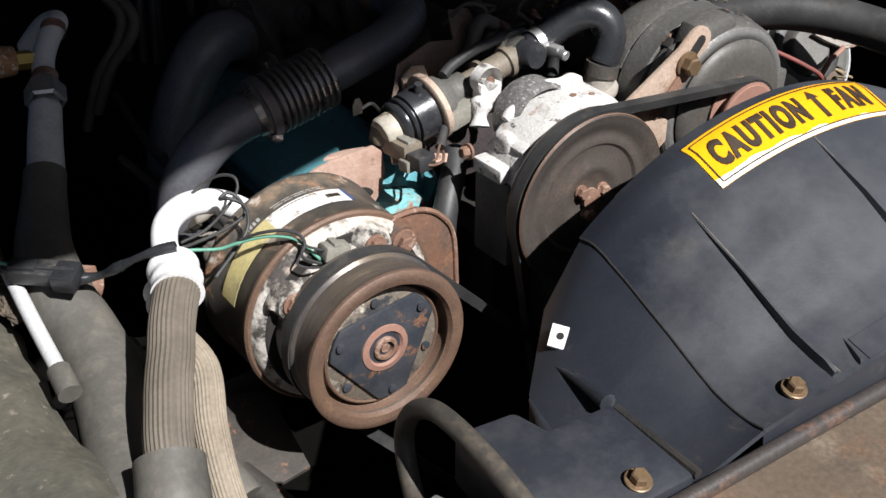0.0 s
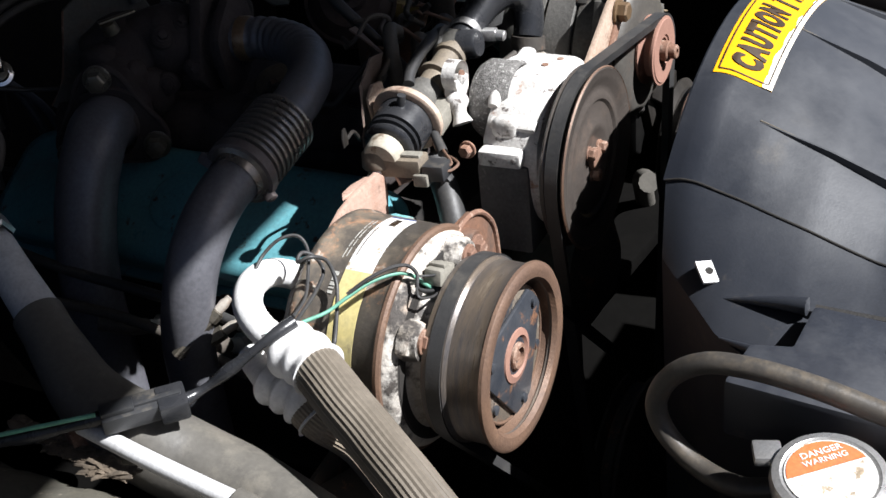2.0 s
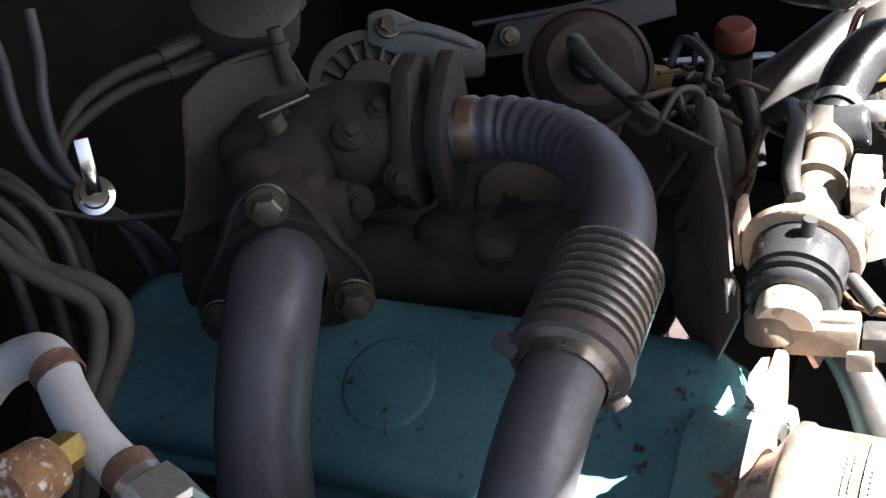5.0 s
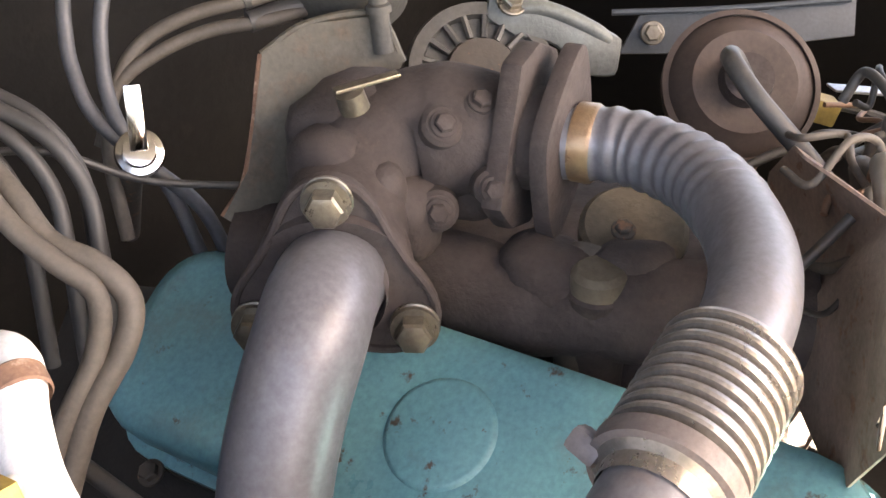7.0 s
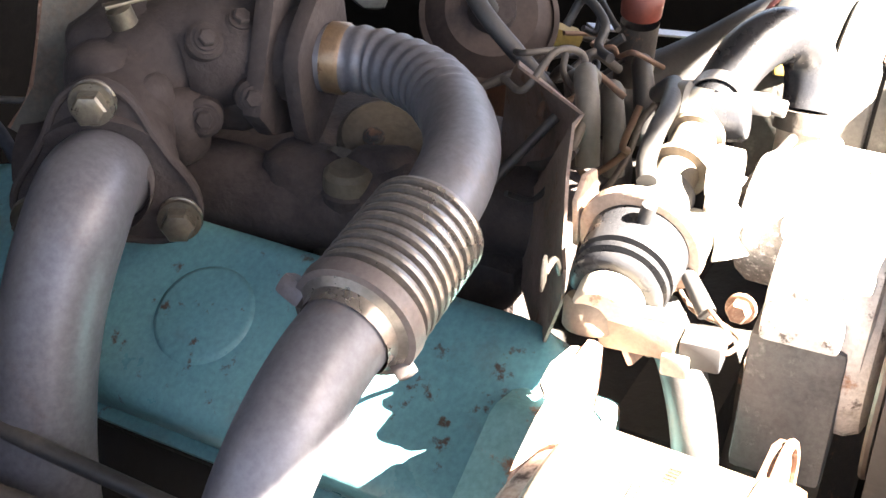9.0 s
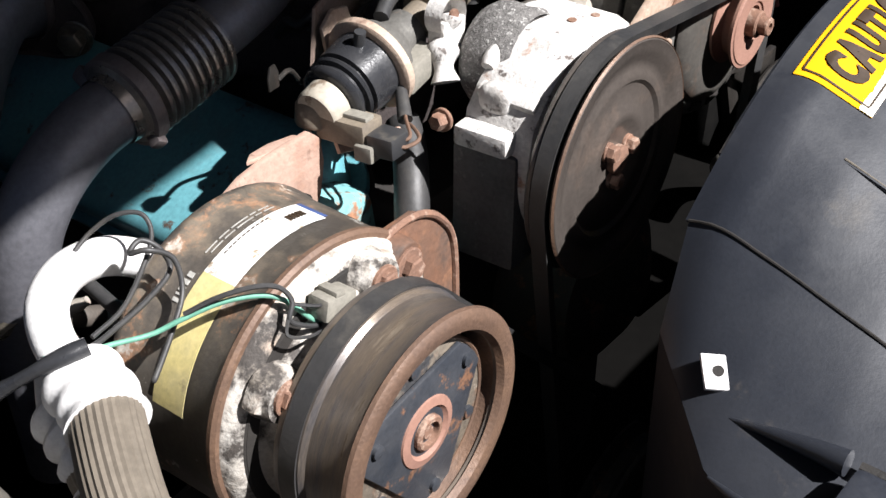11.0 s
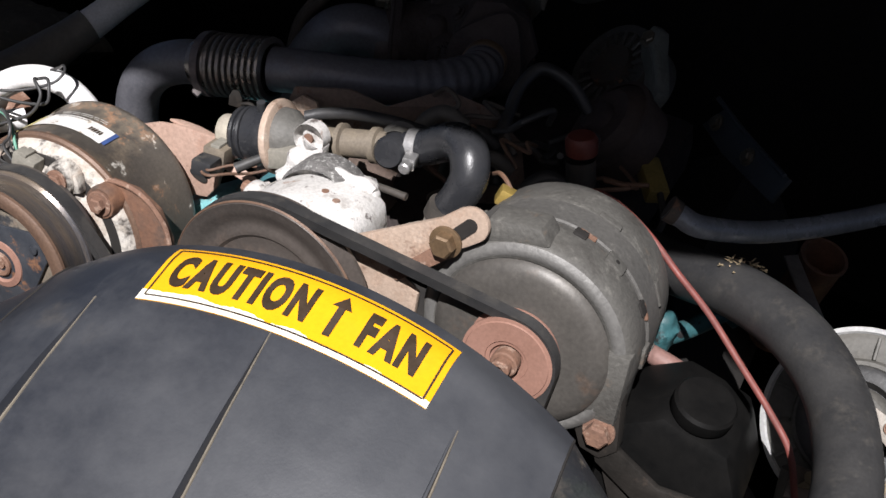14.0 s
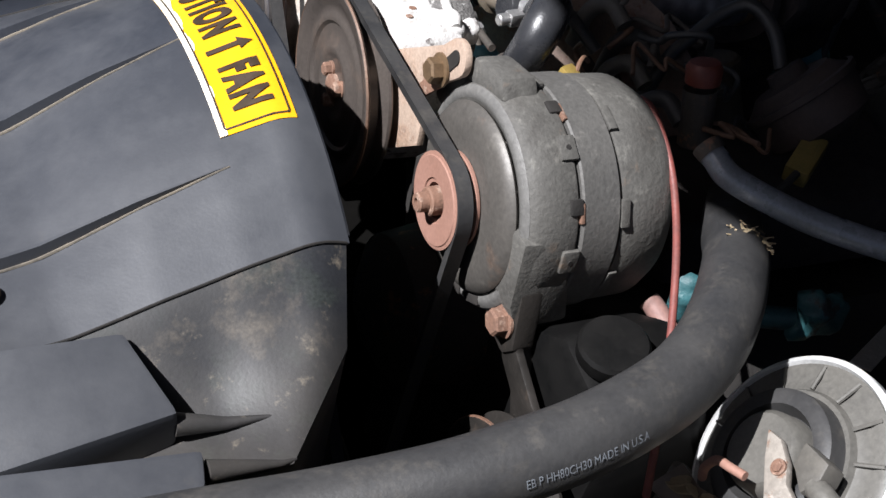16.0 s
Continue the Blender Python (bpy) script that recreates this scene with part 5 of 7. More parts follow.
HP = [(0.100, 0.36, 0.955), (0.135, 0.328, 0.967), (0.172, 0.297, 0.982), (0.205, 0.270, 0.998), (0.235, 0.243, 1.008), (0.262, 0.217, 1.012), (0.285, 0.190, 1.010), (0.302, 0.160, 1.006), (0.313, 0.125, 1.002), (0.319, 0.090, 0.997), (0.320, 0.050, 0.990), (0.318, 0.015, 0.983), (0.310, -0.04, 0.972), (0.300, -0.10, 0.962), (0.295, -0.18, 0.955)]
part("hose", tube(HP, 0.0205, 32), "rubber", rh)
HL_PTS = spline(HP, 12)
HL_RUN = [0.0]
for a, b in zip(HL_PTS, HL_PTS[1:]):
    HL_RUN.append(HL_RUN[-1] + (b - a).length)
MID = min(range(len(HL_PTS)), key=lambda i: abs(HL_PTS[i].y - 0.088))


def hose_text(u, v, lift):
    """Print round the hose: u runs forwards to rearwards along it, v round it."""
    run = HL_RUN[MID] - u
    i = max(j for j in range(len(HL_RUN) - 1) if HL_RUN[j] <= run)
    p = HL_PTS[i].lerp(HL_PTS[i + 1], (run - HL_RUN[i]) / (HL_RUN[i + 1] - HL_RUN[i]))
    td = (HL_PTS[i] - HL_PTS[i + 1]).normalized()
    tn = Vector((0.93, 0.0, 0.36))
    tn = (tn - td * tn.dot(td)).normalized()
    a = v / 0.0205
    return p + (tn * math.cos(a) - td.cross(tn) * math.sin(a)) * (0.0205 + 0.0007)


surface_text("EB P HH80CH30 MADE IN U.S.A", 0.0066, lambda u, v, l: hose_text(u, v, l), "faint_print", rh, "print", 0.0, 0.72)
M["heater_grey"] = mat("shiny blue grey pipe", (0.21, 0.225, 0.25), (0.14, 0.15, 0.17), 0.32, 0.2, scale=30, bump=0.08)
hh = thing("heater_hose", (0.2, 0.3, 1.0), "shiny dark heater pipe curving behind the alternator", "hose")
part("pipe", tube([(0.150, 0.266, 1.045), (0.160, 0.268, 1.041), (0.175, 0.274, 1.035), (0.207, 0.304, 1.028), (0.237, 0.335, 1.027), (0.270, 0.372, 1.029), (0.31, 0.42, 1.033)], 0.0085, 20), "heater_grey", hh)
part("collar", lathe([(-0.006, 0.0095), (0.002, 0.0100), (0.003, 0.0)], (0.152, 0.2662, 1.0445), Vector((-0.9, -0.2, 0.35)), 24), "dark_steel", hh)

# power steering pump and bracket
M["gloss_black"] = mat("glossy black plastic", (0.005, 0.005, 0.005), (0.008, 0.0075, 0.007), 0.5, scale=40, bump=0.03)
M["gloss_black"].node_tree.nodes["Principled BSDF"].inputs["Specular IOR Level"].default_value = 0.12
ps = thing("steering_pump", (0.20, 0.20, 0.84), "black power steering pump reservoir with a ribbed cap", "steering pump")
part("reservoir", prism([(-0.045, -0.07), (0.055, -0.07), (0.062, 0.0), (0.045, 0.040), (-0.005, 0.052), (-0.040, 0.030)], (0.205, 0.205, 0.895), (1, 0, 0), (0, 0, 1), 0.085, 0.010), "gloss_black", ps)
part("filler_neck", lathe([(-0.02, 0.016), (0.012, 0.016), (0.012, 0.0)], (0.219, 0.188, 0.935), (0.15, -0.2, 1), 28), "black_plastic", ps)
pc = part("cap", lathe([(0.0, 0.0205), (0.003, 0.0225), (0.012, 0.0225), (0.0145, 0.0205), (0.015, 0.0)], (0.221, 0.186, 0.945), (0.15, -0.2, 1), 40), "gloss_black", ps, "black ribbed filler cap")
psp = thing("steering_pulley", (0.235, 0.13, 0.78), "dirty steel power steering pulley", "pulley")
part("disc", lathe([(0.124, 0.0), (0.124, 0.030), (0.121, 0.036), (0.121, 0.058), (0.1225, 0.0615)], (0.233, 0, 0.823), AX, 64), "oily_shade_steel", psp)
part("rim", lathe([(0.1222, 0.0610), (0.1225, 0.068), (0.125, 0.069), (0.130, 0.060), (0.137, 0.060), (0.142, 0.069), (0.1445, 0.068), (0.145, 0.0)], (0.233, 0, 0.823), AX, 64), "oily_shade_steel", psp)
part("rim_edge", lathe([(0.1228, 0.0674), (0.1235, 0.0692), (0.1252, 0.0693), (0.1262, 0.0676)], (0.233, 0, 0.823), AX, 64), "bracket_steel", psp, "worn brown rim edge")
part("hub", lathe([(0.124, 0.016), (0.117, 0.016), (0.116, 0.014), (0.116, 0.0)], (0.233, 0, 0.823), AX, 24), "oily_shade_steel", psp)
psb = thing("steering_bracket", (0.18, 0.14, 0.84), "bent rusty steel bracket under the alternator", "bracket")
part("strap", prism([(-0.012, 0.012), (0.010, 0.012), (0.018, -0.014), (0.050, -0.032), (0.080, -0.030), (0.082, -0.050), (0.045, -0.055), (0.004, -0.030)], (0.162, 0.150, 0.932), (1, 0, 0), (0, 0, 1), 0.006, 0.0015), "oily_shade_steel", psb)
part("arm", prism([(0, 0), (0.014, 0.0), (0.05, -0.07), (0.036, -0.08)], (0.158, 0.160, 0.920), (1, 0, 0), (0, 0, 1), 0.012, 0.002), "oily_shade_steel", psb)

# servo can on the right with its bracket and cable
M["mottled"] = mat("mottled rusty grey casting", (0.30, 0.27, 0.235), (0.20, 0.175, 0.15), 0.6, 0.1, scale=50, fine=300, bump=0.3, spots=[((0.20, 0.11, 0.07), 0.2, 60), ((0.45, 0.42, 0.38), 0.2, 50, 0.1)])
M["rim_white"] = mat("dull bright rim metal", (0.50, 0.50, 0.49), (0.38, 0.38, 0.37), 0.5, 0.1, scale=40, bump=0.1)
sv = thing("cruise_servo", (0.33, 0.28, 0.86), "round dusty grey servo can with a bright rim", "servo")
so, sa = Vector((0.336, 0.252, 0.951)), Vector((-0.20, -0.82, 0.53)).normalized()
s1, s2, _ = frame_of(sa)
sc = so + s1 * 0.012 - s2 * 0.012
part("can", lathe([(-0.030, 0.0), (-0.030, 0.050), (-0.012, 0.0635), (-0.004, 0.0655), (0.0, 0.0640), (0.002, 0.060), (0.001, 0.054), (0.004, 0.046), (0.008, 0.044), (0.008, 0.0)], sc, sa, 64), "servo_grey", sv)
part("rim", lathe([(-0.008, 0.0652), (-0.007, 0.0690), (0.000, 0.0690), (0.002, 0.0655), (-0.001, 0.0640)], sc, sa, 72), "rim_white", sv, "bright crimped rim")
bo = so + s1 * 0.012 - s2 * 0.012
part("boot", lathe([(0.002, 0.043), (0.006, 0.0415), (0.020, 0.0400), (0.022, 0.037), (0.022, 0.030), (0.012, 0.026), (0.012, 0.0)], bo, sa, 48), "rubber", sv, "black rubber boot ring")
part("inner_cap", lathe([(0.010, 0.026), (0.026, 0.024), (0.029, 0.021), (0.029, 0.0)], bo, sa, 36), "servo_grey", sv)
for k in range(14):
    a = 2 * math.pi * k / 14
    d = s1 * math.cos(a) + s2 * math.sin(a)
    part("rib", tube([sc + d * 0.046 + sa * 0.006, sc + d * 0.062 + sa * 0.002], 0.0013, 6, 2), "servo_grey", sv)
part("bracket", prism([(0.0127, 0.0009), (0.0017, 0.0046), (-0.0129, 0.0017), (-0.0235, -0.0043), (-0.0384, -0.0047), (-0.0447, -0.0096), (-0.0438, -0.0170), (-0.0335, -0.0197), (-0.0218, -0.0196), (-0.0010, -0.0086)], so + sa * 0.034, s1, s2, 0.006, 0.0015), "mottled", sv, "mottled rusty cast bracket")
bolt(sv, so + sa * 0.037 - s1 * 0.0126 - s2 * 0.0037, sa, 0.006, 0.003, "rust")
part("block", prism([(-0.0067, 0.0153), (-0.0273, 0.0207), (-0.0319, 0.0126), (-0.0311, -0.0016), (-0.0137, 0.0030)], so + sa * 0.026, s1, s2, 0.016, 0.002), "dusty_rubber", sv, "dusty black clamp block")
part("cable", tube([so + sa * 0.028 - s1 * 0.029 + s2 * 0.006, so + sa * 0.028 - s1 * 0.041 + s2 * 0.008, so + sa * 0.022 - s1 * 0.060 + s2 * 0.008, so - s1 * 0.11 - s2 * 0.01, so - s1 * 0.2 - s2 * 0.05], 0.0068, 14), "servo_grey", sv)
st = solid("support_strap", prism([(-0.007, -0.03), (0.007, -0.03), (0.007, 0.06), (-0.007, 0.06)], (0.262, 0.362, 0.958), (0.72, 0.70, 0.0), (-0.42, 0.90, 0.05), 0.002, 0.0006), "silver", "bright flat metal support strap", "strap")

# ---- left side: refrigerant lines ----
ut = thing("suction_tube", (-0.37, 0.21, 0.92), "white oxidised aluminium tube bent like a hook", "refrigerant tube")
part("tube", tube([(-0.318, 0.236, 0.955), (-0.338, 0.240, 0.972), (-0.358, 0.240, 0.983), (-0.380, 0.236, 0.987), (-0.398, 0.226, 0.984), (-0.408, 0.210, 0.977), (-0.411, 0.192, 0.971), (-0.414, 0.180, 0.969)], 0.0100, 24), "white_tube", ut)
part("ferrule", tube([(-0.4125, 0.188, 0.9705), (-0.4150, 0.176, 0.9690), (-0.4175, 0.168, 0.9675), (-0.421, 0.160, 0.966)], lambda s: 0.0182 + 0.0008 * math.sin(s * 14), 28, 6, wobble=0.06), "white_tube", ut, "lumpy white crimped ferrule")


def ribbed_hose(pts, r, label, material="ribbed"):
    th = thing("ribbed_hose", pts[len(pts) // 2], label, "hose", "refrigerant hoses")
    part("hose", tube(pts, r, 60, 10, rib=(30, 0.022)), material, th, sharp=20)
    return th


h1 = ribbed_hose([(-0.4185, 0.165, 0.967), (-0.430, 0.147, 0.965), (-0.441, 0.128, 0.960), (-0.451, 0.108, 0.954), (-0.461, 0.090, 0.949), (-0.470, 0.072, 0.943), (-0.482, 0.045, 0.930), (-0.495, 0.00, 0.905)], 0.0160, "dusty brown ribbed rubber refrigerant hose with a grey sleeve")
part("sleeve", tube([(-0.484, 0.042, 0.929), (-0.490, 0.026, 0.920), (-0.500, 0.00, 0.905), (-0.515, -0.05, 0.88)], 0.0235, 24, wobble=0.05), "dusty_rubber", h1, "dusty grey rubber sleeve")
h2 = ribbed_hose([(-0.4235, 0.176, 0.938), (-0.4265, 0.163, 0.930), (-0.417, 0.142, 0.908), (-0.432, 0.102, 0.887), (-0.442, 0.062, 0.864), (-0.447, 0.012, 0.83)], 0.0125, "dusty tan ribbed rubber refrigerant hose with white ferrule", "ribbed_tan")
part("neck", tube([(-0.398, 0.232, 0.944), (-0.408, 0.218, 0.943), (-0.417, 0.204, 0.942)], 0.0095, 20, 5), "white_tube", h2, "white oxidised tube end")
part("ferrule", tube([(-0.4145, 0.206, 0.942), (-0.4185, 0.192, 0.941), (-0.4235, 0.176, 0.938), (-0.4265, 0.164, 0.931)], lambda s: 0.0132 + 0.0024 * math.sin(s * 20), 24, 8, wobble=0.08), "white_tube", h2, "lumpy white crimped ferrule")
ac = thing("refrigerant_line", (-0.46, 0.35, 0.9), "thick dusty black rubber line with an aluminium hex fitting", "refrigerant line")
part("hose", tube([(-0.442, 0.372, 0.974), (-0.455, 0.345, 0.958), (-0.470, 0.310, 0.940), (-0.478, 0.262, 0.926), (-0.474, 0.230, 0.911), (-0.474, 0.195, 0.902), (-0.480, 0.160, 0.896), (-0.492, 0.110, 0.890), (-0.510, 0.05, 0.884), (-0.53, -0.02, 0.87)], lambda s: 0.0175 + 0.0100 * min(1, max(0, (s - 0.04) / 0.26)), 28), "dusty_rubber", ac)
part("ferrule", tube([(-0.418, 0.424, 1.006), (-0.430, 0.398, 0.990), (-0.442, 0.370, 0.973), (-0.452, 0.350, 0.961)], lambda s: 0.0135 + 0.0028 * s, 24, 5), "grey_tube", ac, "dull aluminium crimped ferrule")
hx = Vector((-0.4135, 0.4345, 1.0120))
hd2 = Vector((0.30, 0.86, 0.36)).normalized()
part("hex_fitting", join(lathe([(-0.010, 0.0145), (-0.008, 0.0175), (0.008, 0.0175), (0.010, 0.0145)], hx, hd2, 6), lathe([(-0.018, 0.0115), (0.016, 0.0115)], hx, hd2, 24)), "silver", ac, "aluminium hex union", sharp=25)
part("tube", tube([hx + hd2 * 0.008, (-0.399, 0.475, 1.026), (-0.384, 0.500, 1.034), (-0.370, 0.518, 1.039), (-0.366, 0.535, 1.036), (-0.372, 0.555, 1.025), (-0.385, 0.575, 1.00)], 0.0098, 20), "white_tube", ac, "white oxidised aluminium tube")
for pos in ((-0.4065, 0.452, 1.0195), (-0.376, 0.510, 1.0375)):
    part("band", lathe([(-0.005, 0.0104), (-0.004, 0.0112), (0.004, 0.0112), (0.005, 0.0104)], pos, Vector((0.36, 0.84, 0.33)), 24), "rust", ac, "rust stained band")
part("tee", tube([(-0.396, 0.478, 1.026), (-0.404, 0.4775, 1.028), (-0.411, 0.477, 1.029)], 0.0062, 16, 4), "white_tube", ac)
part("valve_hex", lathe([(-0.008, 0.0085), (0.008, 0.0085), (0.008, 0.0)], (-0.4165, 0.4765, 1.030), Vector((-0.92, -0.05, 0.15)), 6), "brass", ac, "pale brass valve hex", sharp=25)
part("valve_body", lathe([(0.0, 0.0125), (0.020, 0.0145), (0.024, 0.011), (0.024, 0.0)], (-0.424, 0.476, 1.0315), Vector((-0.92, -0.05, 0.15)), 28), "speckled_rust", ac, "rust speckled service valve")
wt = thing("drain_tube", (-0.508, 0.22, 0.92), "thin white tube with a dusty grey end sleeve", "tube")
part("tube", tube([(-0.5055, 0.282, 0.952), (-0.508, 0.230, 0.9425), (-0.5105, 0.160, 0.932)], 0.0058, 16), "grey_tube", wt)
part("sleeve", tube([(-0.5105, 0.166, 0.933), (-0.511, 0.155, 0.931), (-0.5115, 0.143, 0.928)], 0.0085, 16), "dusty_rubber", wt)

# wiring over the lines
hs = thing("wiring_harness", (-0.45, 0.22, 0.93), "taped black wiring harness with a connector and loose wires", "wiring")
part("loom", tube([(-0.60, 0.372, 0.955), (-0.56, 0.335, 0.957), (-0.522, 0.285, 0.960), (-0.502, 0.262, 0.962), (-0.476, 0.238, 0.957), (-0.455, 0.226, 0.958), (-0.441, 0.205, 0.974), (-0.428, 0.190, 0.986), (-0.410, 0.181, 0.9905)], lambda s: 0.0044 + 0.0010 * math.sin(s * 40) - 0.0008 * s, 14, wobble=0.2), "gloss_rubber", hs, "black taped loom")
part("connector", box((-0.490, 0.248, 0.962), (0.044, 0.018, 0.012), (10, 0, -42), 0.002), "black_plastic", hs, "black flat connector")
part("connector_rib", box((-0.486, 0.241, 0.9675), (0.040, 0.004, 0.004), (10, 0, -42), 0.001), "black_plastic", hs)
part("connector_half", box((-0.476, 0.232, 0.9615), (0.018, 0.021, 0.014), (10, 0, -42), 0.002), "gloss_rubber", hs)
part("clip", box((-0.500, 0.254, 0.9685), (0.020, 0.010, 0.005), (10, 0, -42), 0.001), "black_plastic", hs)
part("black_wire", tube([(-0.425, 0.196, 0.985), (-0.408, 0.186, 0.985), (-0.387, 0.190, 0.983), (-0.365, 0.195, 0.983), (-0.347, 0.200, 0.987), (-0.348, 0.205, 0.998), (-0.354, 0.210, 1.003), (-0.362, 0.208, 1.001), (-0.358, 0.200, 1.004), (-0.348, 0.195, 0.996), (-0.351, 0.188, 0.982), (-0.366, 0.180, 0.972), (-0.383, 0.172, 0.964), (-0.387, 0.171, 0.961), (-0.382, 0.174, 0.962), (-0.372, 0.178, 0.968)], 0.0014, 10), "rubber", hs)
part("green_wire", tube([(-0.424, 0.194, 0.986), (-0.410, 0.188, 0.983), (-0.396, 0.184, 0.981), (-0.379, 0.178, 0.979), (-0.367, 0.170, 0.984), (-0.352, 0.160, 0.989), (-0.338, 0.150, 0.989), (-0.330, 0.143, 0.985), (-0.322, 0.137, 0.974), (-0.317, 0.134, 0.968)], 0.0013, 10), "green_wire", hs, "pale green wire")
part("black_wire", tube([(-0.366, 0.170, 0.986), (-0.355, 0.160, 0.993), (-0.342, 0.150, 0.996), (-0.333, 0.143, 0.994), (-0.330, 0.138, 0.987), (-0.334, 0.136, 0.979), (-0.326, 0.134, 0.972), (-0.318, 0.133, 0.968)], 0.0013, 8), "rubber", hs)
part("frayed_strand", tube([(-0.330, 0.138, 0.985), (-0.322, 0.132, 0.982), (-0.314, 0.131, 0.978), (-0.312, 0.130, 0.970)], 0.0009, 6), "rubber", hs)
part("frayed_strand", tube([(-0.334, 0.137, 0.980), (-0.340, 0.132, 0.976), (-0.332, 0.128, 0.972), (-0.320, 0.129, 0.968)], 0.0009, 6), "rubber", hs)
part("green_wire", tube([(-0.60, 0.366, 0.962), (-0.56, 0.330, 0.964), (-0.524, 0.283, 0.967), (-0.508, 0.264, 0.967)], 0.0014, 8), "green_wire", hs, "pale green wire")

part("black_wire", tube([(-0.404, 0.186, 0.989), (-0.384, 0.190, 0.990), (-0.364, 0.200, 0.994), (-0.347, 0.210, 1.002), (-0.344, 0.219, 1.009), (-0.352, 0.228, 1.009), (-0.362, 0.235, 1.002), (-0.372, 0.236, 0.996)], 0.0012, 10), "rubber", hs)

# heater tube between compressor and pump
bh = solid("short_hose", tube([(-0.130, 0.235, 0.962), (-0.140, 0.222, 0.952), (-0.153, 0.210, 0.940), (-0.165, 0.200, 0.922), (-0.168, 0.196, 0.90), (-0.166, 0.196, 0.86)], 0.0110, 20), "rubber", "short black rubber hose beside the air pump", "hose")

# overflow hose and radiator cap
M["hose_dust"] = mat("black hose rubber with brown dust", (0.040, 0.037, 0.034), (0.070, 0.060, 0.048), 0.42, scale=30, fine=350, bump=0.15, dust=((0.15, 0.12, 0.085), 0.3), spots=((0.12, 0.085, 0.055), 0.16, 40, 0.25))
oh = thing("overflow_hose", (-0.355, -0.10, 0.915), "worn black overflow hose with brown dust, looped beside the shroud", "hose")
part("hose", tube([(-0.381, -0.114, 0.925), (-0.379, -0.090, 0.917), (-0.369, -0.064, 0.916), (-0.361, -0.042, 0.928), (-0.357, -0.034, 0.946), (-0.355, -0.042, 0.966), (-0.354, -0.062, 0.980), (-0.353, -0.090, 0.982), (-0.352, -0.126, 0.977), (-0.352, -0.165, 0.968), (-0.352, -0.21, 0.962), (-0.352, -0.26, 0.957)], 0.0066, 18), "hose_dust", oh)
part("nipple", tube([(-0.381, -0.105, 0.9225), (-0.383, -0.116, 0.9260), (-0.386, -0.125, 0.930)], 0.0050, 14, 4), "silver", oh, "short metal nipple")
ca, cc = Vector((-0.15, 0.0, 1)).normalized(), Vector((-0.394, -0.142, 0.951))
cap = part("cap", join(lathe([(-0.010, 0.0), (-0.010, 0.0305), (0.0, 0.0315), (0.004, 0.0300), (0.005, 0.026), (0.0042, 0.0245), (0.0042, 0.0)], cc, ca, 56), box(cc + Vector((0.012, 0.036, -0.002)), (0.020, 0.016, 0.006), (0, 8, 20), 0.002)), "silver", radiator, "worn metal cap with orange warning print")
part("print_disc", lathe([(0.0042, 0.0238), (0.0050, 0.0236), (0.0050, 0.0)], cc, ca, 48), "label_white", cap)
pr = bmesh.new()


def cap_pt(u, v, lift):
    """u to the reader's right, v up."""
    return cc + ca * (0.0052 + lift) + CU * u + CV * v


CU = Vector((0.62, -0.78, 0.09)).normalized()
CU = (CU - ca * CU.dot(ca)).normalized()
CV = ca.cross(CU)
pr.faces.new([pr.verts.new(cap_pt(0.0225 * math.cos(radians(a)), 0.0225 * math.sin(radians(a)), 0.0003)) for a in range(10, 171, 8)])
part("orange_field", pr, "orange_print", cap)
surface_text("DANGER", 0.0058, lambda u, v, l: cap_pt(u + 0.002, v + 0.0150, 0.0006), "label_white", cap, "lettering", 0.0001, 1.0)
surface_text("WARNING", 0.0052, lambda u, v, l: cap_pt(u + 0.002, v + 0.0095, 0.0006), "label_white", cap, "lettering", 0.0001, 1.0)
part("filler_neck", lathe([(-0.030, 0.026), (-0.010, 0.026)], cc, ca, 36), "rust", radiator)

# ---- exhaust crossover pipes and turbine housing in the shade ----
M["collar_brass"] = mat("heat stained steel", (0.30, 0.20, 0.115), (0.17, 0.12, 0.085), 0.35, 0.6, scale=50, bump=0.15, spots=((0.16, 0.085, 0.05), 0.3, 40, 0.2))
xp = thing("exhaust_pipe", (-0.2, 0.35, 0.9), "grey exhaust pipe with a ribbed bellows joint", "exhaust pipe")
part("elbow", tube([(-0.074, 0.462, 1.026), (-0.068, 0.445, 1.027), (-0.066, 0.422, 1.027), (-0.078, 0.390, 1.027), (-0.105, 0.361, 1.027), (-0.140, 0.338, 1.027), (-0.175, 0.325, 1.026), (-0.208, 0.320, 1.021)], lambda s: 0.0190 + (0.0007 * math.sin(s * 130) if 0.05 < s < 0.5 else 0), 30, 16), "pipe", xp)
part("collar", lathe([(-0.006, 0.0190), (-0.005, 0.0204), (0.004, 0.0206), (0.006, 0.0193)], (-0.070, 0.452, 1.0265), Vector((0.2, -1, 0.0)), 36), "collar_brass", xp, "worn rusty gold end collar")
B0, B1 = Vector((-0.2075, 0.3195, 1.0205)), Vector((-0.2715, 0.318, 1.0065))
prof = []
n = 9
bl = (B1 - B0).length
for k in range(n):
    h = bl * 0.86 * k / n
    prof += [(h, 0.0225), (h + bl * 0.02, 0.0270), (h + bl * 0.050, 0.0276), (h + bl * 0.070, 0.0270), (h + bl * 0.090, 0.0225)]
prof += [(bl * 0.90, 0.0235), (bl * 0.92, 0.0270), (bl * 1.02, 0.0262), (bl * 1.06, 0.0215), (bl * 1.16, 0.0205)]
part("bellows", lathe(prof, B0, B1 - B0, 56), "bellows", xp, "ribbed steel bellows", sharp=25)
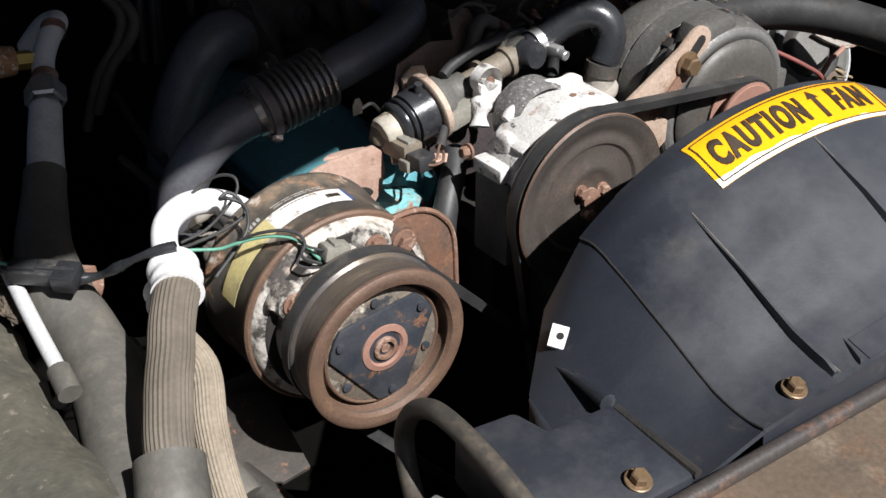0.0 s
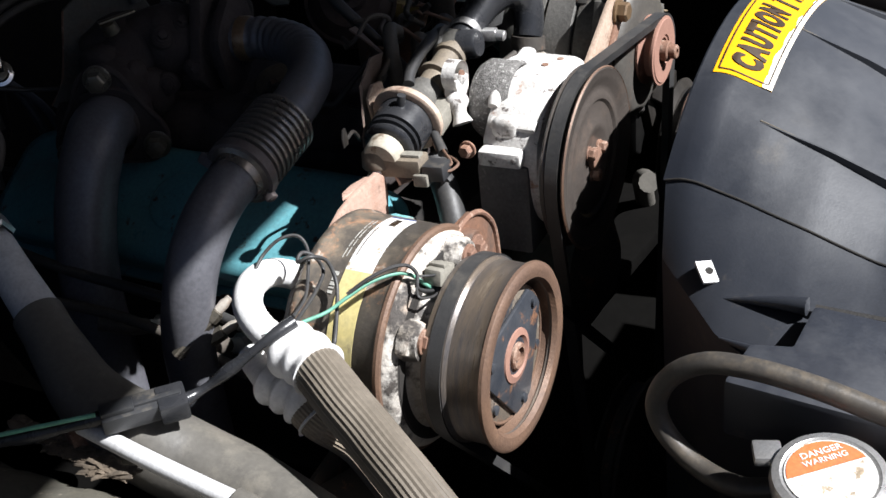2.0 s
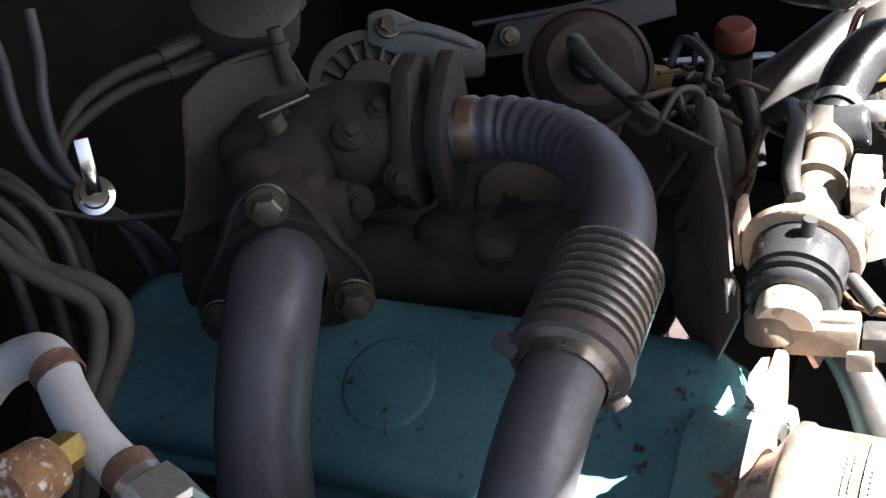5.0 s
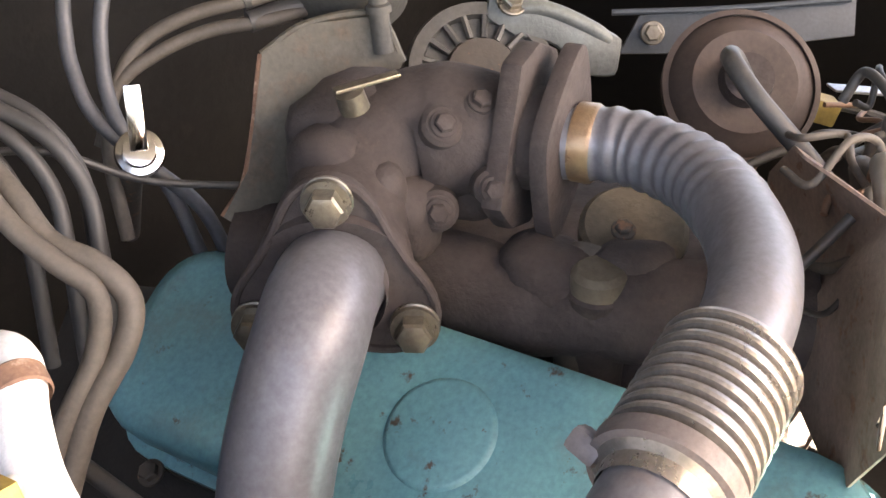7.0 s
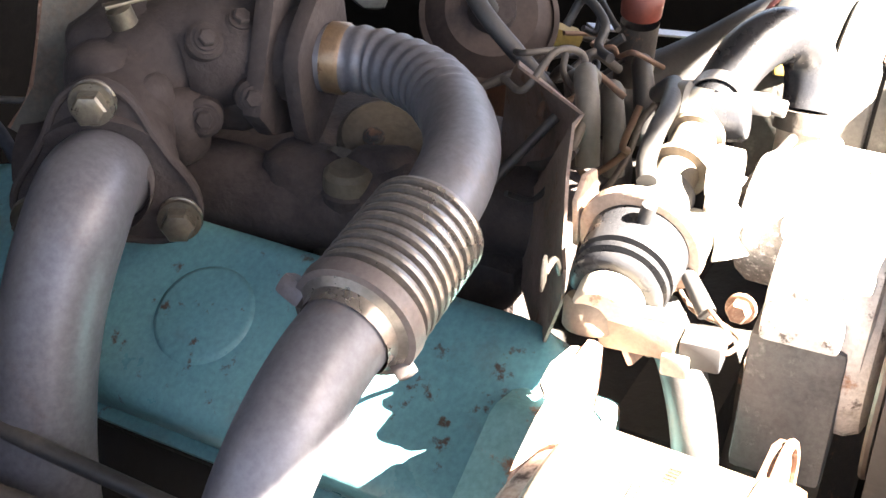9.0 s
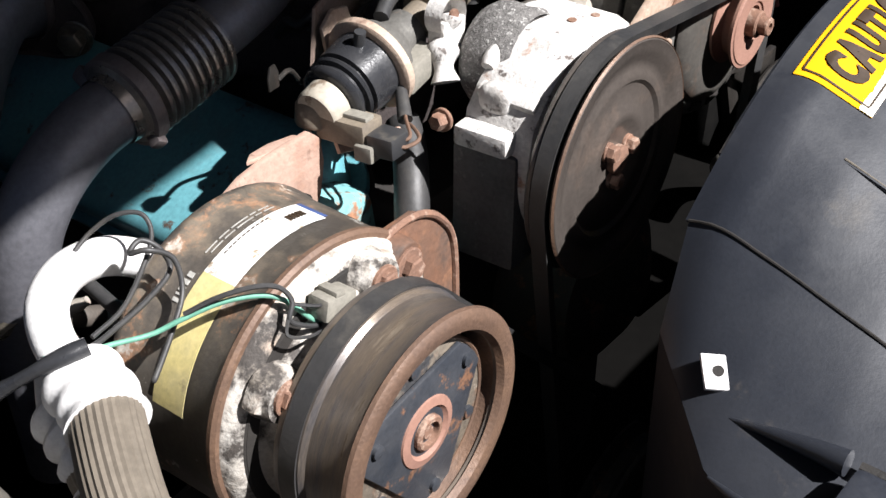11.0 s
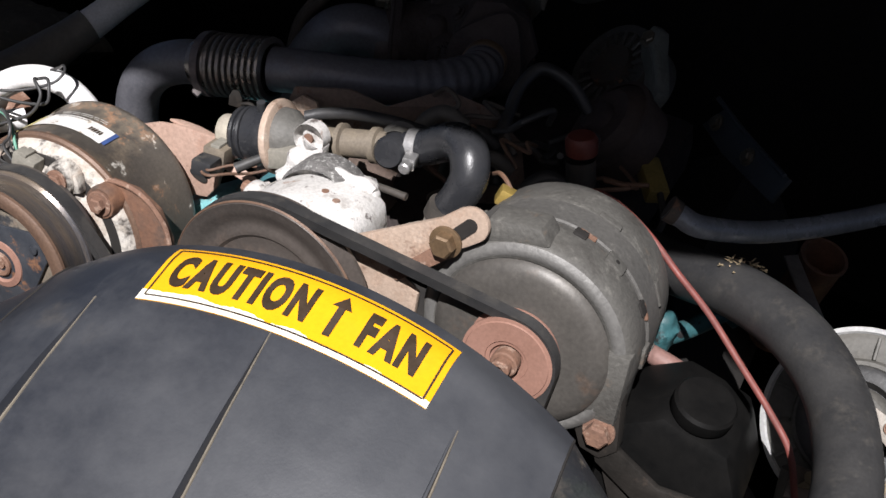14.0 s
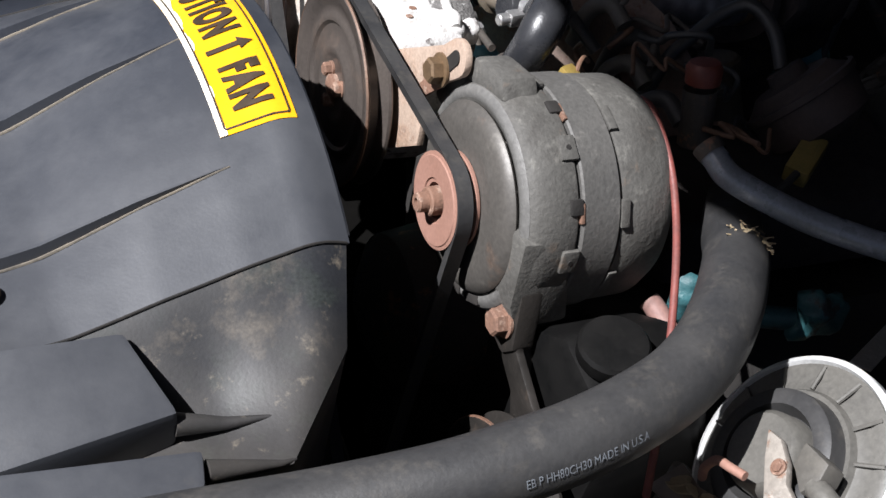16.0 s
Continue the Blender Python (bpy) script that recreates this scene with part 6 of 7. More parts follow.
part("clamp_band", lathe([(bl * 0.90, 0.0262), (bl * 0.905, 0.0285), (bl * 1.02, 0.0280), (bl * 1.03, 0.0250)], B0, B1 - B0, 44), "band_steel", xp, "dull grey brown clamp band")
part("clamp_ear", box(B1 + Vector((0.0, 0.028, 0.006)), (0.012, 0.014, 0.010), (20, 30, 0), 0.003), "band_steel", xp)
part("clamp_ear", box(B1 + Vector((0.004, -0.020, -0.018)), (0.008, 0.009, 0.008), (40, 30, 0), 0.002), "band_steel", xp)
part("downpipe", tube([B1, (-0.298, 0.318, 1.000), (-0.322, 0.318, 0.987), (-0.340, 0.320, 0.966), (-0.349, 0.324, 0.940), (-0.352, 0.330, 0.910), (-0.350, 0.335, 0.87), (-0.345, 0.34, 0.78)], 0.0195, 28), "pipe", xp)
lp = thing("exhaust_inlet_pipe", (-0.25, 0.5, 0.8), "thick grey exhaust pipe bolted to the turbine flange", "exhaust pipe")
part("pipe", tube([(-0.185, 0.524, 0.985), (-0.205, 0.513, 0.993), (-0.226, 0.502, 0.996), (-0.244, 0.495, 0.987), (-0.259, 0.494, 0.966), (-0.273, 0.493, 0.938), (-0.284, 0.491, 0.905), (-0.290, 0.490, 0.86), (-0.290, 0.49, 0.76)], 0.0255, 30), "pipe", lp)
FN = Vector((-0.86, -0.51, 0.0)).normalized()
M["plated"] = mat("dull plated steel", (0.19, 0.17, 0.135), (0.12, 0.105, 0.085), 0.33, 0.7, scale=70, bump=0.2)
tbx = thing("turbine_housing", (-0.1, 0.55, 0.9), "rough brown cast iron housing with a bolted flange", "exhaust housing")
fc = Vector((-0.193, 0.520, 0.988))
fu = Vector((-0.51, 0.86, 0.0)).normalized()
fv = Vector((0, 0, 1))
fo = []
for a in range(0, 360, 6):
    k = (math.cos(radians(3 * (a - 90))) + 1) / 2
    r = 0.0365 + 0.0175 * k ** 1.3
    fo.append((r * math.cos(radians(a)), r * math.sin(radians(a))))
part("flange", prism(fo, fc, fu, fv, 0.009, 0.0015), "manifold", tbx)
rim_line = [fc + fu * (a * 0.985) + fv * (b * 0.985) + FN * 0.0045 for a, b in fo]
part("flange_lip", tube(rim_line + rim_line[:1], 0.0022, 8, smooth=False), "manifold", tbx)
part("stub", lathe([(0.0, 0.0262), (0.010, 0.0268), (0.016, 0.0262)], fc + FN * 0.002, FN, 36), "band_steel", tbx)
for a in (90, 210, 330):
    bp = fc + fu * (0.044 * math.cos(radians(a))) + fv * (0.044 * math.sin(radians(a)))
    part("washer", lathe([(0.0, 0.0118), (0.0022, 0.0122), (0.0028, 0.0112), (0.0034, 0.0112), (0.0040, 0.0120), (0.0062, 0.0116), (0.0066, 0.0)], bp + FN * 0.005, FN, 28), "plated", tbx)
    part("bolt", lathe([(0.0, 0.0092), (0.0075, 0.0092), (0.0090, 0.0080), (0.0096, 0.0060), (0.0096, 0.0)], bp + FN * 0.0112, FN, 6), "plated", tbx, "dull plated flange bolt", sharp=25)
part("body", tube([fc - FN * 0.002, fc - FN * 0.03 + Vector((0, 0, 0.010)), (-0.135, 0.548, 1.014), (-0.105, 0.540, 1.024), (-0.085, 0.505, 1.026), (-0.075, 0.472, 1.026)], lambda s: 0.034 + 0.004 * math.cos(s * 9) - 0.004 * s, 32, 12, wobble=0.05), "manifold", tbx, sharp=70)
for c, sz in (((-0.150, 0.552, 1.022), (0.020, 0.022, 0.020)), ((-0.110, 0.560, 1.018), (0.040, 0.036, 0.036)), ((-0.132, 0.520, 0.992), (0.020, 0.018, 0.022)), ((-0.090, 0.515, 0.998), (0.020, 0.026, 0.020)), ((-0.150, 0.525, 1.000), (0.014, 0.014, 0.030))):
    part("casting_lobe", lump(c, sz, 0.16, 40), "manifold", tbx, sharp=70)
for bp, ax2, r in (((-0.118, 0.508, 1.040), (-0.5, -0.6, 0.6), 0.011), ((-0.100, 0.498, 1.046), (-0.3, -0.5, 0.8), 0.010), ((-0.128, 0.505, 1.000), (-0.7, -0.6, 0.2), 0.011), ((-0.112, 0.482, 1.012), (-0.7, -0.6, 0.2), 0.010)):
    part("boss", lathe([(-0.018, r * 1.15), (0.004, r), (0.006, r * 0.8), (0.006, 0.0)], bp, ax2, 20), "manifold", tbx)
    bolt(tbx, Vector(bp) + Vector(ax2).normalized() * 0.006, ax2, 0.009, 0.005, "manifold")
fl2 = Vector((-0.074, 0.464, 1.026))
fa2 = Vector((0.15, -0.98, 0.0)).normalized()
part("outlet_flange", prism([((0.032 + 0.004 * math.cos(radians(2 * a))) * math.cos(radians(a)), (0.040 + 0.010 * math.cos(radians(2 * a + 180))) * math.sin(radians(a))) for a in range(0, 360, 12)], fl2, Vector((0.93, 0.14, -0.34)), (0.335, 0.05, 0.94), 0.010, 0.002), "manifold", tbx)
part("clamp_plate", prism([(-0.036, -0.036), (-0.014, -0.047), (0.012, -0.046), (0.034, -0.030), (0.038, 0.024), (0.016, 0.046), (-0.012, 0.048), (-0.034, 0.036)], fl2 - fa2 * 0.020, Vector((0.93, 0.14, -0.34)), (0.335, 0.05, 0.94), 0.012, 0.003), "manifold", tbx)
part("wing_bolt", join(lathe([(0, 0.0075), (0.010, 0.0070), (0.011, 0)], (-0.144, 0.5405, 1.052), Vector((-0.3, 0.1, 1)), 18), box((-0.138, 0.5375, 1.0645), (0.034, 0.007, 0.0022), (0, -6, -33), 0.0008)), "plated", tbx)

# dipstick with ring handle
dp = thing("dipstick", (-0.178, 0.66, 0.98), "chromed dipstick with a round cap and pull handle", "dipstick")
dax = Vector((-0.55, -0.62, 0.56)).normalized()
dc = Vector((-0.178, 0.660, 1.014))
part("tube", tube([dc - dax * 0.005, dc - dax * 0.03 + Vector((0, 0.01, -0.01)), dc + Vector((0.06, 0.09, -0.10))], 0.0065, 16), "dark_steel", dp)
part("cap", lathe([(-0.004, 0.0), (-0.004, 0.0125), (0.0, 0.0135), (0.003, 0.0125), (0.004, 0.0092), (0.008, 0.0085), (0.009, 0.0)], dc, dax, 40), "chrome", dp, "round chromed cap")
hv = Vector((0.12, 0.10, 0.95)).normalized()
part("handle", prism([(-0.0048, -0.004), (0.0048, -0.004), (0.0042, 0.030), (-0.0042, 0.030)], dc + dax * 0.010 + hv * 0.004, dax.cross(hv), hv, 0.0022, 0.0006), "chrome", dp, "flat chromed handle")

# ---- shaded rear of the bay ----
M["grey_cable"] = mat("grey rubber ignition cable", (0.062, 0.064, 0.072), (0.043, 0.045, 0.05), 0.5, scale=30, bump=0.08)
M["tan_cable"] = mat("dusty tan cable", (0.085, 0.072, 0.060), (0.055, 0.047, 0.040), 0.65, scale=30, bump=0.12)
M["beige_metal"] = mat("stained beige sheet metal", (0.085, 0.078, 0.062), (0.048, 0.043, 0.034), 0.65, 0.1, scale=20, fine=300, bump=0.25, spots=[((0.085, 0.055, 0.036), 0.32, 30, 0.15), ((0.028, 0.024, 0.020), 0.3, 16, 0.25)])
M["brown_can"] = mat("brown stained steel can", (0.062, 0.044, 0.038), (0.036, 0.027, 0.024), 0.7, 0.1, scale=22, fine=300, bump=0.15, spots=((0.10, 0.075, 0.065), 0.2, 14, 0.3))
M["blue_grey"] = mat("blue grey painted steel", (0.04, 0.05, 0.06), (0.026, 0.033, 0.04), 0.5, scale=20, bump=0.12)


def cable(name, pts, r, material, label, group="cables"):
    return solid(name, tube(pts, r, 14, 10), material, label, "cable", group)


cable("ignition_cable", [(-0.150, 0.740, 1.120), (-0.156, 0.728, 1.090), (-0.163, 0.722, 1.070), (-0.170, 0.713, 1.049), (-0.174, 0.696, 1.025), (-0.165, 0.670, 1.000), (-0.145, 0.65, 0.965), (-0.13, 0.64, 0.90)], 0.0042, "grey_cable", "thick blue grey rubber ignition cable")
cable("ignition_cable", [(-0.135, 0.715, 1.118), (-0.143, 0.709, 1.090), (-0.154, 0.705, 1.065), (-0.165, 0.694, 1.038), (-0.168, 0.681, 1.015), (-0.155, 0.665, 0.98), (-0.14, 0.65, 0.90)], 0.0042, "grey_cable", "thick blue grey rubber ignition cable")
cable("ignition_cable", [(-0.055, 0.640, 1.078), (-0.085, 0.651, 1.075), (-0.109, 0.680, 1.067), (-0.131, 0.700, 1.053), (-0.150, 0.706, 1.030), (-0.165, 0.70, 1.0), (-0.17, 0.69, 0.95)], 0.0042, "tan_cable", "dusty tan ignition cable with a dark boot")
cable("ignition_cable", [(-0.055, 0.630, 1.066), (-0.086, 0.642, 1.064), (-0.108, 0.670, 1.059), (-0.129, 0.691, 1.048), (-0.148, 0.705, 1.032), (-0.162, 0.71, 1.0)], 0.0040, "tan_cable", "dusty tan ignition cable with a dark boot")
for a, c in (((-0.040, 0.633, 1.080), (-0.092, 0.658, 1.074)), ((-0.040, 0.622, 1.068), (-0.094, 0.652, 1.063))):
    solid("cable_boot", tube([a, ((a[0] + c[0]) / 2, (a[1] + c[1]) / 2, (a[2] + c[2]) / 2 + 0.002), c], 0.0062, 16, 4), "rubber", "black rubber boot on an ignition cable", "cable boot", "cable boots")
cable("loop_cable", [(-0.285, 0.66, 1.07), (-0.291, 0.615, 1.050), (-0.293, 0.593, 1.033), (-0.286, 0.573, 1.024), (-0.283, 0.559, 1.010), (-0.292, 0.556, 0.992), (-0.312, 0.561, 0.967), (-0.33, 0.57, 0.92)], 0.0058, "tan_cable", "dusty brown cable bent into a loop")
cable("loop_cable", [(-0.300, 0.64, 1.075), (-0.303, 0.605, 1.045), (-0.300, 0.582, 1.030), (-0.294, 0.566, 1.015), (-0.303, 0.563, 0.99), (-0.325, 0.57, 0.955), (-0.34, 0.58, 0.9)], 0.0050, "tan_cable", "dusty brown cable bent into a loop")
for dx, dy in ((0.0, 0.0), (0.010, -0.012), (-0.012, 0.012), (0.022, 0.006)):
    cable("plug_wire", [(-0.255 + dx, 0.70 + dy, 1.06), (-0.245 + dx, 0.672 + dy, 1.045), (-0.240 + dx, 0.655 + dy, 1.02), (-0.245 + dx, 0.645 + dy, 0.99), (-0.25 + dx, 0.64 + dy, 0.93)], 0.0042, "rubber", "thin dusty grey wire hanging down")
cable("thin_cable", [(-0.26, 0.70, 1.035), (-0.22, 0.68, 1.026), (-0.18, 0.655, 1.0), (-0.13, 0.62, 0.985), (-0.10, 0.60, 0.98)], 0.0022, "rubber", "thin black cable crossing behind the dipstick")

# bent beige sheet metal cover behind the housing
bx = thing("sheet_cover", (-0.11, 0.62, 0.96), "bent beige sheet metal cover, oil stained", "cover")
cb = bmesh.new()
c_pts = [(-0.112, 0.628, 1.054), (-0.092, 0.612, 1.068), (-0.066, 0.585, 1.070), (-0.062, 0.570, 1.045), (-0.090, 0.585, 1.000), (-0.120, 0.590, 0.965), (-0.150, 0.600, 0.962), (-0.160, 0.622, 0.978), (-0.142, 0.618, 1.000)]
cb.faces.new([cb.verts.new(p) for p in c_pts])
bmesh.ops.triangulate(cb, faces=cb.faces[:])
bmesh.ops.solidify(cb, geom=cb.faces[:], thickness=0.003)
part("panel", cb, "beige_metal", bx)
part("edge", tube(c_pts[:4], 0.0025, 8, 6), "beige_metal", bx)
part("rust_edge", tube(c_pts[7:] + c_pts[:1], 0.0022, 8, 4, wobble=0.3), "rust", bx, "rusty folded edge")

# ribbed grey housing and cables at the back
M["dull_alloy"] = mat("dull grey alloy", (0.085, 0.083, 0.077), (0.05, 0.048, 0.045), 0.55, 0.2, scale=30, fine=300, bump=0.3)
gh = thing("ribbed_housing", (0.03, 0.58, 0.98), "grey cast housing with a ring of slots", "housing")
gx = Vector((-0.55, -0.55, 0.62)).normalized()
gc = Vector((0.020, 0.570, 1.010))
part("ring", lathe([(-0.04, 0.0), (-0.04, 0.045), (0.0, 0.048), (0.006, 0.046), (0.006, 0.038), (0.0, 0.037), (0.0, 0.0)], gc, gx, 44), "dull_alloy", gh)
g1, g2, _ = frame_of(gx)
for k in range(18):
    a = 2 * math.pi * k / 18
    d = g1 * math.cos(a) + g2 * math.sin(a)
    part("fin", tube([gc + d * 0.024 + gx * 0.003, gc + d * 0.038 + gx * 0.004], 0.0022, 6, 2), "dull_alloy", gh)
part("cap", lathe([(0.0, 0.024), (0.008, 0.022), (0.010, 0.0)], gc, gx, 28), "dark_steel", gh)
gc2 = thing("grey_canister", (-0.03, 0.62, 1.04), "dull grey metal canister with a bolted top", "canister")
part("body", lathe([(0.0, 0.0), (0.0, 0.032), (0.006, 0.036), (0.040, 0.036), (0.044, 0.030), (0.046, 0.0)], (-0.030, 0.632, 1.065), Vector((-0.35, -0.4, 0.85)), 40), "dull_alloy", gc2)
part("knob", lathe([(-0.012, 0.0055), (0.010, 0.0055), (0.010, 0.0070), (0.014, 0.0070), (0.015, 0.0050), (0.024, 0.0050), (0.025, 0.0)], (-0.070, 0.578, 1.064), Vector((0, 0.1, 1)), 20), "dull_alloy", gc2)
bolt(gc2, (-0.015, 0.600, 1.088), (-0.4, -0.6, 0.7), 0.012, 0.006, "dark_steel")
al = thing("alloy_bracket", (0.06, 0.54, 1.0), "pale cast alloy bracket", "bracket")
M["pale_alloy"] = mat("pale cast alloy", (0.17, 0.18, 0.165), (0.11, 0.115, 0.105), 0.5, 0.2, scale=30, fine=300, bump=0.3)
part("arm", prism([(-0.040, -0.006), (-0.020, -0.012), (0.004, -0.010), (0.030, -0.024), (0.046, -0.020), (0.048, 0.004), (0.026, 0.010), (0.002, 0.014), (-0.022, 0.022), (-0.038, 0.016)], (0.062, 0.548, 1.034), (0.45, -0.85, -0.25), (0.3, 0.1, 0.9), 0.014, 0.005), "pale_alloy", al)
part("rib", tube([(0.044, 0.580, 1.040), (0.058, 0.552, 1.046), (0.072, 0.524, 1.034), (0.080, 0.510, 1.022)], 0.0050, 12, 6), "pale_alloy", al)
bolt(al, (0.048, 0.566, 1.050), (-0.4, -0.6, 0.7), 0.012, 0.006, "plated")
bl2 = thing("steel_panel", (0.168, 0.468, 1.0), "blue grey painted steel panel edge in the shade", "panel")
part("sheet", prism([(-0.075, -0.010), (-0.02, -0.014), (0.080, -0.010), (0.082, 0.014), (0.02, 0.011), (-0.060, 0.014)], (0.168, 0.468, 1.014), (0.55, -0.82, 0.06), (0.3, 0.25, 0.9), 0.004, 0.001), "blue_grey", bl2)
part("folded_edge", tube([(0.128, 0.536, 1.026), (0.168, 0.472, 1.028), (0.212, 0.405, 1.033)], 0.0022, 8, 4), "blue_grey", bl2)
for k in (0.0, 0.5):
    bolt(bl2, Vector((0.136, 0.510, 1.014)).lerp(Vector((0.216, 0.392, 1.022)), k), (-0.75, -0.55, 0.35), 0.010, 0.005, "plated", washer_r=0.008, label="plated panel bolt")

# brown round can with hose
rc = thing("vacuum_can", (0.04, 0.405, 0.98), "round brown stained vacuum can with a rolled rim", "vacuum can")
rx = Vector((-0.62, -0.42, 0.55)).normalized()
rcc = Vector((0.060, 0.420, 1.020))
part("body", lathe([(-0.040, 0.0), (-0.040, 0.026), (-0.030, 0.040), (-0.004, 0.043), (0.0, 0.0415), (0.004, 0.036), (0.010, 0.030), (0.012, 0.0)], rcc, rx, 48), "brown_can", rc)
part("rim", lathe([(-0.005, 0.0425), (-0.004, 0.0455), (0.001, 0.0455), (0.002, 0.0420)], rcc, rx, 56), "brown_can", rc)
part("boss", lathe([(0.010, 0.016), (0.020, 0.014), (0.021, 0.0)], rcc, rx, 28), "manifold", rc)
solid("vacuum_line", tube([(0.044, 0.412, 1.030), (0.022, 0.412, 1.050), (-0.002, 0.405, 1.058), (-0.012, 0.388, 1.046), (-0.012, 0.368, 1.028), (-0.010, 0.350, 1.010), (0.0, 0.33, 0.98)], 0.0055, 14), "rubber", "black rubber vacuum line in front of the can", "hose")
yc = thing("yellow_plug", (0.12, 0.40, 0.98), "dusty yellow wire plug", "plug")
part("body", box((0.112, 0.398, 0.996), (0.040, 0.018, 0.015), (0, 18, -55), 0.002), "yellow_plastic", yc)
part("clip", box((0.105, 0.409, 1.006), (0.032, 0.006, 0.005), (0, 18, -55), 0.001), "yellow_plastic", yc)
part("lead", tube([(0.124, 0.382, 0.994), (0.132, 0.366, 0.990), (0.137, 0.350, 0.984), (0.132, 0.33, 0.97)], 0.003, 8), "rubber", yc)
rcap = thing("fluid_reservoir", (0.065, 0.325, 0.99), "dark fluid reservoir neck with a red plastic cap", "reservoir")
part("cap", lathe([(-0.008, 0.0), (-0.008, 0.0125), (0.003, 0.0130), (0.007, 0.0105), (0.008, 0.0)], (0.065, 0.321, 1.045), (-0.2, -0.1, 1), 32), "red_plastic", rcap)
part("neck", lathe([(-0.05, 0.012), (-0.008, 0.012)], (0.065, 0.321, 1.040), (-0.2, -0.1, 1), 24), "dark_steel", rcap)

# tangle of small wires behind the valve line
random.seed(7)
for k in range(16):
    x, y, z = -0.085 + 0.014 * k * 0.8, 0.285 + random.uniform(0, 0.05), 1.005 + random.uniform(0, 0.03)
    pts = [(x, y, z)]
    for i in range(4):
        x, y, z = x + random.uniform(-0.022, 0.026), y + random.uniform(0.0, 0.022), z + random.uniform(-0.020, 0.014)
        pts.append((x, y, z))
    cable("loose_wire", pts, random.choice((0.0016, 0.002, 0.0028)), random.choice(("rubber", "rubber", "tan_cable", "rubber", "copper")), "thin tangled engine wire behind the valve", "tangled wires")
for k, (px_, py_, pz_) in enumerate(((-0.065, 0.300, 1.025), (-0.040, 0.315, 1.010), (-0.020, 0.300, 1.000), (0.030, 0.300, 1.000))):
    solid("hose_stub", tube([(px_, py_, pz_ - 0.03), (px_ + 0.004, py_ + 0.004, pz_), (px_ + 0.018, py_ + 0.012, pz_ + 0.012), (px_ + 0.036, py_ + 0.016, pz_ + 0.004)], 0.0065, 14), "rubber" if k % 2 else "dusty_rubber", "short bent rubber hose in the shade", "hose", "short hoses")

# rough castings under the crossover pipe
M["oil_tan"] = mat("oily tan casting", (0.105, 0.088, 0.064), (0.055, 0.046, 0.035), 0.7, scale=30, fine=260, bump=0.5, spots=((0.06, 0.05, 0.04), 0.25, 40, 0.2))
uc = thing("exhaust_manifold", (-0.11, 0.44, 0.93), "rough dark brown exhaust manifold casting", "exhaust manifold")
part("runner", tube([(-0.150, 0.62, 0.955), (-0.120, 0.54, 0.952), (-0.105, 0.46, 0.948), (-0.085, 0.39, 0.955), (-0.06, 0.33, 0.955)], 0.027, 20, wobble=0.12), "manifold", uc)
part("runner", join(lump((-0.100, 0.455, 0.962), (0.024, 0.030, 0.022), 0.25), lump((-0.085, 0.415, 0.968), (0.020, 0.022, 0.018), 0.25)), "manifold", uc, sharp=70)
sd = part("sender", lathe([(-0.05, 0.015), (0.004, 0.0155), (0.006, 0.0165), (0.010, 0.0165), (0.012, 0.0145)], (-0.106, 0.424, 0.958), (-0.10, -0.05, 1), 28), "manifold", uc, "dark upright oil sender can")
part("sender_cap", lathe([(0.010, 0.0150), (0.020, 0.0140), (0.023, 0.0110), (0.024, 0.0)], (-0.106, 0.424, 0.958), (-0.10, -0.05, 1), 28), "oil_tan", sd, "oily tan sender cap")

# spark plugs and wires below the cover
for y in (0.335, 0.42):
    pl = thing("spark_plug", (-0.27, y, 0.84), "spark plug with a white porcelain body", "spark plug", "spark plugs")
    d = Vector((-0.75, 0.0, 0.45)).normalized()
    p = Vector((-0.262, y + 0.02, 0.836))
    part("hex", lathe([(0.0, 0.010), (0.012, 0.010), (0.014, 0.008), (0.014, 0.0)], p, d, 6), "silver", pl, sharp=25)
    part("porcelain", lathe([(0.014, 0.006), (0.032, 0.0055), (0.034, 0.0)], p, d, 18), "white_tube", pl, "white porcelain")
    part("boot", tube([p + d * 0.030, p + d * 0.05, p + d * 0.065 + Vector((0, 0.02, 0.0))], 0.007, 14, 5), "tan_cable", pl)
cable("plug_lead", [(-0.305, 0.30, 0.885), (-0.300, 0.36, 0.893), (-0.305, 0.42, 0.902), (-0.308, 0.50, 0.91), (-0.30, 0.60, 0.92)], 0.0045, "rubber", "black spark plug lead along the valve cover")
cable("plug_lead", [(-0.330, 0.30, 0.865), (-0.322, 0.37, 0.875), (-0.322, 0.43, 0.885), (-0.33, 0.52, 0.89)], 0.0045, "tan_cable", "dusty spark plug lead along the valve cover")

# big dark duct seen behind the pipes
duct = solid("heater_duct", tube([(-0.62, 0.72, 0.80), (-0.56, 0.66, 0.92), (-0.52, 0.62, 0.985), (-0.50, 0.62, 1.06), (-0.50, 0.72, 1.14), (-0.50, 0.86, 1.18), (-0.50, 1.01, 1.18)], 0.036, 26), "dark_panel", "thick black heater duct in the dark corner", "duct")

# litter and low parts on the right, in sun and shade
random.seed(3)
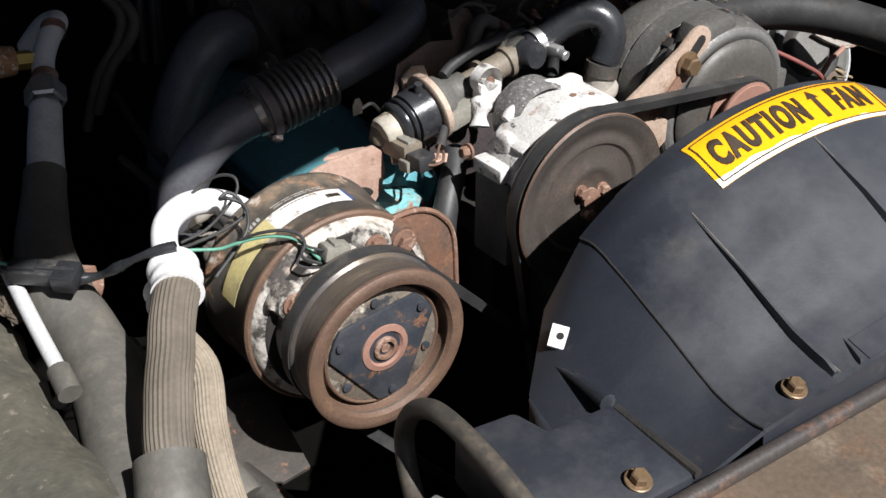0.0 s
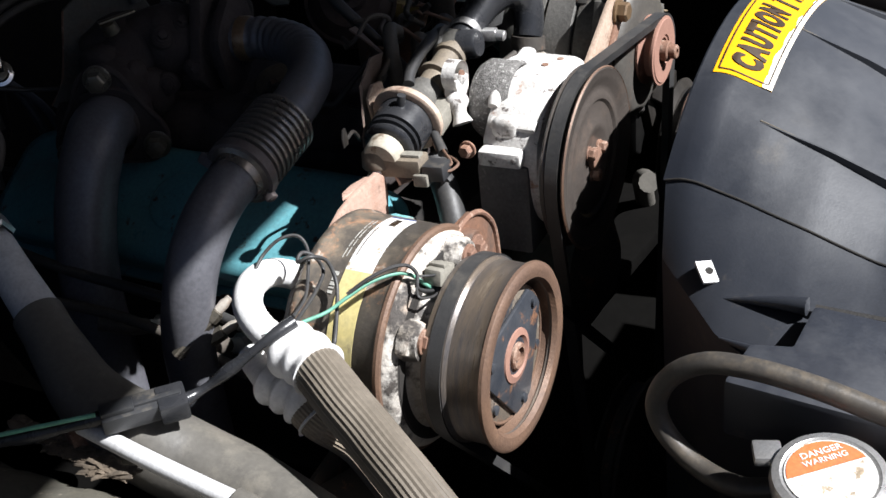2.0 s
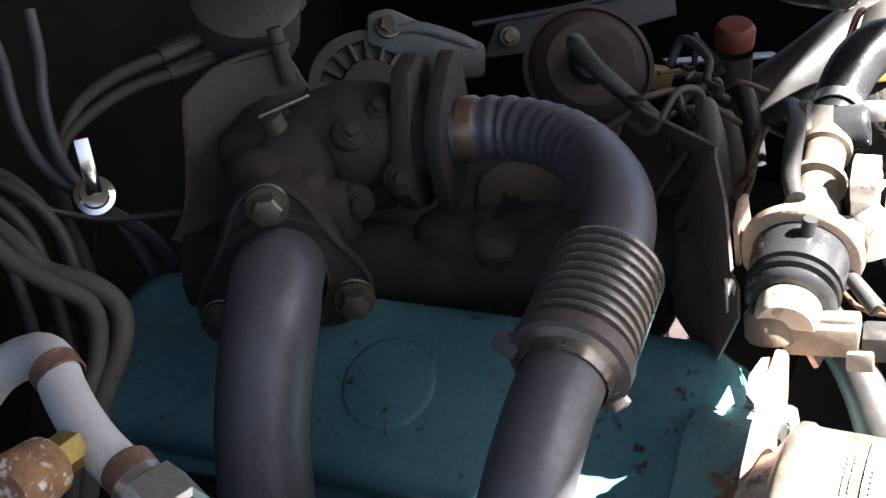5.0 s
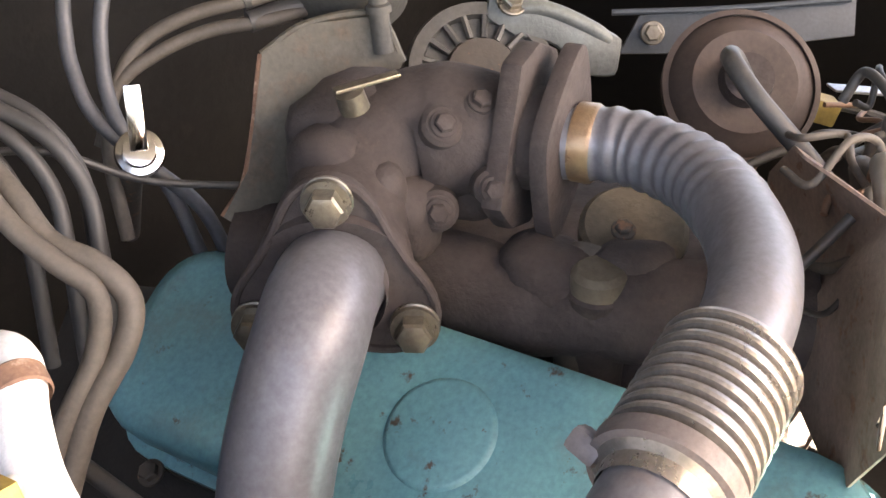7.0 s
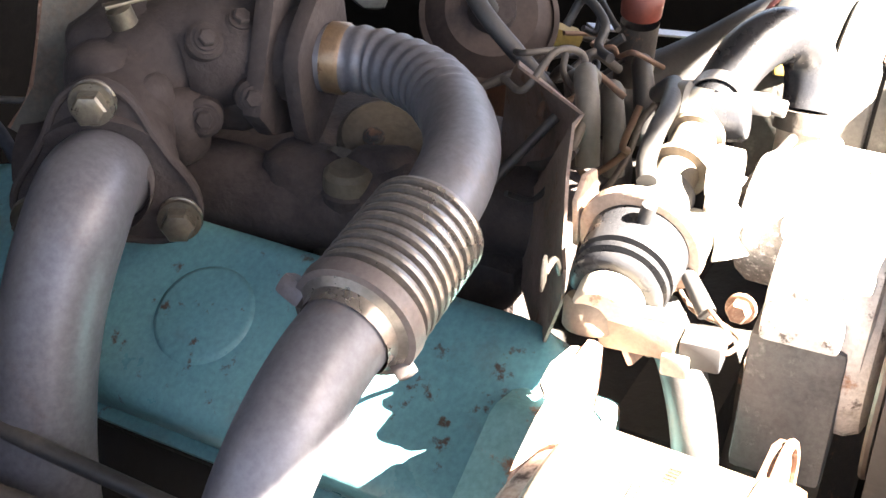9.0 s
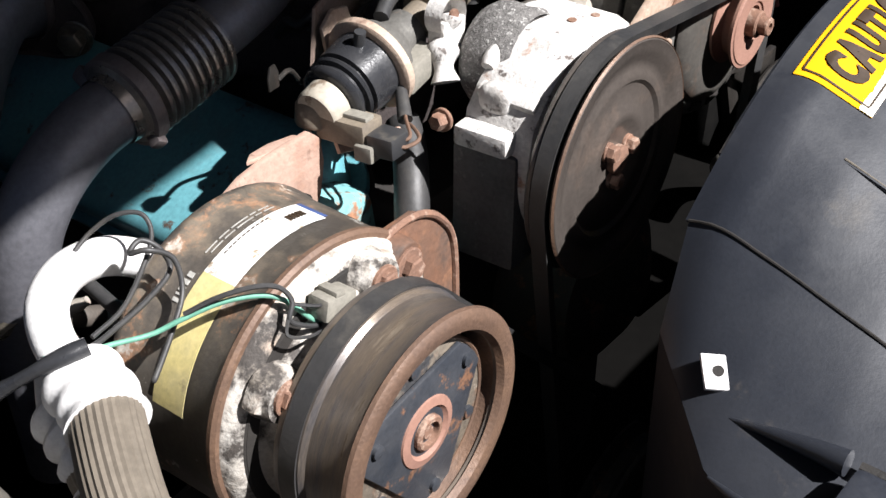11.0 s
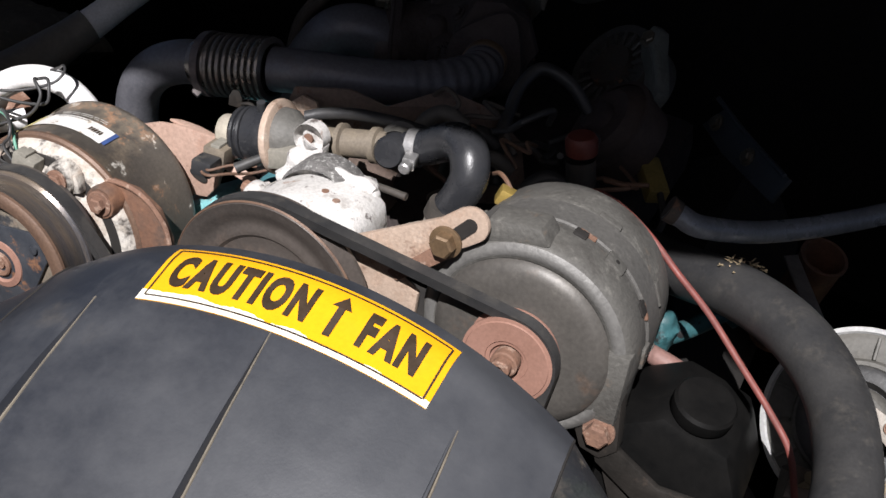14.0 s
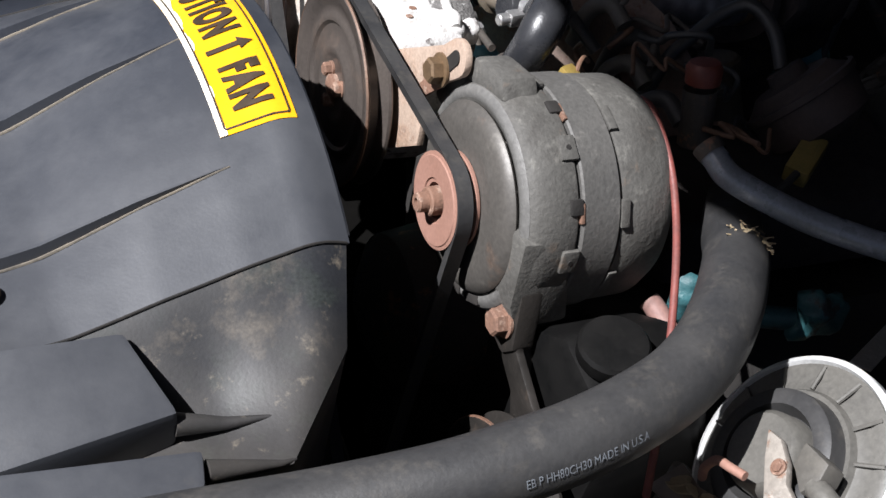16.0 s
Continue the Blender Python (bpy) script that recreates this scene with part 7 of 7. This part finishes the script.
for k in range(14):
    x, y = random.uniform(0.33, 0.45), random.uniform(0.45, 0.56)
    f = random.uniform(0.8, 2.4)
    z = 0.655 - 0.1 * (x - 0.5)
    a = random.uniform(0, 6.28)
    lf = prism([(f * a, f * b) for a, b in ((0.0, 0.0), (0.010, 0.006), (0.022, 0.004), (0.030, 0.0), (0.020, -0.006), (0.009, -0.005))], (x, y, z + random.uniform(0.0, 0.02)), (math.cos(a), math.sin(a), random.uniform(-0.5, 0.5)), (-math.sin(a), math.cos(a), random.uniform(-0.4, 0.4)), 0.0012, 0.0)
    solid("dry_leaf", lf, "wood", "dry tan leaf fallen into the bay", "leaf", "fallen leaves")
M["pink_pipe"] = mat("pinkish brown hard line", (0.24, 0.13, 0.11), (0.17, 0.10, 0.085), 0.6, scale=40, bump=0.15)
solid("steering_line", tube([(0.165, 0.252, 0.932), (0.173, 0.255, 0.929), (0.195, 0.256, 0.923), (0.212, 0.258, 0.915), (0.230, 0.262, 0.880), (0.240, 0.265, 0.830)], 0.0075, 16), "pink_pipe", "pinkish brown hard line beside the steering pump", "pipe")
for p0, p1, m, r in (((0.23, 0.33, 0.80), (0.30, 0.27, 0.74), "tan_cable", 0.009), ((0.28, 0.38, 0.82), (0.33, 0.30, 0.76), "tan_rust", 0.005), ((0.36, 0.22, 0.70), (0.46, 0.26, 0.615), "dusty_rubber", 0.013)):
    v0, v1 = Vector(p0), Vector(p1)
    solid("low_line", tube([v0, v0.lerp(v1, 0.5) + Vector((0.01, 0.01, 0.012)), v1], r, 12), m, "dusty line low in the bay", "pipe", "low lines")
cl = thing("clutter_bracket", (0.31, 0.205, 0.86), "dusty tan bracket with a hard line, low beside the hose", "bracket")
part("plate", prism([(-0.030, -0.012), (0.020, -0.016), (0.044, 0.000), (0.030, 0.010), (-0.008, 0.006), (-0.026, 0.012)], (0.318, 0.200, 0.918), (0.95, 0.25, 0.15), (-0.1, 0.75, 0.65), 0.004, 0.001), "tank", cl)
part("leg", tube([(0.290, 0.205, 0.915), (0.292, 0.200, 0.895), (0.296, 0.194, 0.870), (0.300, 0.19, 0.84)], 0.0065, 12), "dusty_rubber", cl)
part("hard_line", tube([(0.306, 0.205, 0.925), (0.309, 0.200, 0.938), (0.316, 0.198, 0.952), (0.326, 0.198, 0.957), (0.336, 0.200, 0.960)], 0.0028, 10), "flat_rust", cl, "thin rust red hard line")
random.seed(5)
for k in range(9):
    x, y = 0.300 + 0.007 * k + random.uniform(-0.004, 0.004), 0.198 + random.uniform(-0.010, 0.010)
    a, f = random.uniform(0, 6.28), random.uniform(0.4, 0.8)
    lf = prism([(f * p, f * q) for p, q in ((0.0, 0.0), (0.010, 0.006), (0.022, 0.004), (0.030, 0.0), (0.020, -0.006), (0.009, -0.005))], (x, y, 0.922 + 0.10 * (x - 0.31)), (math.cos(a), math.sin(a), random.uniform(-0.4, 0.4)), (-math.sin(a), math.cos(a), random.uniform(-0.3, 0.3)), 0.001, 0.0)
    solid("dry_leaf", lf, "wood", "dry tan leaf fallen into the bay", "leaf", "fallen leaves")
# debris caught on the radiator hose
random.seed(11)
db = bmesh.new()
for k in range(60):
    a = random.uniform(0, 6.28)
    p = Vector((0.212 + random.gauss(0, 0.006), 0.268 + random.gauss(0, 0.006), 1.0185 + random.gauss(0, 0.0015)))
    d = Vector((math.cos(a), math.sin(a), random.uniform(-0.3, 0.5))) * random.uniform(0.003, 0.008)
    w = Vector((-d.y, d.x, random.uniform(-0.001, 0.001))) * 0.22
    db.faces.new([db.verts.new(q) for q in (p - w, p + d - w * 0.4, p + d + w * 0.4, p + w)])
tagged(solid("plant_debris", db, "wood", "dry straw and seed debris on the hose", "debris"), kind="stuff")
# yellow jug beyond the shroud
jug = thing("washer_jug", (0.615, 0.068, 0.69), "dusty yellow plastic fluid jug at the far fender", "jug")
M["jug"] = mat("dusty translucent yellow plastic", (0.36, 0.27, 0.035), (0.24, 0.18, 0.03), 0.5, scale=18, bump=0.1, spots=((0.30, 0.22, 0.08), 0.2, 25, 0.2))
part("body", box((0.615, 0.068, 0.79), (0.13, 0.14, 0.20), (0, 0, 4), 0.02, 4), "jug", jug)
part("neck", lathe([(0.0, 0.03), (0.03, 0.022), (0.045, 0.022), (0.045, 0.0)], (0.625, 0.06, 0.885), (0, 0, 1), 28), "jug", jug)

# Added near-black box that paints the shadow over the jug's lower half.
part("holder", box((0.613, 0.068, 0.735), (0.138, 0.148, 0.10), (0, 0, 4), 0.006), "dark_panel", jug, "dark box standing in for shade on the lower jug")

# spring and tan bracket bits near the alternator and below the hoses
lb = thing("hose_bracket", (-0.38, 0.17, 0.75), "dark dirty steel bracket below the hoses", "bracket")
part("plate", prism([(-0.05, -0.04), (0.035, -0.05), (0.05, 0.03), (0.01, 0.055), (-0.04, 0.04)], (-0.385, 0.165, 0.800), (1, 0.2, 0.1), (-0.1, 1, 0.25), 0.005, 0.001), "dark_steel", lb)
part("flange", prism([(-0.04, 0), (0.045, 0.0), (0.045, 0.05), (-0.04, 0.05)], (-0.365, 0.215, 0.775), (1, 0.1, 0), (0, 0.1, 1), 0.004, 0.001), "dark_steel", lb)
part("arm", tube([(-0.40, 0.14, 0.80), (-0.38, 0.09, 0.785), (-0.35, 0.04, 0.76), (-0.33, -0.02, 0.72)], 0.012, 12), "dark_steel", lb)
fr = solid("lower_line", tube([(-0.44, 0.26, 0.86), (-0.435, 0.215, 0.85), (-0.425, 0.17, 0.83), (-0.41, 0.11, 0.80)], 0.017, 18), "dusty_rubber", "dusty grey rubber line below the hoses", "hose")
solid("side_fitting", join(tube([(-0.505, 0.300, 0.930), (-0.470, 0.285, 0.925), (-0.440, 0.278, 0.915)], 0.010, 16), lathe([(-0.008, 0.015), (0.008, 0.015), (0.009, 0.0)], (-0.452, 0.281, 0.919), (1, -0.2, -0.3), 6)), "rust", "rusty brown pipe fitting with a hex nut", "pipe fitting", sharp=25)
pe = thing("pipe_end", (0.262, 0.47, 0.86), "open rusty pipe end in the shade", "pipe")
part("tube", lathe([(-0.12, 0.020), (-0.002, 0.020), (0.0, 0.0215), (0.003, 0.0215), (0.003, 0.0185), (-0.03, 0.018), (-0.03, 0.0)], (0.262, 0.470, 0.940), (0.2, -0.3, 1), 36), "bracket_steel", pe)

# pale plug boots lit beside the downpipe
for at, ax in (((-0.338, 0.303, 0.932), (0.6, -0.4, 0.5)), ((-0.336, 0.302, 0.912), (0.5, -0.6, 0.4))):
    pb = thing("spark_plug", at, "pale ceramic spark plug in a steel holder beside the downpipe", "spark plug", "spark plugs")
    part("insulator", lathe([(-0.006, 0.0), (-0.006, 0.0036), (0.002, 0.0040), (0.006, 0.0028), (0.008, 0.0028), (0.008, 0.0)], at, Vector(ax), 16), "neck_white", pb)
    part("hex", lathe([(-0.050, 0.0050), (-0.014, 0.0050), (-0.014, 0.0058), (-0.006, 0.0058), (-0.005, 0.004)], at, Vector(ax), 6), "plated", pb, sharp=25)
# crumbling sealant along the ledge
random.seed(19)
cs = bmesh.new()
for k in range(60):
    u = k / 59
    x, y = -0.499 - 0.016 * u + random.uniform(-0.006, 0.004), 0.345 - 0.095 * u + random.uniform(-0.004, 0.004)
    q = lump((x, y, 0.9315 + random.uniform(-0.001, 0.001)), (random.uniform(0.002, 0.005), random.uniform(0.005, 0.013), random.uniform(0.001, 0.0022)), 0.7, 200, (random.uniform(-12, 12), random.uniform(-12, 12), random.uniform(-10, 35)), 2)
    cs = join(cs, q)
M["sealant"] = mat("crumbling brown sealant", (0.105, 0.080, 0.056), (0.050, 0.042, 0.034), 0.9, scale=60, fine=300, bump=0.8, spots=((0.20, 0.165, 0.12), 0.2, 70, 0.15))
tagged(solid("seam_sealant", cs, "sealant", "crumbling brown sealant flakes along the dusty ledge", "sealant", sharp=60), kind="stuff")

# dusty castings under the elbow
ch = thing("choke_housing", (-0.05, 0.43, 0.92), "oily tan round housing under the exhaust elbow", "housing")
part("drum", lathe([(-0.05, 0.0), (-0.05, 0.026), (0.0, 0.027), (0.004, 0.029), (0.010, 0.029), (0.013, 0.026), (0.014, 0.0)], (-0.052, 0.432, 0.968), Vector((-0.35, -0.25, 0.9)), 36), "oil_tan", ch)
bolt(ch, (-0.072, 0.428, 0.984), (-0.35, -0.25, 0.9), 0.008, 0.005, "dark_steel")
part("spout", tube([(-0.085, 0.437, 0.975), (-0.098, 0.436, 0.962), (-0.106, 0.434, 0.935), (-0.106, 0.432, 0.90)], 0.013, 16), "tan_cable", ch)
